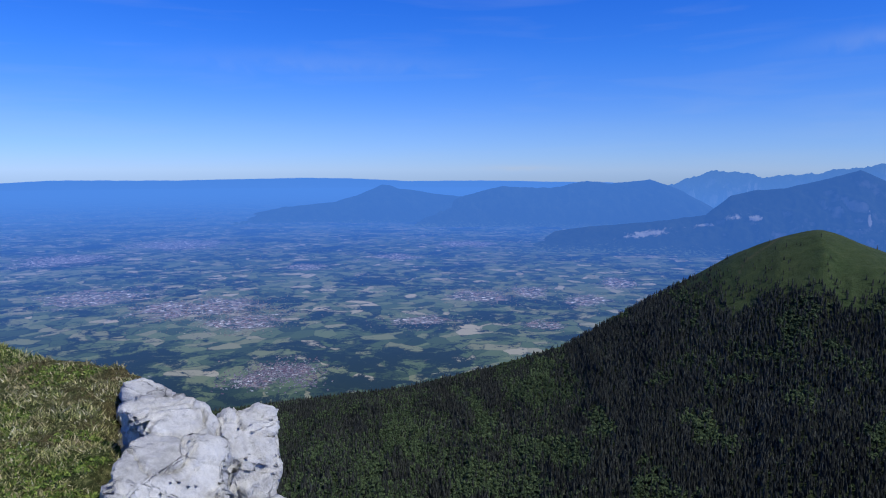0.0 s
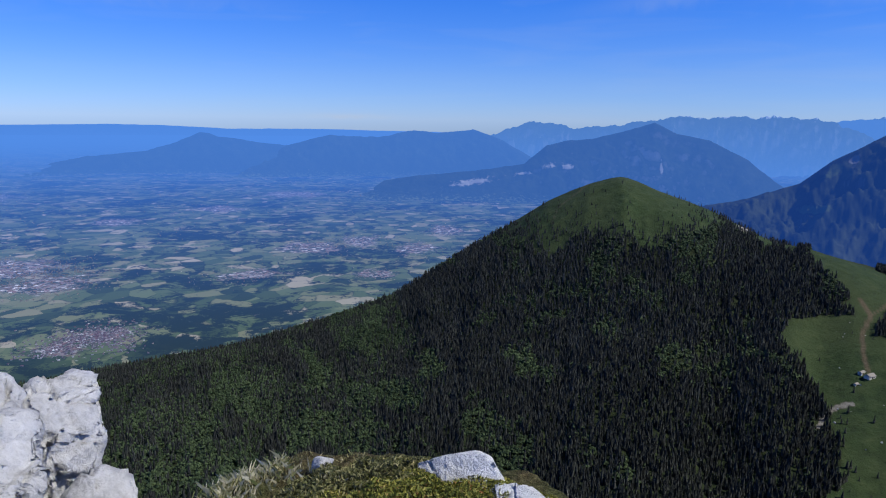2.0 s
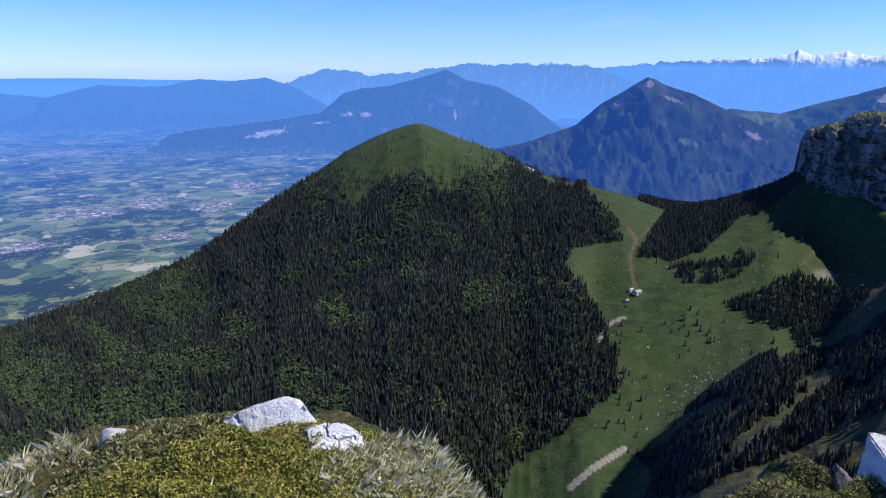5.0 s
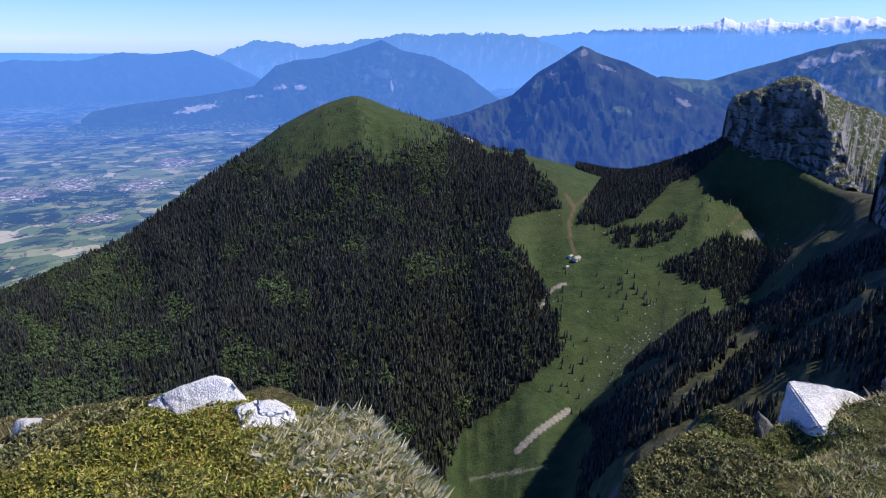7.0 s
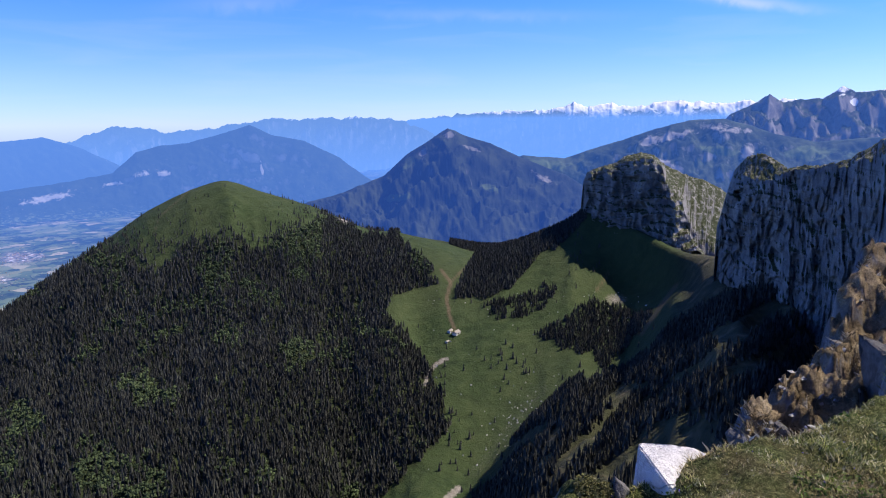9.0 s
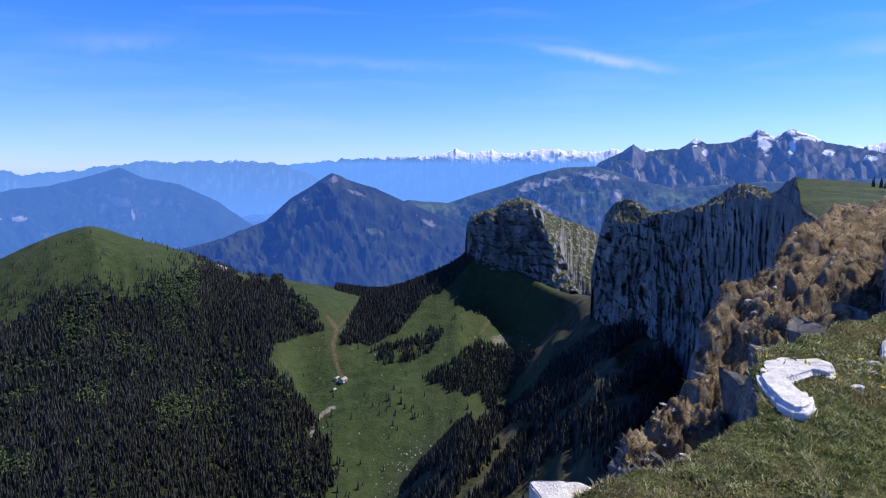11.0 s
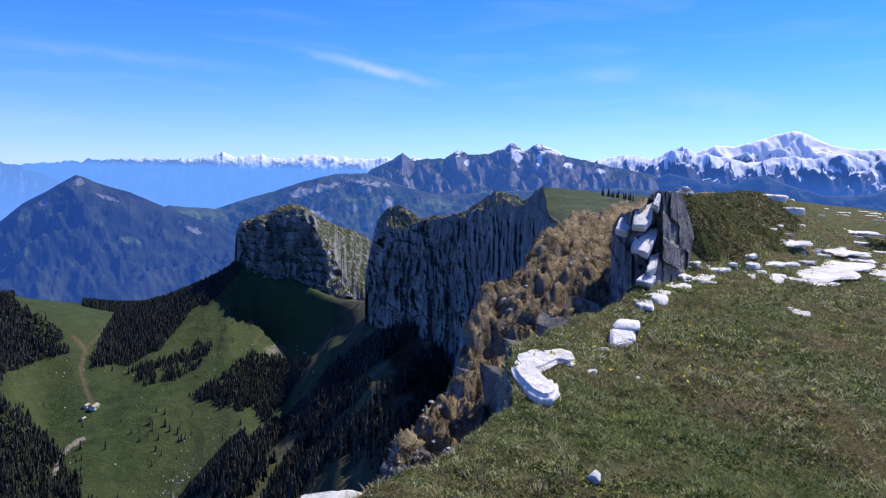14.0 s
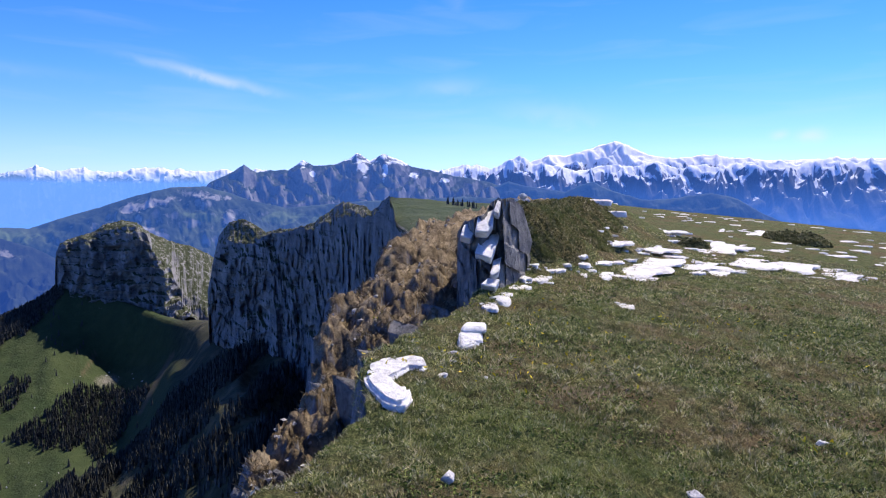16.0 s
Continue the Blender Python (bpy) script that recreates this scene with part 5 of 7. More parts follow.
hull_rock("boulder", "small white limestone block beside the turf", [(-2.14, 4.24, 0.21), (-2.06, 4.39, 0.20), (-1.94, 4.39, 0.18), (-1.89, 4.30, 0.16), (-1.82, 4.35, 0.12), (-1.80, 4.28, 0.10), (-1.90, 4.08, 0.17), (-2.1, 4.1, 0.0), (-1.8, 4.1, -0.2), (-1.9, 4.5, -0.2)], 21, 0.03, 0.01)
hull_rock("boulder", "low white limestone block at the edge", [(-1.73, 4.10, 0.19), (-1.67, 4.18, 0.17), (-1.63, 4.09, 0.12), (-1.75, 3.95, 0.1), (-1.6, 3.95, 0.05), (-1.65, 4.1, -0.2), (-1.75, 4.0, -0.2)], 22, 0.03, 0.006, bevel=0.01)
hull_rock("boulder", "rounded limestone block under the pile", [(-0.91, 3.17, -0.03), (-0.85, 3.24, -0.05), (-0.73, 3.22, -0.09), (-0.68, 3.1, -0.2), (-0.85, 3.0, -0.15), (-1.0, 3.05, -0.1), (-0.75, 3.0, -0.6), (-1.0, 3.0, -0.6), (-0.9, 3.35, -0.5)], 25, 0.03, 0.01)
# white rocks behind the shrubs
hull_rock("stone", "smooth white limestone among low shrubs", [(0.50, 2.50, 0.18), (0.55, 2.46, 0.215), (0.62, 2.42, 0.245), (0.73, 2.38, 0.275), (0.775, 2.34, 0.26), (0.81, 2.28, 0.19), (0.80, 2.22, 0.07), (0.52, 2.30, 0.05), (0.6, 2.6, 0.05), (0.82, 2.45, 0.05)], 31, 0.022, 0.004, material=WHITESTONE, bevel=0.012)
hull_rock("stone", "smooth white limestone beside the shrub", [(0.74, 2.24, 0.20), (0.80, 2.22, 0.215), (0.87, 2.19, 0.22), (0.925, 2.12, 0.185), (0.945, 2.07, 0.12), (0.95, 2.05, 0.0), (0.78, 1.94, 0.03), (0.71, 2.08, 0.10), (0.97, 2.25, 0.0), (0.8, 2.34, 0.02)], 32, 0.022, 0.004, material=WHITESTONE, bevel=0.012)
rock("stone", "small white stone among low shrubs", (0.14, 2.62, 0.16), (0.07, 0.05, 0.04), (0, 0, 10), 33, detail=3, rough=0.02)
rock("stone", "small white stone in dry grass", (1.05, 2.0, 0.06), (0.05, 0.05, 0.04), (0, 0, 10), 34, detail=3, rough=0.02)

# the wedge-shaped white stone
hull_rock("stone", "upright white limestone wedge standing in turf",
          [(2.91, 1.27, 0.02), (2.94, 1.26, 0.02), (3.05, 1.16, 0.0), (3.13, 1.08, -0.03), (3.17, 0.98, -0.07), (2.77, 0.99, -0.11), (2.72, 1.12, -0.42), (2.83, 1.25, -0.4), (3.2, 0.95, -0.4), (3.0, 1.3, -0.4)], 7, 0.02, 0.0035, material=WHITESTONE, bevel=0.006)
rock("stone", "mossy low limestone beside the white wedge", (2.74, 1.27, -0.17), (0.085, 0.075, 0.13), (0, 0, 0), 36, detail=4, material=DARK_SHADE_STONE)


# ---- limestone slabs in the turf ----
def slab_mesh(seed, n=44):
    """A flat worn slab with an uneven outline, one metre across, one high."""
    g = random.Random(seed)
    ph = [g.uniform(0, 6.28) for _ in range(7)]
    amp = [0.30 * g.uniform(0.3, 1) / (0.7 + 0.5 * k) for k in range(7)]
    rings = [(0.0, 1.0), (0.8, 0.98), (1.0, 0.90), (1.02, 0.5)]
    vs = []
    for z, s in rings:
        for i in range(n):
            t = 2 * math.pi * i / n
            r = 0.5 * s * max(0.22, 1 + sum(a * math.sin((k + 2) * t + p) for k, (a, p) in enumerate(zip(amp, ph))) + 0.09 * g.uniform(-1, 1))
            vs.append((r * math.cos(t), r * math.sin(t), z + (0.12 * g.uniform(-1, 1) if z > 0.5 else 0)))
    vs.append((0, 0, 1.0 + 0.1 * g.uniform(-1, 1)))
    fs = []
    for k in range(len(rings) - 1):
        for i in range(n):
            a, b = k * n + i, k * n + (i + 1) % n
            fs += [(a, b, b + n), (a, b + n, a + n)]
    k = (len(rings) - 1) * n
    fs += [(k + i, k + (i + 1) % n, len(vs) - 1) for i in range(n)]
    return mesh_of("slab", vs, fs, WHITESTONE)


SLABS = [slab_mesh(100 + k) for k in range(10)]


MIDSTONE = make_limestone("grey_limestone", (0.13, 0.13, 0.132), (0.30, 0.295, 0.285), (0.48, 0.47, 0.45))


def slab(x, y, z, wide, deep, tall, turn, k, label="flat white limestone slab bedded in turf"):
    ob = new("limestone_slab", SLABS[k % 10])
    ob.matrix_world = pose(x, y, z - 0.78 * tall, 0, 0, turn) @ Matrix.Diagonal((wide, deep, tall, 1))
    return tagged(ob, label, "rock slab", "limestone slabs")


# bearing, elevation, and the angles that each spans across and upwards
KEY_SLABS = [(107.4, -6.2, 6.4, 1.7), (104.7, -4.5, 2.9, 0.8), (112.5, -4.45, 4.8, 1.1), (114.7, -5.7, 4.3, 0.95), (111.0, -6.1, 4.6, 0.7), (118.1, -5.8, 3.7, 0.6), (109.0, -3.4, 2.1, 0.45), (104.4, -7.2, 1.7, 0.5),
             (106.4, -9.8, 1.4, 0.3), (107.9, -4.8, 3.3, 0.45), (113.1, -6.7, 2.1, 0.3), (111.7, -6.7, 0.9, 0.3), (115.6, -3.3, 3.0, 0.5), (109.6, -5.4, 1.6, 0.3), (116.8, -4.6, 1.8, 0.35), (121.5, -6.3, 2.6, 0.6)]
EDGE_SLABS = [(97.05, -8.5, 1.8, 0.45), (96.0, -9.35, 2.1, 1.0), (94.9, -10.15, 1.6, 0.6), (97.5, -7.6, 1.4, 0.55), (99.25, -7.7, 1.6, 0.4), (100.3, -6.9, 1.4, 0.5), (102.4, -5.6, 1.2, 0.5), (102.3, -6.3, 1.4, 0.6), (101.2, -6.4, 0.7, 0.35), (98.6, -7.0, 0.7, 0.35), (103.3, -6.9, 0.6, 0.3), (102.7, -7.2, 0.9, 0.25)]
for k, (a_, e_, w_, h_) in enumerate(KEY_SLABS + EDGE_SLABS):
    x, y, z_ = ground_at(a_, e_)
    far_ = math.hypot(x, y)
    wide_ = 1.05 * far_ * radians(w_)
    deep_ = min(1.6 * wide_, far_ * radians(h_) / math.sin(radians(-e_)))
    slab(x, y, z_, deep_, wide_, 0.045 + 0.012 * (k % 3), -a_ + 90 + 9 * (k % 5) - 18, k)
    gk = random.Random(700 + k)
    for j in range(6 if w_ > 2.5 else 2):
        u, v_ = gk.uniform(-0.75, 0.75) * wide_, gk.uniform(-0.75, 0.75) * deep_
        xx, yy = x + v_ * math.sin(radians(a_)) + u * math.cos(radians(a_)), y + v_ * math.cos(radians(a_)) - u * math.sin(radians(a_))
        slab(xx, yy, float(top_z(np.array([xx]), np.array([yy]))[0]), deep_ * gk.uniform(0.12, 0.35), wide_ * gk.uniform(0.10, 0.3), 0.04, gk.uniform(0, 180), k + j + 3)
g = random.Random(12)
for k in range(240):
    a_ = g.uniform(101, 128)
    d_ = g.uniform(13, 42)
    x, y = d_ * math.sin(radians(a_)), d_ * math.cos(radians(a_))
    if vnoise(np.array([x / 3.0]), np.array([y / 3.0]), 91)[0] < -0.2 or (knoll(np.array([x]), np.array([y]))[0] > 0.25 and g.random() < 0.8):
        continue
    z_ = float(top_z(np.array([x]), np.array([y]))[0])
    s_ = g.choice((0.12, 0.16, 0.2, 0.25, 0.3, 0.4, 0.6)) * (0.7 + d_ / 40)
    slab(x, y, z_, s_ * g.uniform(0.5, 0.9), 1.0 * s_, g.uniform(0.03, 0.07), -a_ + 90 + g.uniform(-40, 40), k)
# pale stones strewn over the rim
g = random.Random(19)
for k in range(46):
    x = 3.4 * (15 / 3.4) ** g.random()
    y = g.uniform(np.interp(x, [3.3, 5, 7, 9, 15], [0.95, 0.7, 0.3, -0.3, -1.2]), np.interp(x, [3.3, 5, 10, 15], [1.2, 1.3, 1.1, 0.9]))
    z_ = float(summit_z(np.array([x]), np.array([y]))[0][0])
    if z_ < -1.6:
        continue
    s_ = g.uniform(0.02, 0.06) * (0.6 + x / 9)
    rock("stone", "pale limestone stone on the brown rim", (x, y, z_ + 0.1 * s_), (s_, 0.7 * s_, 0.5 * s_), (g.uniform(-20, 20), g.uniform(-20, 20), g.uniform(0, 180)), 500 + k, detail=2, rough=0.03)
# loose stones near the path
for k, (a_, e_, s_) in enumerate([(92.2, -24.4, 0.085), (112.9, -24.0, 0.08), (110.6, -24.8, 0.04), (121.4, -18.7, 0.07), (95.0, -16.3, 0.03), (120.3, -24, 0.05)]):
    x, y, z_ = ground_at(a_, e_)
    rock("stone", "small white limestone stone lying in turf", (x, y, z_ + 0.01), (s_, 0.75 * s_, 0.42 * s_), (0, 0, 30 * k), 140 + k, detail=3, rough=0.03)
# block beside the edge
for k, (x, y, s_, lab) in enumerate([(5.82, -0.22, 0.045, "small white limestone stone beside the curved slab"), (5.62, -0.20, 0.035, "small white limestone stone beside the curved slab"), (5.22, -0.11, 0.065, "flat white limestone stone beside the curved slab")]):
    z_ = float(summit_z(np.array([x]), np.array([y]))[0][0])
    rock("stone", lab, (x, y, z_ + 0.02 * s_), (1.4 * s_, 0.9 * s_, 0.55 * s_), (0, 6, -60 + 20 * k), 39 + k, detail=4, cuts=8, rough=0.03)
bz = float(top_z(np.array([6.4]), np.array([-0.42]))[0])
hull_rock("stone", "split white limestone block beside the edge", [(6.02, -0.27, bz + 0.01), (6.28, -0.49, bz + 0.02), (6.36, -0.27, bz + 0.09), (6.52, -0.50, bz + 0.08), (6.1, -0.27, bz - 0.1), (6.28, -0.52, bz - 0.1), (6.6, -0.52, bz - 0.1), (6.5, -0.25, bz - 0.1)], 41, 0.03, 0.004, WHITESTONE, 0.012)
hull_rock("stone", "thin white limestone plate resting on a block", [(6.36, -0.29, bz + 0.08), (6.44, -0.54, bz + 0.07), (6.74, -0.56, bz + 0.10), (6.72, -0.36, bz + 0.11), (6.42, -0.30, bz + 0.12), (6.5, -0.52, bz + 0.11), (6.72, -0.54, bz), (6.64, -0.32, bz)], 42, 0.03, 0.004, WHITESTONE, 0.01)
# the curved slab over the drop
def plate(name, label, outline, top, thick, seed, rough=0.008, bevel=0.05, cell=0.05):
    """A thick worn slab with a plan outline."""
    bm = bmesh.new()
    low = [bm.verts.new((x, y, top - thick)) for x, y in outline]
    high = [bm.verts.new((x, y, top)) for x, y in outline]
    n = len(outline)
    bm.faces.new(high), bm.faces.new(low[::-1])
    for i in range(n):
        bm.faces.new((low[i], low[(i + 1) % n], high[(i + 1) % n], high[i]))
    bmesh.ops.recalc_face_normals(bm, faces=bm.faces)
    rim_ = [e for e in bm.edges if all(abs(v.co.z - top) < 1e-5 for v in e.verts)]
    bmesh.ops.bevel(bm, geom=rim_, offset=bevel, segments=3, affect="EDGES", clamp_overlap=True)
    bmesh.ops.triangulate(bm, faces=bm.faces, ngon_method="EAR_CLIP")
    for _ in range(6):
        long = [e for e in bm.edges if e.calc_length() > cell]
        if not long:
            break
        bmesh.ops.subdivide_edges(bm, edges=long, cuts=1)
        bmesh.ops.triangulate(bm, faces=bm.faces)
    bm.normal_update()
    off = Vector((seed * 3.1, seed * 1.7, seed * 0.9))
    for v in bm.verts:
        joint = abs(noise.noise(v.co * 3.0 + off * 2))
        v.co += v.normal * (rough * (2.6 * noise.fractal(v.co * 5 + off, 0.9, 2.1, 3) + noise.fractal(v.co * 18 + off, 0.7, 2.2, 3)) - 3 * rough * max(0.0, 0.04 - joint) / 0.04)
    return tagged(part(name, bm, WHITESTONE, None, smooth_faces=True), label, "rock slab", "limestone slabs")


# outline laid out on the ground to fit the camera's view
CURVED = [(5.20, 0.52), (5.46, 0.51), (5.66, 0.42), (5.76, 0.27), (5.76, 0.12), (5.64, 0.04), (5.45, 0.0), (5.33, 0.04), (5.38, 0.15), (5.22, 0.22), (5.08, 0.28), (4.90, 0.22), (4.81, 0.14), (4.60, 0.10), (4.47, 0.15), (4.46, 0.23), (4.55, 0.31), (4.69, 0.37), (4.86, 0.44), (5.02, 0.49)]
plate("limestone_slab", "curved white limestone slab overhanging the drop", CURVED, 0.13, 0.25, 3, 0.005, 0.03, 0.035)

# ---- the outcrop, its cairn and the blocks of the rim ----
az = np.arange(92.0, 102.6, 0.07)
up = np.concatenate([np.linspace(0, 1, 70), 1 + np.linspace(0, 1, 16)[1:]])
vv, aa = np.meshgrid(up, az, indexing="ij")
od = np.interp(az, [91.3, 92.3, 94, 96, 97.5, 99, 101.2, 102.6], [9.4, 8.9, 8.4, 8.9, 9.7, 10.9, 13.0, 14.6])
top_el = np.interp(az, [91.3, 91.8, 92.4, 93.3, 94.3, 94.9, 95.6, 96.8, 97.6, 98.3, 100, 101.2, 102.6], [-6.0, -4.4, -3.3, -2.8, -2.4, -1.4, -0.95, -1.0, -1.9, -4.4, -5.3, -5.5, -5.7])
top_zz = 1.6 + od * np.tan(np.radians(top_el)) + 0.05 * fbm(az * 2.2, az * 0, 301, 4, 0.6)
low_zz = np.interp(az, [92, 94, 96, 98, 100, 102.6], [-0.5, -0.35, 0.0, 0.05, 0.0, 0.0])
face = np.clip(vv, 0, 1)
zz = low_zz + (top_zz - low_zz) * face
shaft = ridged(aa * 0.8 + 0.4 * fbm(aa, zz * 1.5, 303, 2), zz * 0.5, 304, 3, 0.5)
block_ = np.floor(2.2 * (aa * 0.75 + 0.3 * zz)) * 3.1 + np.floor(zz * 3.4 + 0.5 * aa) * 7.7
dd = od - 0.10 * shaft - 0.14 * fbm(aa * 1.4, zz * 2.6, 306, 5, 0.6) - 0.26 * vnoise(block_, block_ * 0 + 2.5, 308) + (0.26 + 0.40 * smooth(95.8, 95.0, aa)) * face
back_ = np.clip(vv - 1, 0, 1)
dd = dd + 1.5 * back_
gx_, gy_ = dd * np.sin(np.radians(aa)), dd * np.cos(np.radians(aa))
zz = zz + back_ ** 0.8 * (np.minimum(top_z(gx_, gy_), top_zz) - 0.10 - top_zz) + (vv > 1) * 0.04 * fbm(gx_ * 3, gy_ * 3, 307, 3)
# the face's shade is painted in by its darkened stone
outcrop = tagged(new("outcrop"), "tall fissured limestone outcrop, shade painted dark, with white ledges", "rock outcrop")
crag_face = new("rock_face", mesh_of("rock_face", np.stack([gx_, gy_, zz], -1).reshape(-1, 3), grid_faces(len(up), len(az))[:, ::-1], DARK_SHADE_STONE, False))
crag_face.parent = outcrop
# white ledges that step up the outcrop, as outlines of (bearing, elevation)
LEDGES = [[(91.95, -4.1), (92.3, -3.15), (93.16, -3.05), (93.4, -3.55), (92.9, -4.4)], [(93.3, -3.75), (93.5, -2.5), (94.85, -1.85), (94.75, -3.1), (94.3, -3.8)], [(93.25, -5.6), (93.65, -4.55), (95.4, -3.55), (95.3, -4.2), (94.65, -6.05)],
          [(94.6, -7.6), (94.8, -6.2), (95.55, -5.85), (95.35, -7.2)], [(93.8, -8.3), (94.35, -7.7), (95.45, -7.8), (95.1, -8.55)], [(94.8, -2.0), (95.1, -1.0), (95.5, -1.15), (95.25, -2.2)]]
for k, line in enumerate(LEDGES):
    mid_a, low_e = sum(q[0] for q in line) / len(line), min(q[1] for q in line)
    foot_d, foot_z, head_z = (float(np.interp(mid_a, az, q)) for q in (od, low_zz, top_zz))
    share = (1.6 + foot_d * math.tan(radians(low_e)) - foot_z) / (head_z - foot_z)
    base = foot_d + (0.26 + 0.40 * float(smooth(95.8, 95.0, mid_a))) * share - 0.50
    pts = []
    for a_, e_ in line:
        dist = base + 0.36 * (e_ - low_e)
        pts += [P(a_ + 0.3, e_, dist), P(a_ + 0.3, e_ - 0.5, dist + 0.34)]
    hull_rock("ledge", "", pts, 170 + k, 0.035, 0.004, WHITESTONE, 0.008, outcrop)
for k, (a_, e_, w_, h_) in enumerate([(99.9, -0.85, 2.3, 0.35), (102.6, -0.75, 3.6, 0.6), (104.6, -1.3, 2.4, 0.45), (99.6, -1.6, 0.9, 0.3), (99.9, -2.6, 0.8, 0.35), (97.2, -1.0, 0.7, 0.4)]):
    dist = {4: 15.2, 3: 15.6, 5: 10.6}.get(k, 17.4)
    x, y, z_ = P(a_, e_, dist)
    w_ = dist * radians(w_)
    slab(x, y, float(top_z(np.array([x]), np.array([y]))[0]) + 0.03, 0.5 * w_, w_, 0.14, -a_ + 90, k + 2, "white limestone slab topping the knoll")
def crag(label, x, y, z, size, turn, seed):
    """An angular fissured rock: a leaning block with broken corners."""
    g = random.Random(seed)
    m = pose(x, y, z, g.uniform(-14, 14), g.uniform(-14, 14), turn)
    pts = []
    for sx in (-1, 1):
        for sy in (-1, 1):
            for sz in (-1, 1):
                for _ in range(2):
                    q = Vector((sx * g.uniform(0.5, 1), sy * g.uniform(0.5, 1), sz * g.uniform(0.55, 1)))
                    pts.append(m @ Vector((q.x * size[0] + 0.3 * q.z * size[0], q.y * size[1], q.z * size[2])))
    return hull_rock("rim_rock", label, pts, seed, max(0.035, 0.14 * min(size)), 0.05 * min(size), DARK_SHADE_STONE, 0.03 * min(size))


# rim rocks take the darkened stone, which paints their shaded sides
g = random.Random(77)
for k in range(24):
    x = 3.6 * (22 / 3.6) ** g.random()
    lo, hi = np.interp(x, [3, 5, 7, 9, 12, 24], [1.0, 0.9, 0.6, 0.0, 0.1, -1.2]), np.interp(x, [3, 5, 10, 17, 24], [1.25, 1.6, 1.4, 1.0, -0.3])
    y = g.uniform(lo, hi)
    z_ = float(summit_z(np.array([x]), np.array([y]))[0][0])
    if z_ < -2 or x > 8:
        continue
    s_ = g.uniform(0.05, 0.115) * (1 + x / 12)
    crag("fissured limestone rock, painted dark with shade, in the brown rim", x, y, z_ - 0.5 * s_, (1.3 * s_, 0.34 * s_, 1.0 * s_), g.uniform(20, 65), 200 + k)
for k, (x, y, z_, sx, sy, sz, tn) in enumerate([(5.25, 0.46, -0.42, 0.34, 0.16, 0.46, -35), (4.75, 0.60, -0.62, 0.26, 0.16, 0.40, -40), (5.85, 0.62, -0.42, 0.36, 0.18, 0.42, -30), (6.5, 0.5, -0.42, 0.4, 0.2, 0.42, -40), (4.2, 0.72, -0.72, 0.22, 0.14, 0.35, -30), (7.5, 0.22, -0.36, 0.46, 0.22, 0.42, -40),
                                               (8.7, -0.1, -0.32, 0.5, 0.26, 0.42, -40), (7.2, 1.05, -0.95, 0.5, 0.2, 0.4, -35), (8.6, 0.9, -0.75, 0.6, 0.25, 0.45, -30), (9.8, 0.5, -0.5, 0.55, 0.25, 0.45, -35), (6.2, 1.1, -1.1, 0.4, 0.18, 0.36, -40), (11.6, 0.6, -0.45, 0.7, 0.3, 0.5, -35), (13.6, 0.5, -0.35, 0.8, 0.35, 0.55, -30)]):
    crag("steep limestone face, painted dark with shade, under the turf", x, y, z_ - 0.05, (0.8 * sx, 0.6 * sy, sz), 80 + tn, 240 + k)
cairn = tagged(new("cairn"), "small cairn of piled grey stones on the rise", "cairn")
cz = float(top_z(np.array([13.0]), np.array([-1.7]))[0])
cairn.matrix_world = pose(13.0, -1.7, cz - 0.04) @ Matrix.Diagonal((0.5, 0.5, 0.5, 1))
g = random.Random(5)
for k in range(24):
    lv = k // 7
    r_ = 0.62 - 0.18 * lv
    ob = new("stone", rock_mesh("stone", (g.uniform(0.14, 0.24), g.uniform(0.12, 0.2), g.uniform(0.09, 0.14)), 300 + k, detail=2, cuts=6))
    ob.parent = cairn
    t = g.uniform(0, 6.28)
    ob.matrix_local = pose(r_ * math.cos(t) * g.uniform(0.4, 1), r_ * math.sin(t) * g.uniform(0.4, 1), 0.1 + 0.21 * lv, 0, 0, g.uniform(0, 360))


# ---- low plants ----
def blades(x, y, z, height, width, lean, seed, bend=0.5):
    """Grass blades: two triangles each, joined."""
    g = np.random.default_rng(seed)
    n = len(x)
    a = g.uniform(0, 2 * np.pi, n)
    l = height * lean * g.uniform(0.2, 1.2, n)
    t = g.uniform(0, 2 * np.pi, n)
    wx, wy = width * np.cos(t) / 2, width * np.sin(t) / 2
    lx, ly = l * np.cos(a), l * np.sin(a)
    v = np.stack([np.stack([x - wx, y - wy, z], -1), np.stack([x + wx, y + wy, z], -1),
                  np.stack([x + lx * bend * 0.5 + wx * 0.7, y + ly * bend * 0.5 + wy * 0.7, z + height * 0.6], -1),
                  np.stack([x + lx, y + ly, z + height], -1)], 1)
    tri = np.array([(0, 1, 2), (0, 2, 3)])
    return v.reshape(-1, 3), (np.arange(n)[:, None, None] * 4 + tri[None]).reshape(-1, 3)


def spikes(x, y, z, height, width, seed):
    """Short grass: one leaning triangle each, joined."""
    g = np.random.default_rng(seed)
    n = len(x)
    t, a = g.uniform(0, 2 * np.pi, n), g.uniform(0, 2 * np.pi, n)
    l = height * g.uniform(0.2, 1.6, n)
    wx, wy = width * np.cos(t) / 2, width * np.sin(t) / 2
    v = np.stack([np.stack([x - wx, y - wy, z], -1), np.stack([x + wx, y + wy, z], -1), np.stack([x + l * np.cos(a), y + l * np.sin(a), z + height], -1)], 1)
    return v.reshape(-1, 3), np.arange(3 * n).reshape(-1, 3)


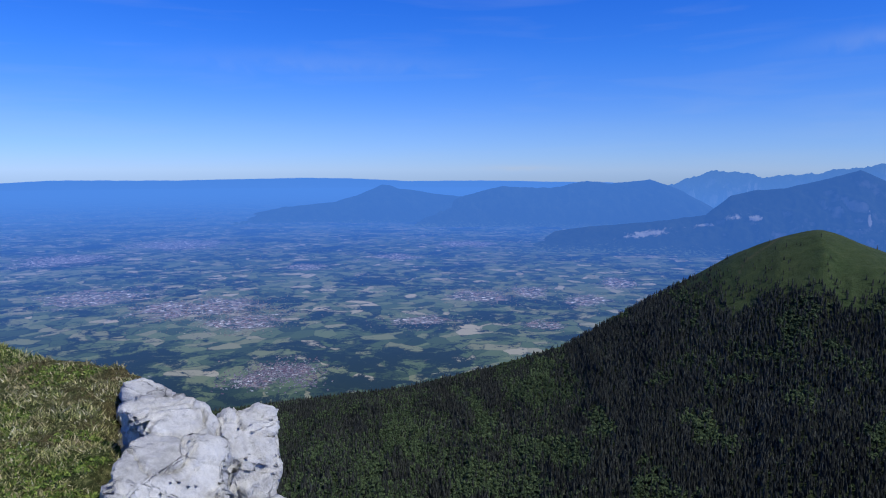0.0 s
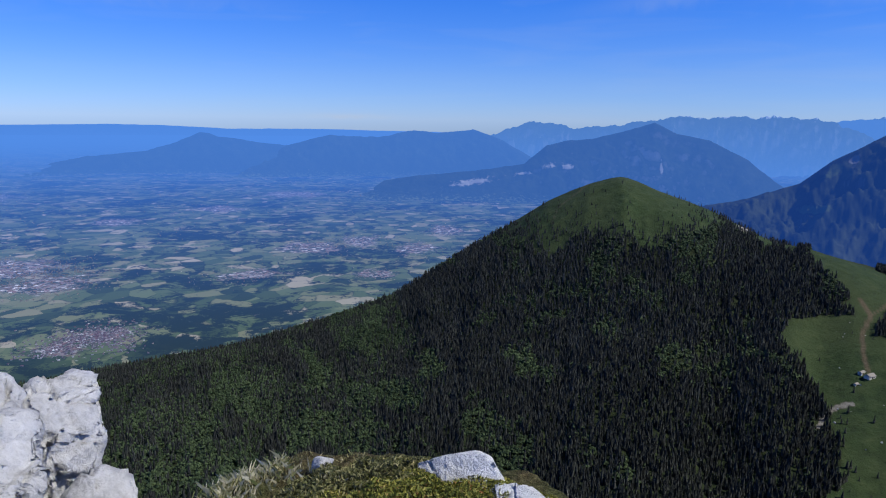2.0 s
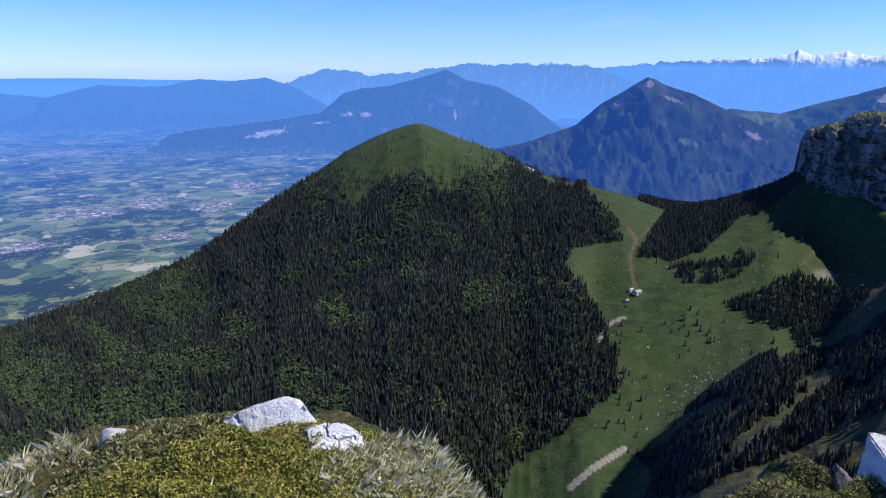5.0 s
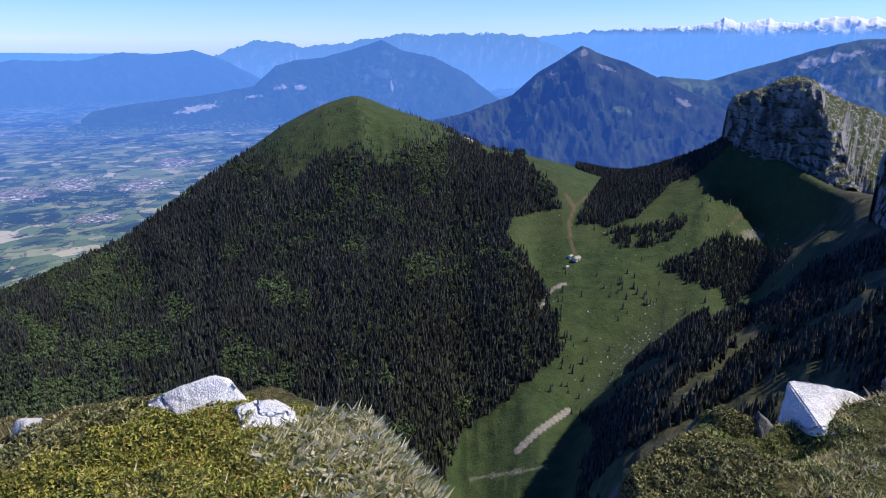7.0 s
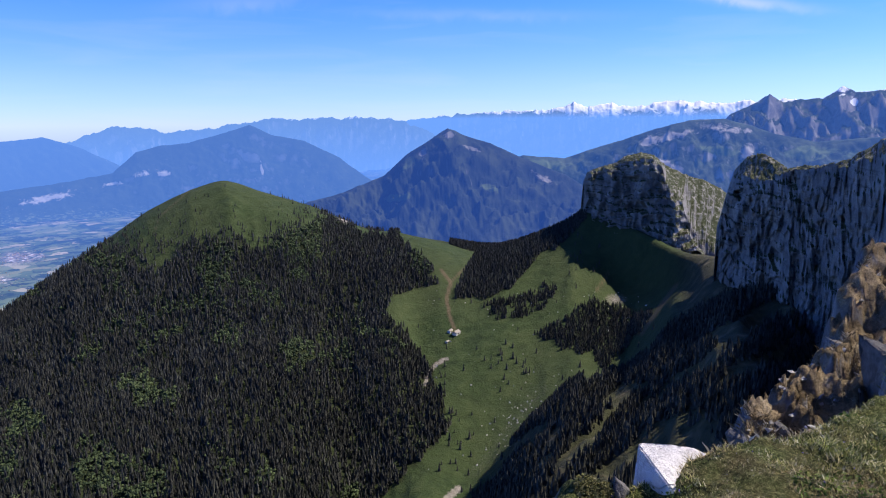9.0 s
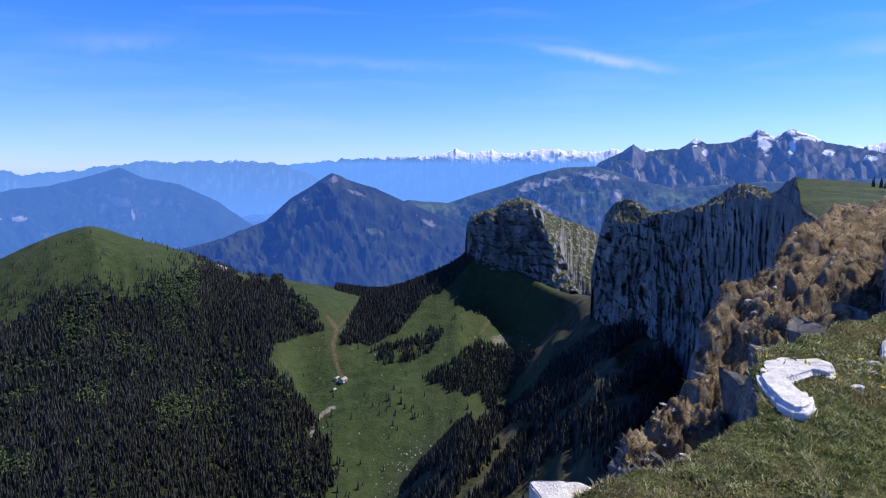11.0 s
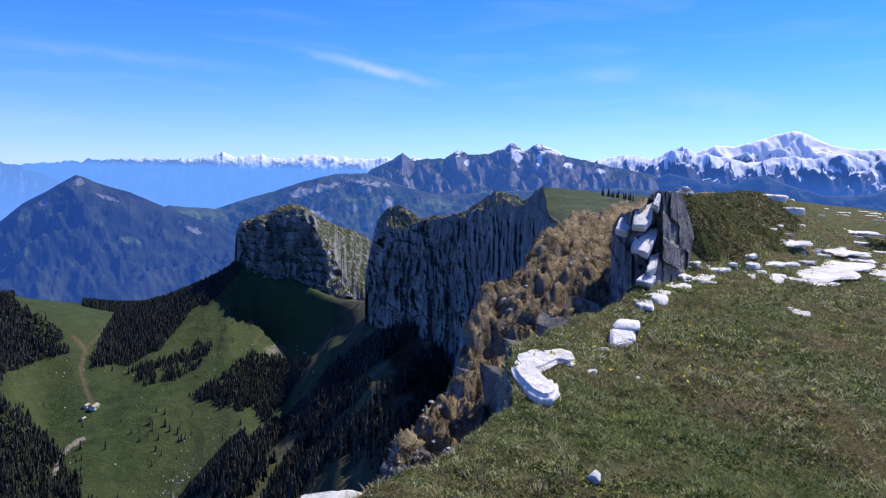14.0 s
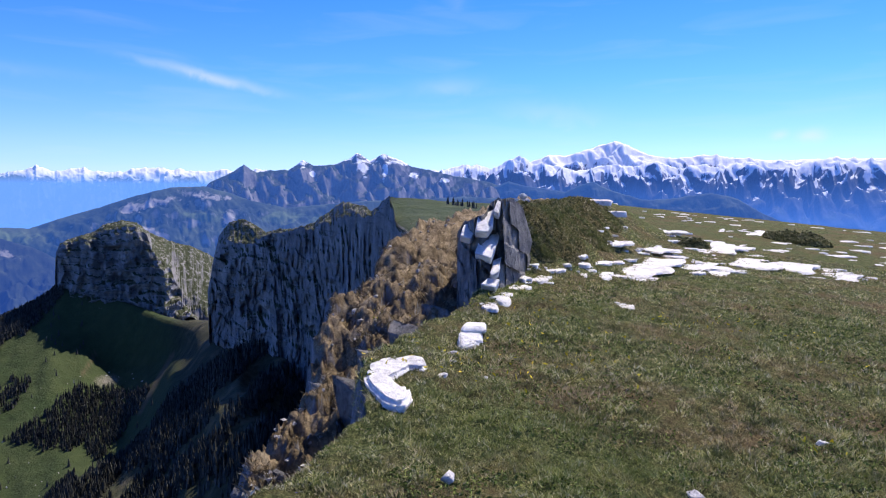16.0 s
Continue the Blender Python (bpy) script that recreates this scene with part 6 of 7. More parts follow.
def sprigs(x, y, z, size, seed):
    """Small leaves turned every way, joined."""
    g = np.random.default_rng(seed)
    n = len(x)
    u = g.normal(0, 1, (n, 3))
    u /= np.linalg.norm(u, axis=1)[:, None]
    w = g.normal(0, 1, (n, 3))
    w -= (w * u).sum(1)[:, None] * u
    w /= np.linalg.norm(w, axis=1)[:, None]
    s = (size * g.uniform(0.6, 1.3, n))[:, None]
    c = np.stack([x, y, z], -1)
    v = np.stack([c - u * s, c + w * s * 0.38, c + u * s, c - w * s * 0.38], 1)
    return v.reshape(-1, 3), np.arange(4 * n).reshape(-1, 4)


def make_blade(name, stops, patch=None, thin=0.0):
    m, nt, b = start_mat(name, 0.7, 0.2)
    g = nt.nodes.new("ShaderNodeNewGeometry")
    col = ramp(nt, g.outputs["Random Per Island"], stops)
    if patch:
        col = mix(nt, span(nt, noise_of(nt, g.outputs["Position"], 1.1, 6, 0.72), 0.47, 0.60, 0, 0.7), col, patch)
        col = mix(nt, span(nt, noise_of(nt, g.outputs["Position"], 5.5, 5, 0.72), 0.49, 0.60, 0, 0.8), col, (0.050, 0.066, 0.022))
        col = mix(nt, span(nt, noise_of(nt, g.outputs["Position"], 0.35, 4, 0.6), 0.5, 0.66, 0, 0.5), col, (0.19, 0.25, 0.065))
    nt.links.new(col, b.inputs["Base Color"])
    if thin:
        tr, mx = nt.nodes.new("ShaderNodeBsdfTranslucent"), nt.nodes.new("ShaderNodeMixShader")
        mx.inputs[0].default_value = thin
        nt.links.new(col, tr.inputs["Color"])
        nt.links.new(b.outputs[0], mx.inputs[1])
        nt.links.new(tr.outputs[0], mx.inputs[2])
        nt.links.new(mx.outputs[0], nt.nodes["Material Output"].inputs["Surface"])
    return m


TURFGRASS = make_blade("turf_grass", [(0.0, (0.030, 0.042, 0.014)), (0.3, (0.20, 0.245, 0.070)), (0.62, (0.50, 0.50, 0.19)), (0.85, (0.74, 0.66, 0.36)), (1.0, (0.92, 0.87, 0.64))], (0.44, 0.33, 0.20), 0.3)
STRAW = make_blade("straw_grass", [(0.0, (0.13, 0.16, 0.05)), (0.3, (0.36, 0.36, 0.16)), (0.6, (0.66, 0.60, 0.38)), (1.0, (0.88, 0.83, 0.64))], None, 0.35)
SHRUB = make_blade("shrub_leaves", [(0.0, (0.06, 0.072, 0.018)), (0.35, (0.20, 0.215, 0.045)), (0.72, (0.40, 0.385, 0.075)), (0.92, (0.52, 0.46, 0.13)), (1.0, (0.36, 0.14, 0.06))], None, 0.3)
JUNIPER = make_blade("juniper_needles", [(0.0, (0.035, 0.040, 0.014)), (0.5, (0.17, 0.175, 0.062)), (1.0, (0.42, 0.38, 0.18))], None, 0.2)
BROWNTUFT = make_blade("brown_tussock", [(0.0, (0.07, 0.054, 0.030)), (0.35, (0.15, 0.12, 0.068)), (0.75, (0.31, 0.26, 0.165)), (1.0, (0.66, 0.59, 0.44))], None, 0.2)
HEATH = make_blade("heath_twigs", [(0.0, (0.05, 0.045, 0.02)), (0.45, (0.22, 0.195, 0.08)), (0.8, (0.38, 0.33, 0.15)), (1.0, (0.56, 0.48, 0.27))], (0.16, 0.19, 0.055), 0.25)
GOLD = make_blade("yellow_petals", [(0.0, (0.75, 0.55, 0.02)), (1.0, (0.85, 0.70, 0.05))])
VIOLET = make_blade("violet_petals", [(0.0, (0.08, 0.06, 0.35)), (1.0, (0.16, 0.12, 0.50))])


# worn patches of bare earth in the turf: place and radius
BARE = [(5.55, -2.85, 0.42), (3.55, -1.30, 0.22), (3.35, -0.12, 0.20), (5.0, 0.0, 0.20), (3.5, -1.6, 0.14), (4.7, -1.8, 0.2), (4.15, -0.75, 0.16)]


def bare_share(x, y):
    """1 on bare earth, 0 on turf."""
    near = np.min([np.hypot(x - p, y - q) / r for p, q, r in BARE], axis=0)
    return smooth(1.1, 0.6, near + 0.5 * fbm(x * 7, y * 7, 471, 3))


def on_top(x, y):
    zz_, rim_, s_ = summit_z(x, y)
    return zz_, rim_, s_


def sow(n, a0, a1, r0, r1, power, seed):
    g = np.random.default_rng(seed)
    a = np.radians(g.uniform(a0, a1, n))
    r = r0 * (r1 / r0) ** (g.random(n) ** power)
    return r * np.sin(a), r * np.cos(a)


xa, ya = sow(560000, 52, 128, 1.5, 19, 1.0, 401)
xb, yb = sow(60000, -15, 52, 1.3, 7, 1.0, 404)
xc, yc = sow(75000, -42, -15, 2.6, 8, 1.0, 407)
x, y = np.concatenate([xa, xb, xc]), np.concatenate([ya, yb, yc])
z_, rim_, s_ = on_top(x, y)
ok = (s_ > np.where(x < -1, -0.3, 0.02)) & (rim_ < 0.4) & ~((np.abs(x - 0.45) < 0.75) & (np.abs(y - 2.15) < 0.5))
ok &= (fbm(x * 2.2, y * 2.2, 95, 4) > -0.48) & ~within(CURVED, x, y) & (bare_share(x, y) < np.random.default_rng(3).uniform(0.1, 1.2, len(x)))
x, y, z_ = x[ok], y[ok], z_[ok]
r = np.hypot(x, y)
v, f = spikes(x, y, z_ - 0.004, np.random.default_rng(1).uniform(0.010, 0.034, len(x)) * np.clip(1 + 1.0 * fbm(x * 4.5, y * 4.5, 92, 3) + 0.9 * vnoise(x * 17, y * 17, 94), 0.25, 2.6) * (0.5 + 0.5 * smooth(2.5, 5.0, r)), 0.0045 + 0.0014 * r, 402)
tagged(new("turf_grass", mesh_of("turf_grass", v, f, TURFGRASS, False)), "short green and brown alpine grass", "grass", kind="stuff")

# straw tufts on the knoll's flank and along the edge
g = np.random.default_rng(9)
tuft = [(g.uniform(0.75, 1.35), g.uniform(1.3, 2.1)) for _ in range(85)] + [(g.uniform(-0.45, 0.2), g.uniform(2.3, 2.75)) for _ in range(7)] + [(g.uniform(-0.1, 1.0), g.uniform(1.5, 2.0)) for _ in range(14)]
tuft += [(g.uniform(-3.6, -2.0), g.uniform(2.6, 4.8)) for _ in range(4)]
tx = np.concatenate([np.full(260, p[0]) + g.normal(0, 0.05, 260) for p in tuft])
ty = np.concatenate([np.full(260, p[1]) + g.normal(0, 0.05, 260) for p in tuft])
tz, _, ts = on_top(tx, ty)
ok = ts > -0.16
v, f = blades(tx[ok], ty[ok], tz[ok] - 0.01, g.uniform(0.02, 0.07, ok.sum()) * g.uniform(0.6, 1.1, ok.sum()), np.full(ok.sum(), 0.0020), 0.9, 403)
tagged(new("straw_tufts", mesh_of("straw_tufts", v, f, STRAW, False)), "dry pale straw grass in tufts", "grass", kind="stuff")

# brown tussocks of the rim
x, y = sow(230000, 66, 97, 3.0, 26, 1.0, 405)
z_, rim_, s_ = on_top(x, y)
slope = np.hypot(summit_z(x + 0.03, y)[0] - z_, summit_z(x, y + 0.03)[0] - z_) / 0.03
ok = (rim_ > 0.4) & (s_ > -0.1) & (fbm(x * 2.2, y * 2.2, 97, 3) > -0.02) & (slope < 0.9)
x, y, z_ = x[ok], y[ok], z_[ok]
r = np.hypot(x, y)
v, f = spikes(x, y, z_ - 0.006, g.uniform(0.012, 0.036, len(x)) * (1 + 0.5 * fbm(x * 2.2, y * 2.2, 97, 3)), 0.003 + 0.0008 * r, 406)
tagged(new("brown_tussocks", mesh_of("brown_tussocks", v, f, BROWNTUFT, False)), "withered brown grass tussocks on the rim", "grass", kind="stuff")


# hairy straw tussocks in clumps
cx, cy = sow(2600, 66, 96, 3.1, 15, 1.0, 451)
cz_, crim, cs = on_top(cx, cy)
keep_ = (crim > 0.35) & (cs > -0.3) & (fbm(cx * 1.6, cy * 1.6, 98, 3) > -0.02)
cx, cy = cx[keep_], cy[keep_]
gt = np.random.default_rng(452)
each = 45
wide_c = np.repeat(gt.uniform(0.03, 0.07, len(cx)), each)
tx, ty = np.repeat(cx, each) + gt.normal(0, 1, len(cx) * each) * wide_c, np.repeat(cy, each) + gt.normal(0, 1, len(cx) * each) * wide_c
tz = on_top(tx, ty)[0]
v, f = blades(tx, ty, tz - 0.01, gt.uniform(0.015, 0.055, len(tx)), 0.0014 + 0.0005 * np.hypot(tx, ty), 1.2, 453)
tagged(new("straw_tussocks", mesh_of("straw_tussocks", v, f, BROWNTUFT, False)), "drooping straw-coloured grass tussocks on the rim", "grass", kind="stuff")
# broken stones among them
qx, qy = sow(1700, 66, 97, 3.1, 20, 1.0, 455)
qz, qrim, qs = on_top(qx, qy)
keep_ = (qrim > 0.3) & (qs > -0.5) & (fbm(qx * 1.5, qy * 1.5, 456, 3) > -0.15)
qx, qy, qz = qx[keep_], qy[keep_], qz[keep_]
size_ = gt.uniform(0.008, 0.032, len(qx)) * (0.7 + 0.12 * np.hypot(qx, qy))
corner = OCT_V[None] * gt.uniform(0.5, 1.3, (len(qx), 6, 1)) + gt.normal(0, 0.25, (len(qx), 6, 3))
v = np.stack([qx, qy, qz + 0.2 * size_], -1)[:, None] + corner * (size_[:, None] * np.array([1.0, 0.8, 0.7])[None])[:, None]
f = (np.arange(len(qx))[:, None, None] * 6 + OCT_F[None]).reshape(-1, 3)
tagged(new("rim_rubble", mesh_of("rim_rubble", v.reshape(-1, 3), f, MIDSTONE, False)), "grey limestone rubble strewn over the rim", "rubble", kind="stuff")


def shrub(name, label, centre, size, n, leaf, material, seed, stems=40):
    """A low shrub: short woody stems and a crown of small leaves over an uneven mound."""
    g = np.random.default_rng(seed)
    t, q = g.uniform(0, 2 * np.pi, n), np.sqrt(g.random(n))
    px, py = q * np.cos(t), q * np.sin(t)
    x, y = centre[0] + px * size[0], centre[1] + py * size[1]
    zg = summit_z(x, y)[0]
    dome = np.sqrt(np.clip(1 - q ** 2, 0, 1)) * (0.60 + 0.85 * fbm(x * 3.2 / max(size[0], 0.5), y * 3.2 / max(size[0], 0.5), seed, 4) + 0.25 * vnoise(x * 14, y * 14, seed))
    zt = np.maximum(zg, centre[2] - 1.0) + size[2] * np.clip(dome, 0.05, 1.5) * (1 - 0.55 * g.random(n) ** 2.5)
    thing = tagged(new(name), label, "shrub", "low shrubs")
    thing.location = centre
    v, f = sprigs(x - centre[0], y - centre[1], zt - centre[2], np.full(n, leaf), seed + 1)
    ob = tagged(new("leaves", mesh_of("leaves", v, f, material, False)), kind="stuff")
    ob.parent = thing
    k = g.integers(0, n, stems)
    v, f = blades((x - centre[0])[k] * 0.9, (y - centre[1])[k] * 0.9, zg[k] - centre[2] - 0.02, np.maximum(zt[k] - zg[k], 0.03) * 1.05, np.full(stems, leaf * 0.7), 0.5, seed + 2)
    ob = tagged(new("stems", mesh_of("stems", v, f, BROWNTUFT, False)), kind="stuff")
    ob.parent = thing
    return thing


shrub("low_shrub", "yellow-green low shrub with russet leaves", (0.36, 2.0, 0.12), (0.76, 0.52, 0.10), 56000, 0.0085, SHRUB, 411, 260)
shrub("low_shrub", "yellow-green low shrub before a white stone", (0.46, 2.27, 0.10), (0.27, 0.12, 0.11), 7000, 0.010, SHRUB, 412, 60)
shrub("low_shrub", "dark green low shrub at the edge", (0.30, 2.42, 0.12), (0.40, 0.24, 0.10), 8000, 0.010, JUNIPER, 413, 120)
shrub("low_shrub", "olive creeping shrub beside a white stone", (2.16, 1.20, 0.0), (0.34, 0.26, 0.075), 13000, 0.011, JUNIPER, 415, 140)
shrub("low_shrub", "mossy creeping shrub on a low stone", (2.70, 1.36, -0.1), (0.13, 0.10, 0.07), 2200, 0.010, JUNIPER, 417, 30)
shrub("juniper_mound", "broad brown-green creeping juniper on the outcrop", (12.3, -2.15, 0.6), (1.5, 0.62, 0.13), 16000, 0.035, HEATH, 421, 200)
shrub("juniper_mound", "brown-green creeping juniper hanging over the rock edge", (11.2, -1.66, 0.6), (0.85, 0.42, 0.15), 9000, 0.032, HEATH, 431, 120)
shrub("juniper_mound", "low brown heath over the knoll", (14.2, -2.9, 0.7), (1.6, 0.85, 0.10), 13000, 0.04, HEATH, 429, 160)
shrub("juniper_mound", "dark creeping juniper on the plateau", (22.5, -12.2, 0.0), (1.5, 0.9, 0.4), 7000, 0.06, JUNIPER, 423, 60)
shrub("juniper_mound", "small dark creeping juniper between slabs", (17, -6.6, 0.1), (0.5, 0.4, 0.3), 2500, 0.045, JUNIPER, 425, 30)
shrub("juniper_mound", "creeping juniper over the top of the outcrop", (16.6, -3.6, 1.0), (1.9, 0.9, 0.09), 9000, 0.045, HEATH, 427, 120)
# broad-leaved herbs in the turf
HERB = make_blade("herb_leaves", [(0.0, (0.035, 0.065, 0.012)), (0.5, (0.12, 0.18, 0.03)), (1.0, (0.26, 0.32, 0.07))])
x, y = sow(60000, 60, 128, 1.9, 12, 1.0, 441)
xh, yh = sow(50000, -42, -14, 2.4, 7, 1.0, 444)
x, y = np.concatenate([x, xh]), np.concatenate([y, yh])
z_, rim_, s_ = on_top(x, y)
ok = (s_ > np.where(x < -1, -0.3, 0.03)) & (rim_ < 0.3) & (fbm(x * 2.6, y * 2.6, 443, 4) > np.where(x < -1, -0.15, 0.10))
v, f = sprigs(x[ok], y[ok], z_[ok] + 0.012, 0.007 + 0.0016 * np.hypot(x, y)[ok], 442)
tagged(new("turf_herbs", mesh_of("turf_herbs", v, f, HERB, False)), "low green herbs matted in the turf", "plants", kind="stuff")
# flowers
x, y = sow(950, 84, 124, 2.6, 9, 1.0, 431)
ok = fbm(x * 0.9, y * 0.9, 99, 3) > 0.12
z_ = on_top(x, y)[0]
v, f = sprigs(x[ok], y[ok], z_[ok] + 0.035, np.full(ok.sum(), 0.022), 432)
tagged(new("yellow_flowers", mesh_of("yellow_flowers", v, f, GOLD, False)), "tiny yellow alpine flowers in the turf", "flowers", kind="stuff")
x, y = sow(50, 58, 84, 2.3, 3.6, 1.0, 433)
z_, _, s_ = on_top(x, y)
ok = s_ > 0.05
v, f = sprigs(x[ok], y[ok], z_[ok] + 0.03, np.full(ok.sum(), 0.008), 434)
tagged(new("violet_flowers", mesh_of("violet_flowers", v, f, VIOLET, False)), "tiny violet alpine flowers in the turf", "flowers", kind="stuff")

# ---- lone spruces on the pastures ----
BARK = start_mat("spruce_bark", 0.9)[0]
BARK.node_tree.nodes["Principled BSDF"].inputs["Base Color"].default_value = (0.06, 0.04, 0.028, 1)


def lone_spruce(seed):
    tree = new("spruce_tree")
    v, f = conifers(np.zeros(1), np.zeros(1), np.zeros(1), np.ones(1), 6, 9, seed)
    ob = new("crown", mesh_of("crown", v, f, CONIFER, False))
    ob.parent = tree
    bm = bmesh.new()
    bmesh.ops.create_cone(bm, cap_ends=True, segments=7, radius1=0.022, radius2=0.006, depth=0.7, matrix=Matrix.Translation((0, 0, 0.33)))
    part("trunk", bm, BARK, tree)
    return tagged(tree, "lone dark green spruce standing on the pasture", "tree", "lone spruces")


protos = [lone_spruce(900 + k) for k in range(4)]
g = np.random.default_rng(33)
spots = []
groves = [(48.6, 760, 0.9, 60, 26), (47.9, 850, 0.5, 40, 12), (53.6, 930, 1.0, 40, 16), (55.5, 930, 0.8, 30, 10), (62.5, 900, 1.2, 30, 10), (59.6, 1235, 0.25, 35, 14), (61.2, 1240, 0.3, 30, 9), (58.2, 1090, 0.9, 30, 7)]
for ga0, gd0, sa, sd, n in groves:
    for _ in range(n):
        a_, d_ = float(g.normal(ga0, sa)), float(g.normal(gd0, sd))
        spots.append((a_, d_, float(land_z(np.array([a_]), np.array([d_]))[0])))
while len(spots) < 280:
    cap = len(spots) > 135
    a_, d_ = (g.uniform(18.5, 44), g.uniform(1150, 1490)) if cap else (g.uniform(44, 62), g.uniform(660, 1130))
    z_ = float(land_z(np.array([a_]), np.array([d_]))[0])
    e_ = float(el_of(d_, z_))
    w = woods_at(np.array([a_]), np.array([d_]), np.array([z_]))
    if w[0][0] or w[1][0]:
        continue
    tl = np.interp(a_, [q[0] for q in TREE_LINE], [q[1] for q in TREE_LINE])
    if cap and g.random() > math.exp(-max(e_ - tl, 0) / (1.6 if a_ < 26 else 0.6)) + 0.03:
        continue
    spots.append((float(a_), float(d_), z_))
for k, (a_, d_, z_) in enumerate(spots):
    h_ = float(g.uniform(4, 12)) if a_ > 44 else float(g.uniform(5, 10))
    m = Matrix.Translation((d_ * math.sin(radians(a_)), d_ * math.cos(radians(a_)), z_ - 0.2)) @ pose(0, 0, 0, 0, 0, float(g.uniform(0, 360)))
    if k < 4:
        t = protos[k]
        t.matrix_basis = m @ Matrix.Diagonal((h_, h_, h_, 1))
    else:
        t = copy_thing(protos[k % 4], m)
        t.scale = (h_, h_, h_)

# pale boulders strewn over the pasture
gb = np.random.default_rng(461)
ba = np.concatenate([gb.uniform(46, 60, 90), gb.normal(62.8, 1.0, 70), gb.normal(54.8, 1.3, 90)])
bd = np.concatenate([gb.uniform(680, 1130, 90), gb.normal(1090, 30, 70), gb.normal(800, 50, 90)])
bx, by, bzz = bd * np.sin(np.radians(ba)), bd * np.cos(np.radians(ba)), land_z(ba, bd)
bs = gb.uniform(0.4, 1.5, len(ba))
corner = OCT_V[None] * gb.uniform(0.6, 1.3, (len(ba), 6, 1)) + gb.normal(0, 0.2, (len(ba), 6, 3))
v = np.stack([bx, by, bzz + 0.2 * bs], -1)[:, None] + corner * bs[:, None, None]
tagged(new("pasture_boulders", mesh_of("pasture_boulders", v.reshape(-1, 3), (np.arange(len(ba))[:, None, None] * 6 + OCT_F[None]).reshape(-1, 3), STONE, False)), "pale limestone boulders strewn over the pasture", "boulders", kind="stuff")

# woods on the far plateau
a_ = np.concatenate([g.uniform(90.6, 93.2, 26), g.uniform(106, 132, 900)])
d_ = np.concatenate([g.uniform(300, 330, 26), g.uniform(300, 415, 900)])
e_ = np.interp(a_, [84.6, 85.7, 88, 91, 94, 100, 106, 116, 124, 140], [-1.9, -0.72, -0.78, -1.15, -1.6, -1.9, -2.4, -3.4, -3.85, -4.5])
z_ = 1.6 + d_ * np.tan(np.radians(e_)) - 1.0
v, f = conifers(d_ * np.sin(np.radians(a_)), d_ * np.cos(np.radians(a_)), z_, g.uniform(2.2, 4.2, len(a_)), 4, 7, 77)
tagged(new("plateau_spruces", mesh_of("plateau_spruces", v, f, CONIFER, False)), "dark spruces on the far plateau", "forest", kind="stuff")

# ---- chalet on the pasture ----
PLASTER, ROOFING, TIMBER = start_mat("white_plaster", 0.9), start_mat("weathered_roof", 0.8), start_mat("dark_timber", 0.8)
for (m, nt, b), c0, c1 in ((PLASTER, (0.62, 0.60, 0.56), (0.78, 0.77, 0.74)), (ROOFING, (0.26, 0.235, 0.20), (0.40, 0.37, 0.32)), (TIMBER, (0.05, 0.035, 0.025), (0.10, 0.07, 0.05))):
    nt.links.new(ramp(nt, noise_of(nt, position(nt), 1.2, 5, 0.7), [(0.35, c0), (0.65, c1)]), b.inputs["Base Color"])


def box(bm, lo, hi):
    bmesh.ops.create_cube(bm, size=1.0, matrix=Matrix.Translation([(p + q) / 2 for p, q in zip(lo, hi)]) @ Matrix.Diagonal([q - p for p, q in zip(lo, hi)] + [1]))


def chalet(name, label, az, d, long, wide, tall, turn):
    z_ = float(land_z(np.array([az]), np.array([d]))[0])
    house = tagged(new(name), label, "house", "pasture chalets")
    house.matrix_world = pose(d * math.sin(radians(az)), d * math.cos(radians(az)), z_ - 0.3, 0, 0, turn)
    bm = bmesh.new()
    box(bm, (-long / 2, -wide / 2, -1), (long / 2, wide / 2, tall))
    part("wall", bm, PLASTER[0], house)
    bm = bmesh.new()
    o, r_ = 0.8, tall + 0.32 * wide
    ends = []
    for x in (-long / 2 - o, long / 2 + o):
        ends.append([bm.verts.new(q) for q in ((x, -wide / 2 - o, tall - 0.35), (x, 0, r_), (x, wide / 2 + o, tall - 0.35), (x, wide / 2 + o, tall - 0.1), (x, 0, r_ + 0.3), (x, -wide / 2 - o, tall - 0.1))])
    for k in range(6):
        bm.faces.new((ends[0][k], ends[0][(k + 1) % 6], ends[1][(k + 1) % 6], ends[1][k]))
    bm.faces.new(ends[0][::-1]), bm.faces.new(ends[1])
    bmesh.ops.recalc_face_normals(bm, faces=bm.faces)
    part("roof", bm, ROOFING[0], house)
    bm = bmesh.new()
    box(bm, (-1.6, -wide / 2 - 0.08, 0), (1.6, -wide / 2 + 0.1, 2.4))
    part("door", bm, TIMBER[0], house)
    for x in (-long * 0.32, long * 0.32):
        bm = bmesh.new()
        box(bm, (x - 0.5, -wide / 2 - 0.06, 1.1), (x + 0.5, -wide / 2 + 0.1, 2.2))
        part("window", bm, TIMBER[0], house)
    return house


chalet("chalet", "white-walled alpine chalet with a grey roof", 49.05, 1005, 12, 8, 3.6, 8)
chalet("chalet", "low white stone barn beside the chalet", 48.5, 1012, 9, 5, 2.8, 15)
chalet("chalet", "small white shed by the track", 48.25, 985, 5, 4, 2.2, 2)

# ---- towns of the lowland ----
# walls and roofs carry a blue glow that paints haze over the houses
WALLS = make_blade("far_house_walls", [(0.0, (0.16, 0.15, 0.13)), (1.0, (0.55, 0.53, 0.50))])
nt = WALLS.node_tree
add_painted_haze(WALLS, nt, nt.nodes["Principled BSDF"], 0.22, (0.05, 0.16, 0.55))
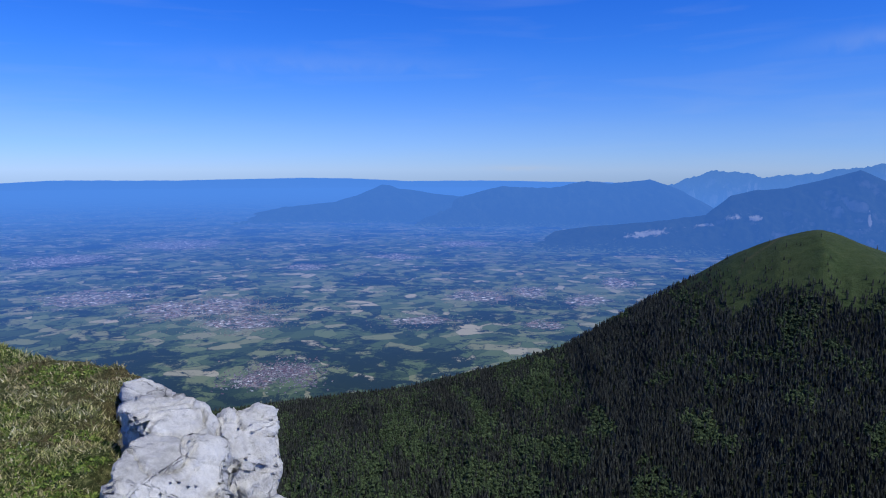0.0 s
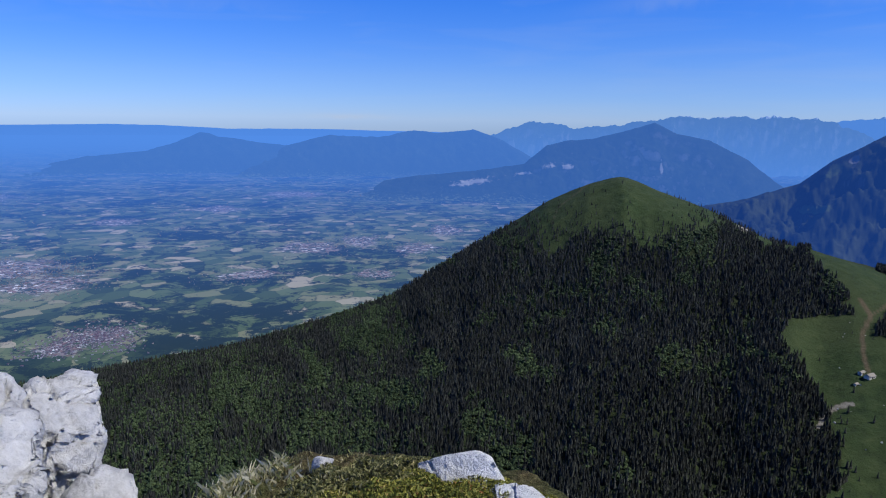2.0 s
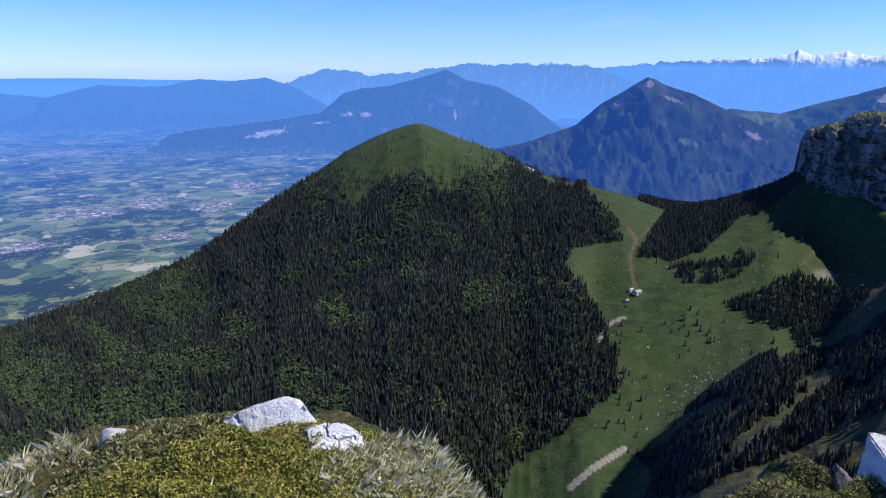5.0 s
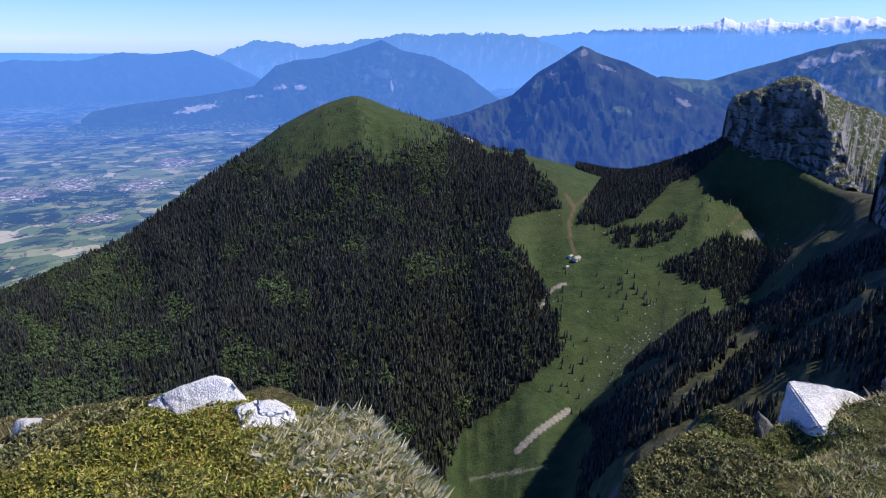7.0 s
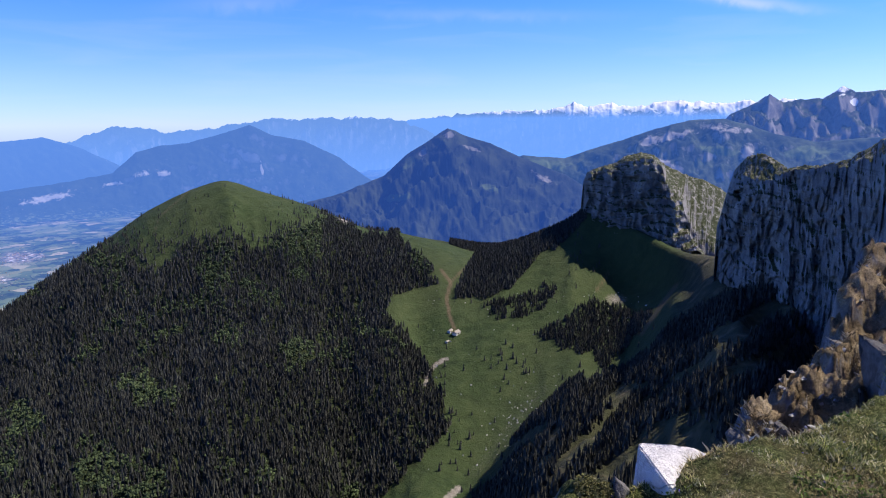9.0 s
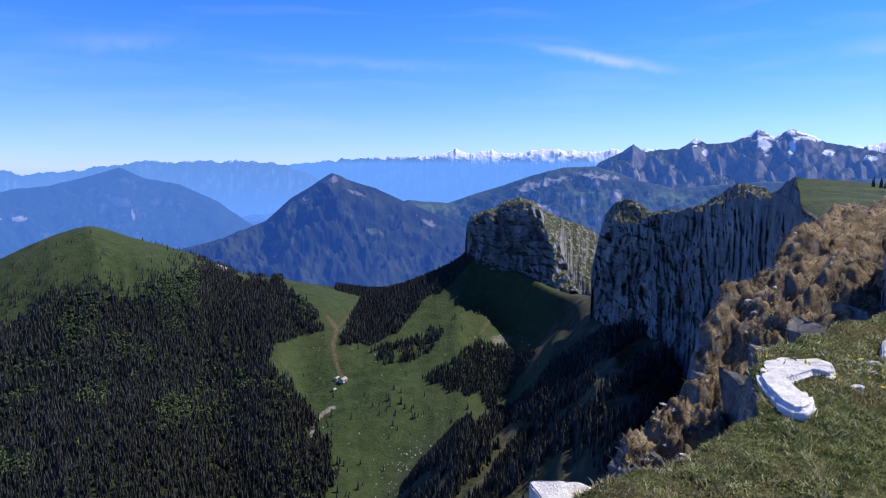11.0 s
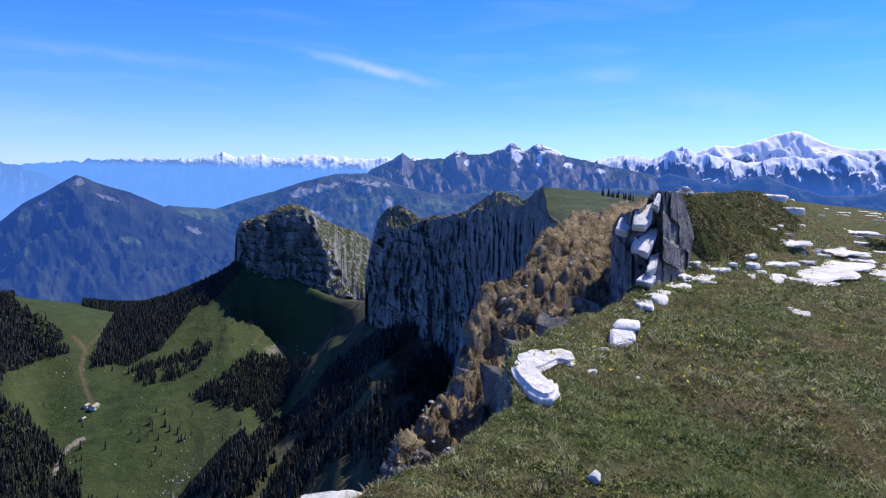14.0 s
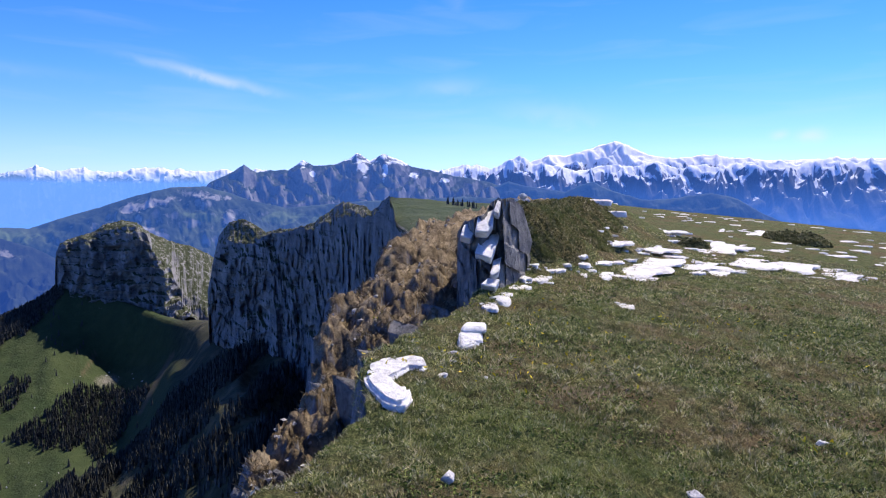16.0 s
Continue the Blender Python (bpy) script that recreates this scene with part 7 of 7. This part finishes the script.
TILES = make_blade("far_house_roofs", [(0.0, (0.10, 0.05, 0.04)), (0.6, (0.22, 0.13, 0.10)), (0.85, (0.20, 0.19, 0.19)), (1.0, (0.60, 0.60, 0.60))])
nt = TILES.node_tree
add_painted_haze(TILES, nt, nt.nodes["Principled BSDF"], 0.22, (0.05, 0.16, 0.55))
g = np.random.default_rng(44)


def town(name, label, groups, seed, size):
    """Small gabled houses over the lowland, joined; groups of (bearing, elevation, spread, spread, count)."""
    gg = np.random.default_rng(seed)
    A = np.concatenate([gg.normal(a, sa, n) for a, e, sa, se, n in groups])
    E = np.concatenate([np.clip(gg.normal(e, se, n), -18.6, -3) for a, e, sa, se, n in groups])
    D, Zp = low_place(A, E)
    td = LOW / np.tan(np.radians((-E - 0.9) * 0.96))
    Zp = Zp + 10 * fbm(td * np.sin(np.radians(A)) / 2500, td * np.cos(np.radians(A)) / 2500, 41, 4) * smooth(-0.8, -5, E)
    k = D / td * gg.uniform(0.7, 1.6, len(A)) * size
    L, W, T = 15 * k, 9 * k * gg.uniform(0.8, 1.4, len(A)), 6.5 * k
    t = gg.uniform(0, np.pi, len(A))
    X, Y = D * np.sin(np.radians(A)), D * np.cos(np.radians(A))
    shape = np.array([(-.5, -.5, -.6), (.5, -.5, -.6), (.5, .5, -.6), (-.5, .5, -.6), (-.5, -.5, 1), (.5, -.5, 1), (.5, .5, 1), (-.5, .5, 1)])
    roof = np.array([(-.55, -.6, .95), (.55, -.6, .95), (.55, .6, .95), (-.55, .6, .95), (-.5, 0, 1.5), (.5, 0, 1.5)])

    def placed(q):
        lx, ly = q[None, :, 0] * L[:, None], q[None, :, 1] * W[:, None]
        return np.stack([X[:, None] + lx * np.cos(t)[:, None] - ly * np.sin(t)[:, None], Y[:, None] + lx * np.sin(t)[:, None] + ly * np.cos(t)[:, None], Zp[:, None] + q[None, :, 2] * T[:, None]], -1).reshape(-1, 3)
    n = len(A)
    fw = (np.arange(n)[:, None, None] * 8 + np.array([(0, 1, 5, 4), (1, 2, 6, 5), (2, 3, 7, 6), (3, 0, 4, 7)])[None]).reshape(-1, 4)
    fr = (np.arange(n)[:, None, None] * 6 + np.array([(0, 1, 5), (0, 5, 4), (2, 3, 4), (2, 4, 5), (0, 4, 3), (1, 2, 5)])[None]).reshape(-1, 3)
    ob = tagged(new(name), label, "town", "lowland towns", "stuff")
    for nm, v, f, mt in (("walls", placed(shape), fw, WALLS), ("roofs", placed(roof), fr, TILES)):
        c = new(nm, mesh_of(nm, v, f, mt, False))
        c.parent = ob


town("village", "hillside village of small houses with tiled roofs", [(-13.6, -16.7, 1.7, 0.42, 620), (-16.6, -17.3, 1.4, 0.4, 300), (-12.2, -17.6, 0.9, 0.45, 160)], 7, 0.62)
town("town", "lowland town of pale houses and red roofs", [(-19, -11.2, 2.6, 0.5, 900), (-17, -12.6, 2.4, 0.6, 700), (-22.5, -11.2, 2.2, 0.6, 500), (-28, -9.7, 2.5, 0.5, 300), (-15, -11.8, 1.5, 0.4, 250)], 9, 0.45)
town("town", "scattered pale villages on the plain", [(3.5, -10.9, 2.2, 0.5, 420), (7.5, -10.4, 1.4, 0.4, 200), (-2, -13.0, 2.5, 0.4, 260), (9, -13.2, 1.2, 0.3, 160), (-6, -8.5, 9, 1.6, 420), (12.5, -11, 1.4, 0.5, 220), (15, -9.4, 1.2, 0.3, 180), (-22, -7, 9, 1.6, 420), (2, -6.6, 9, 0.8, 320)], 11, 0.42)
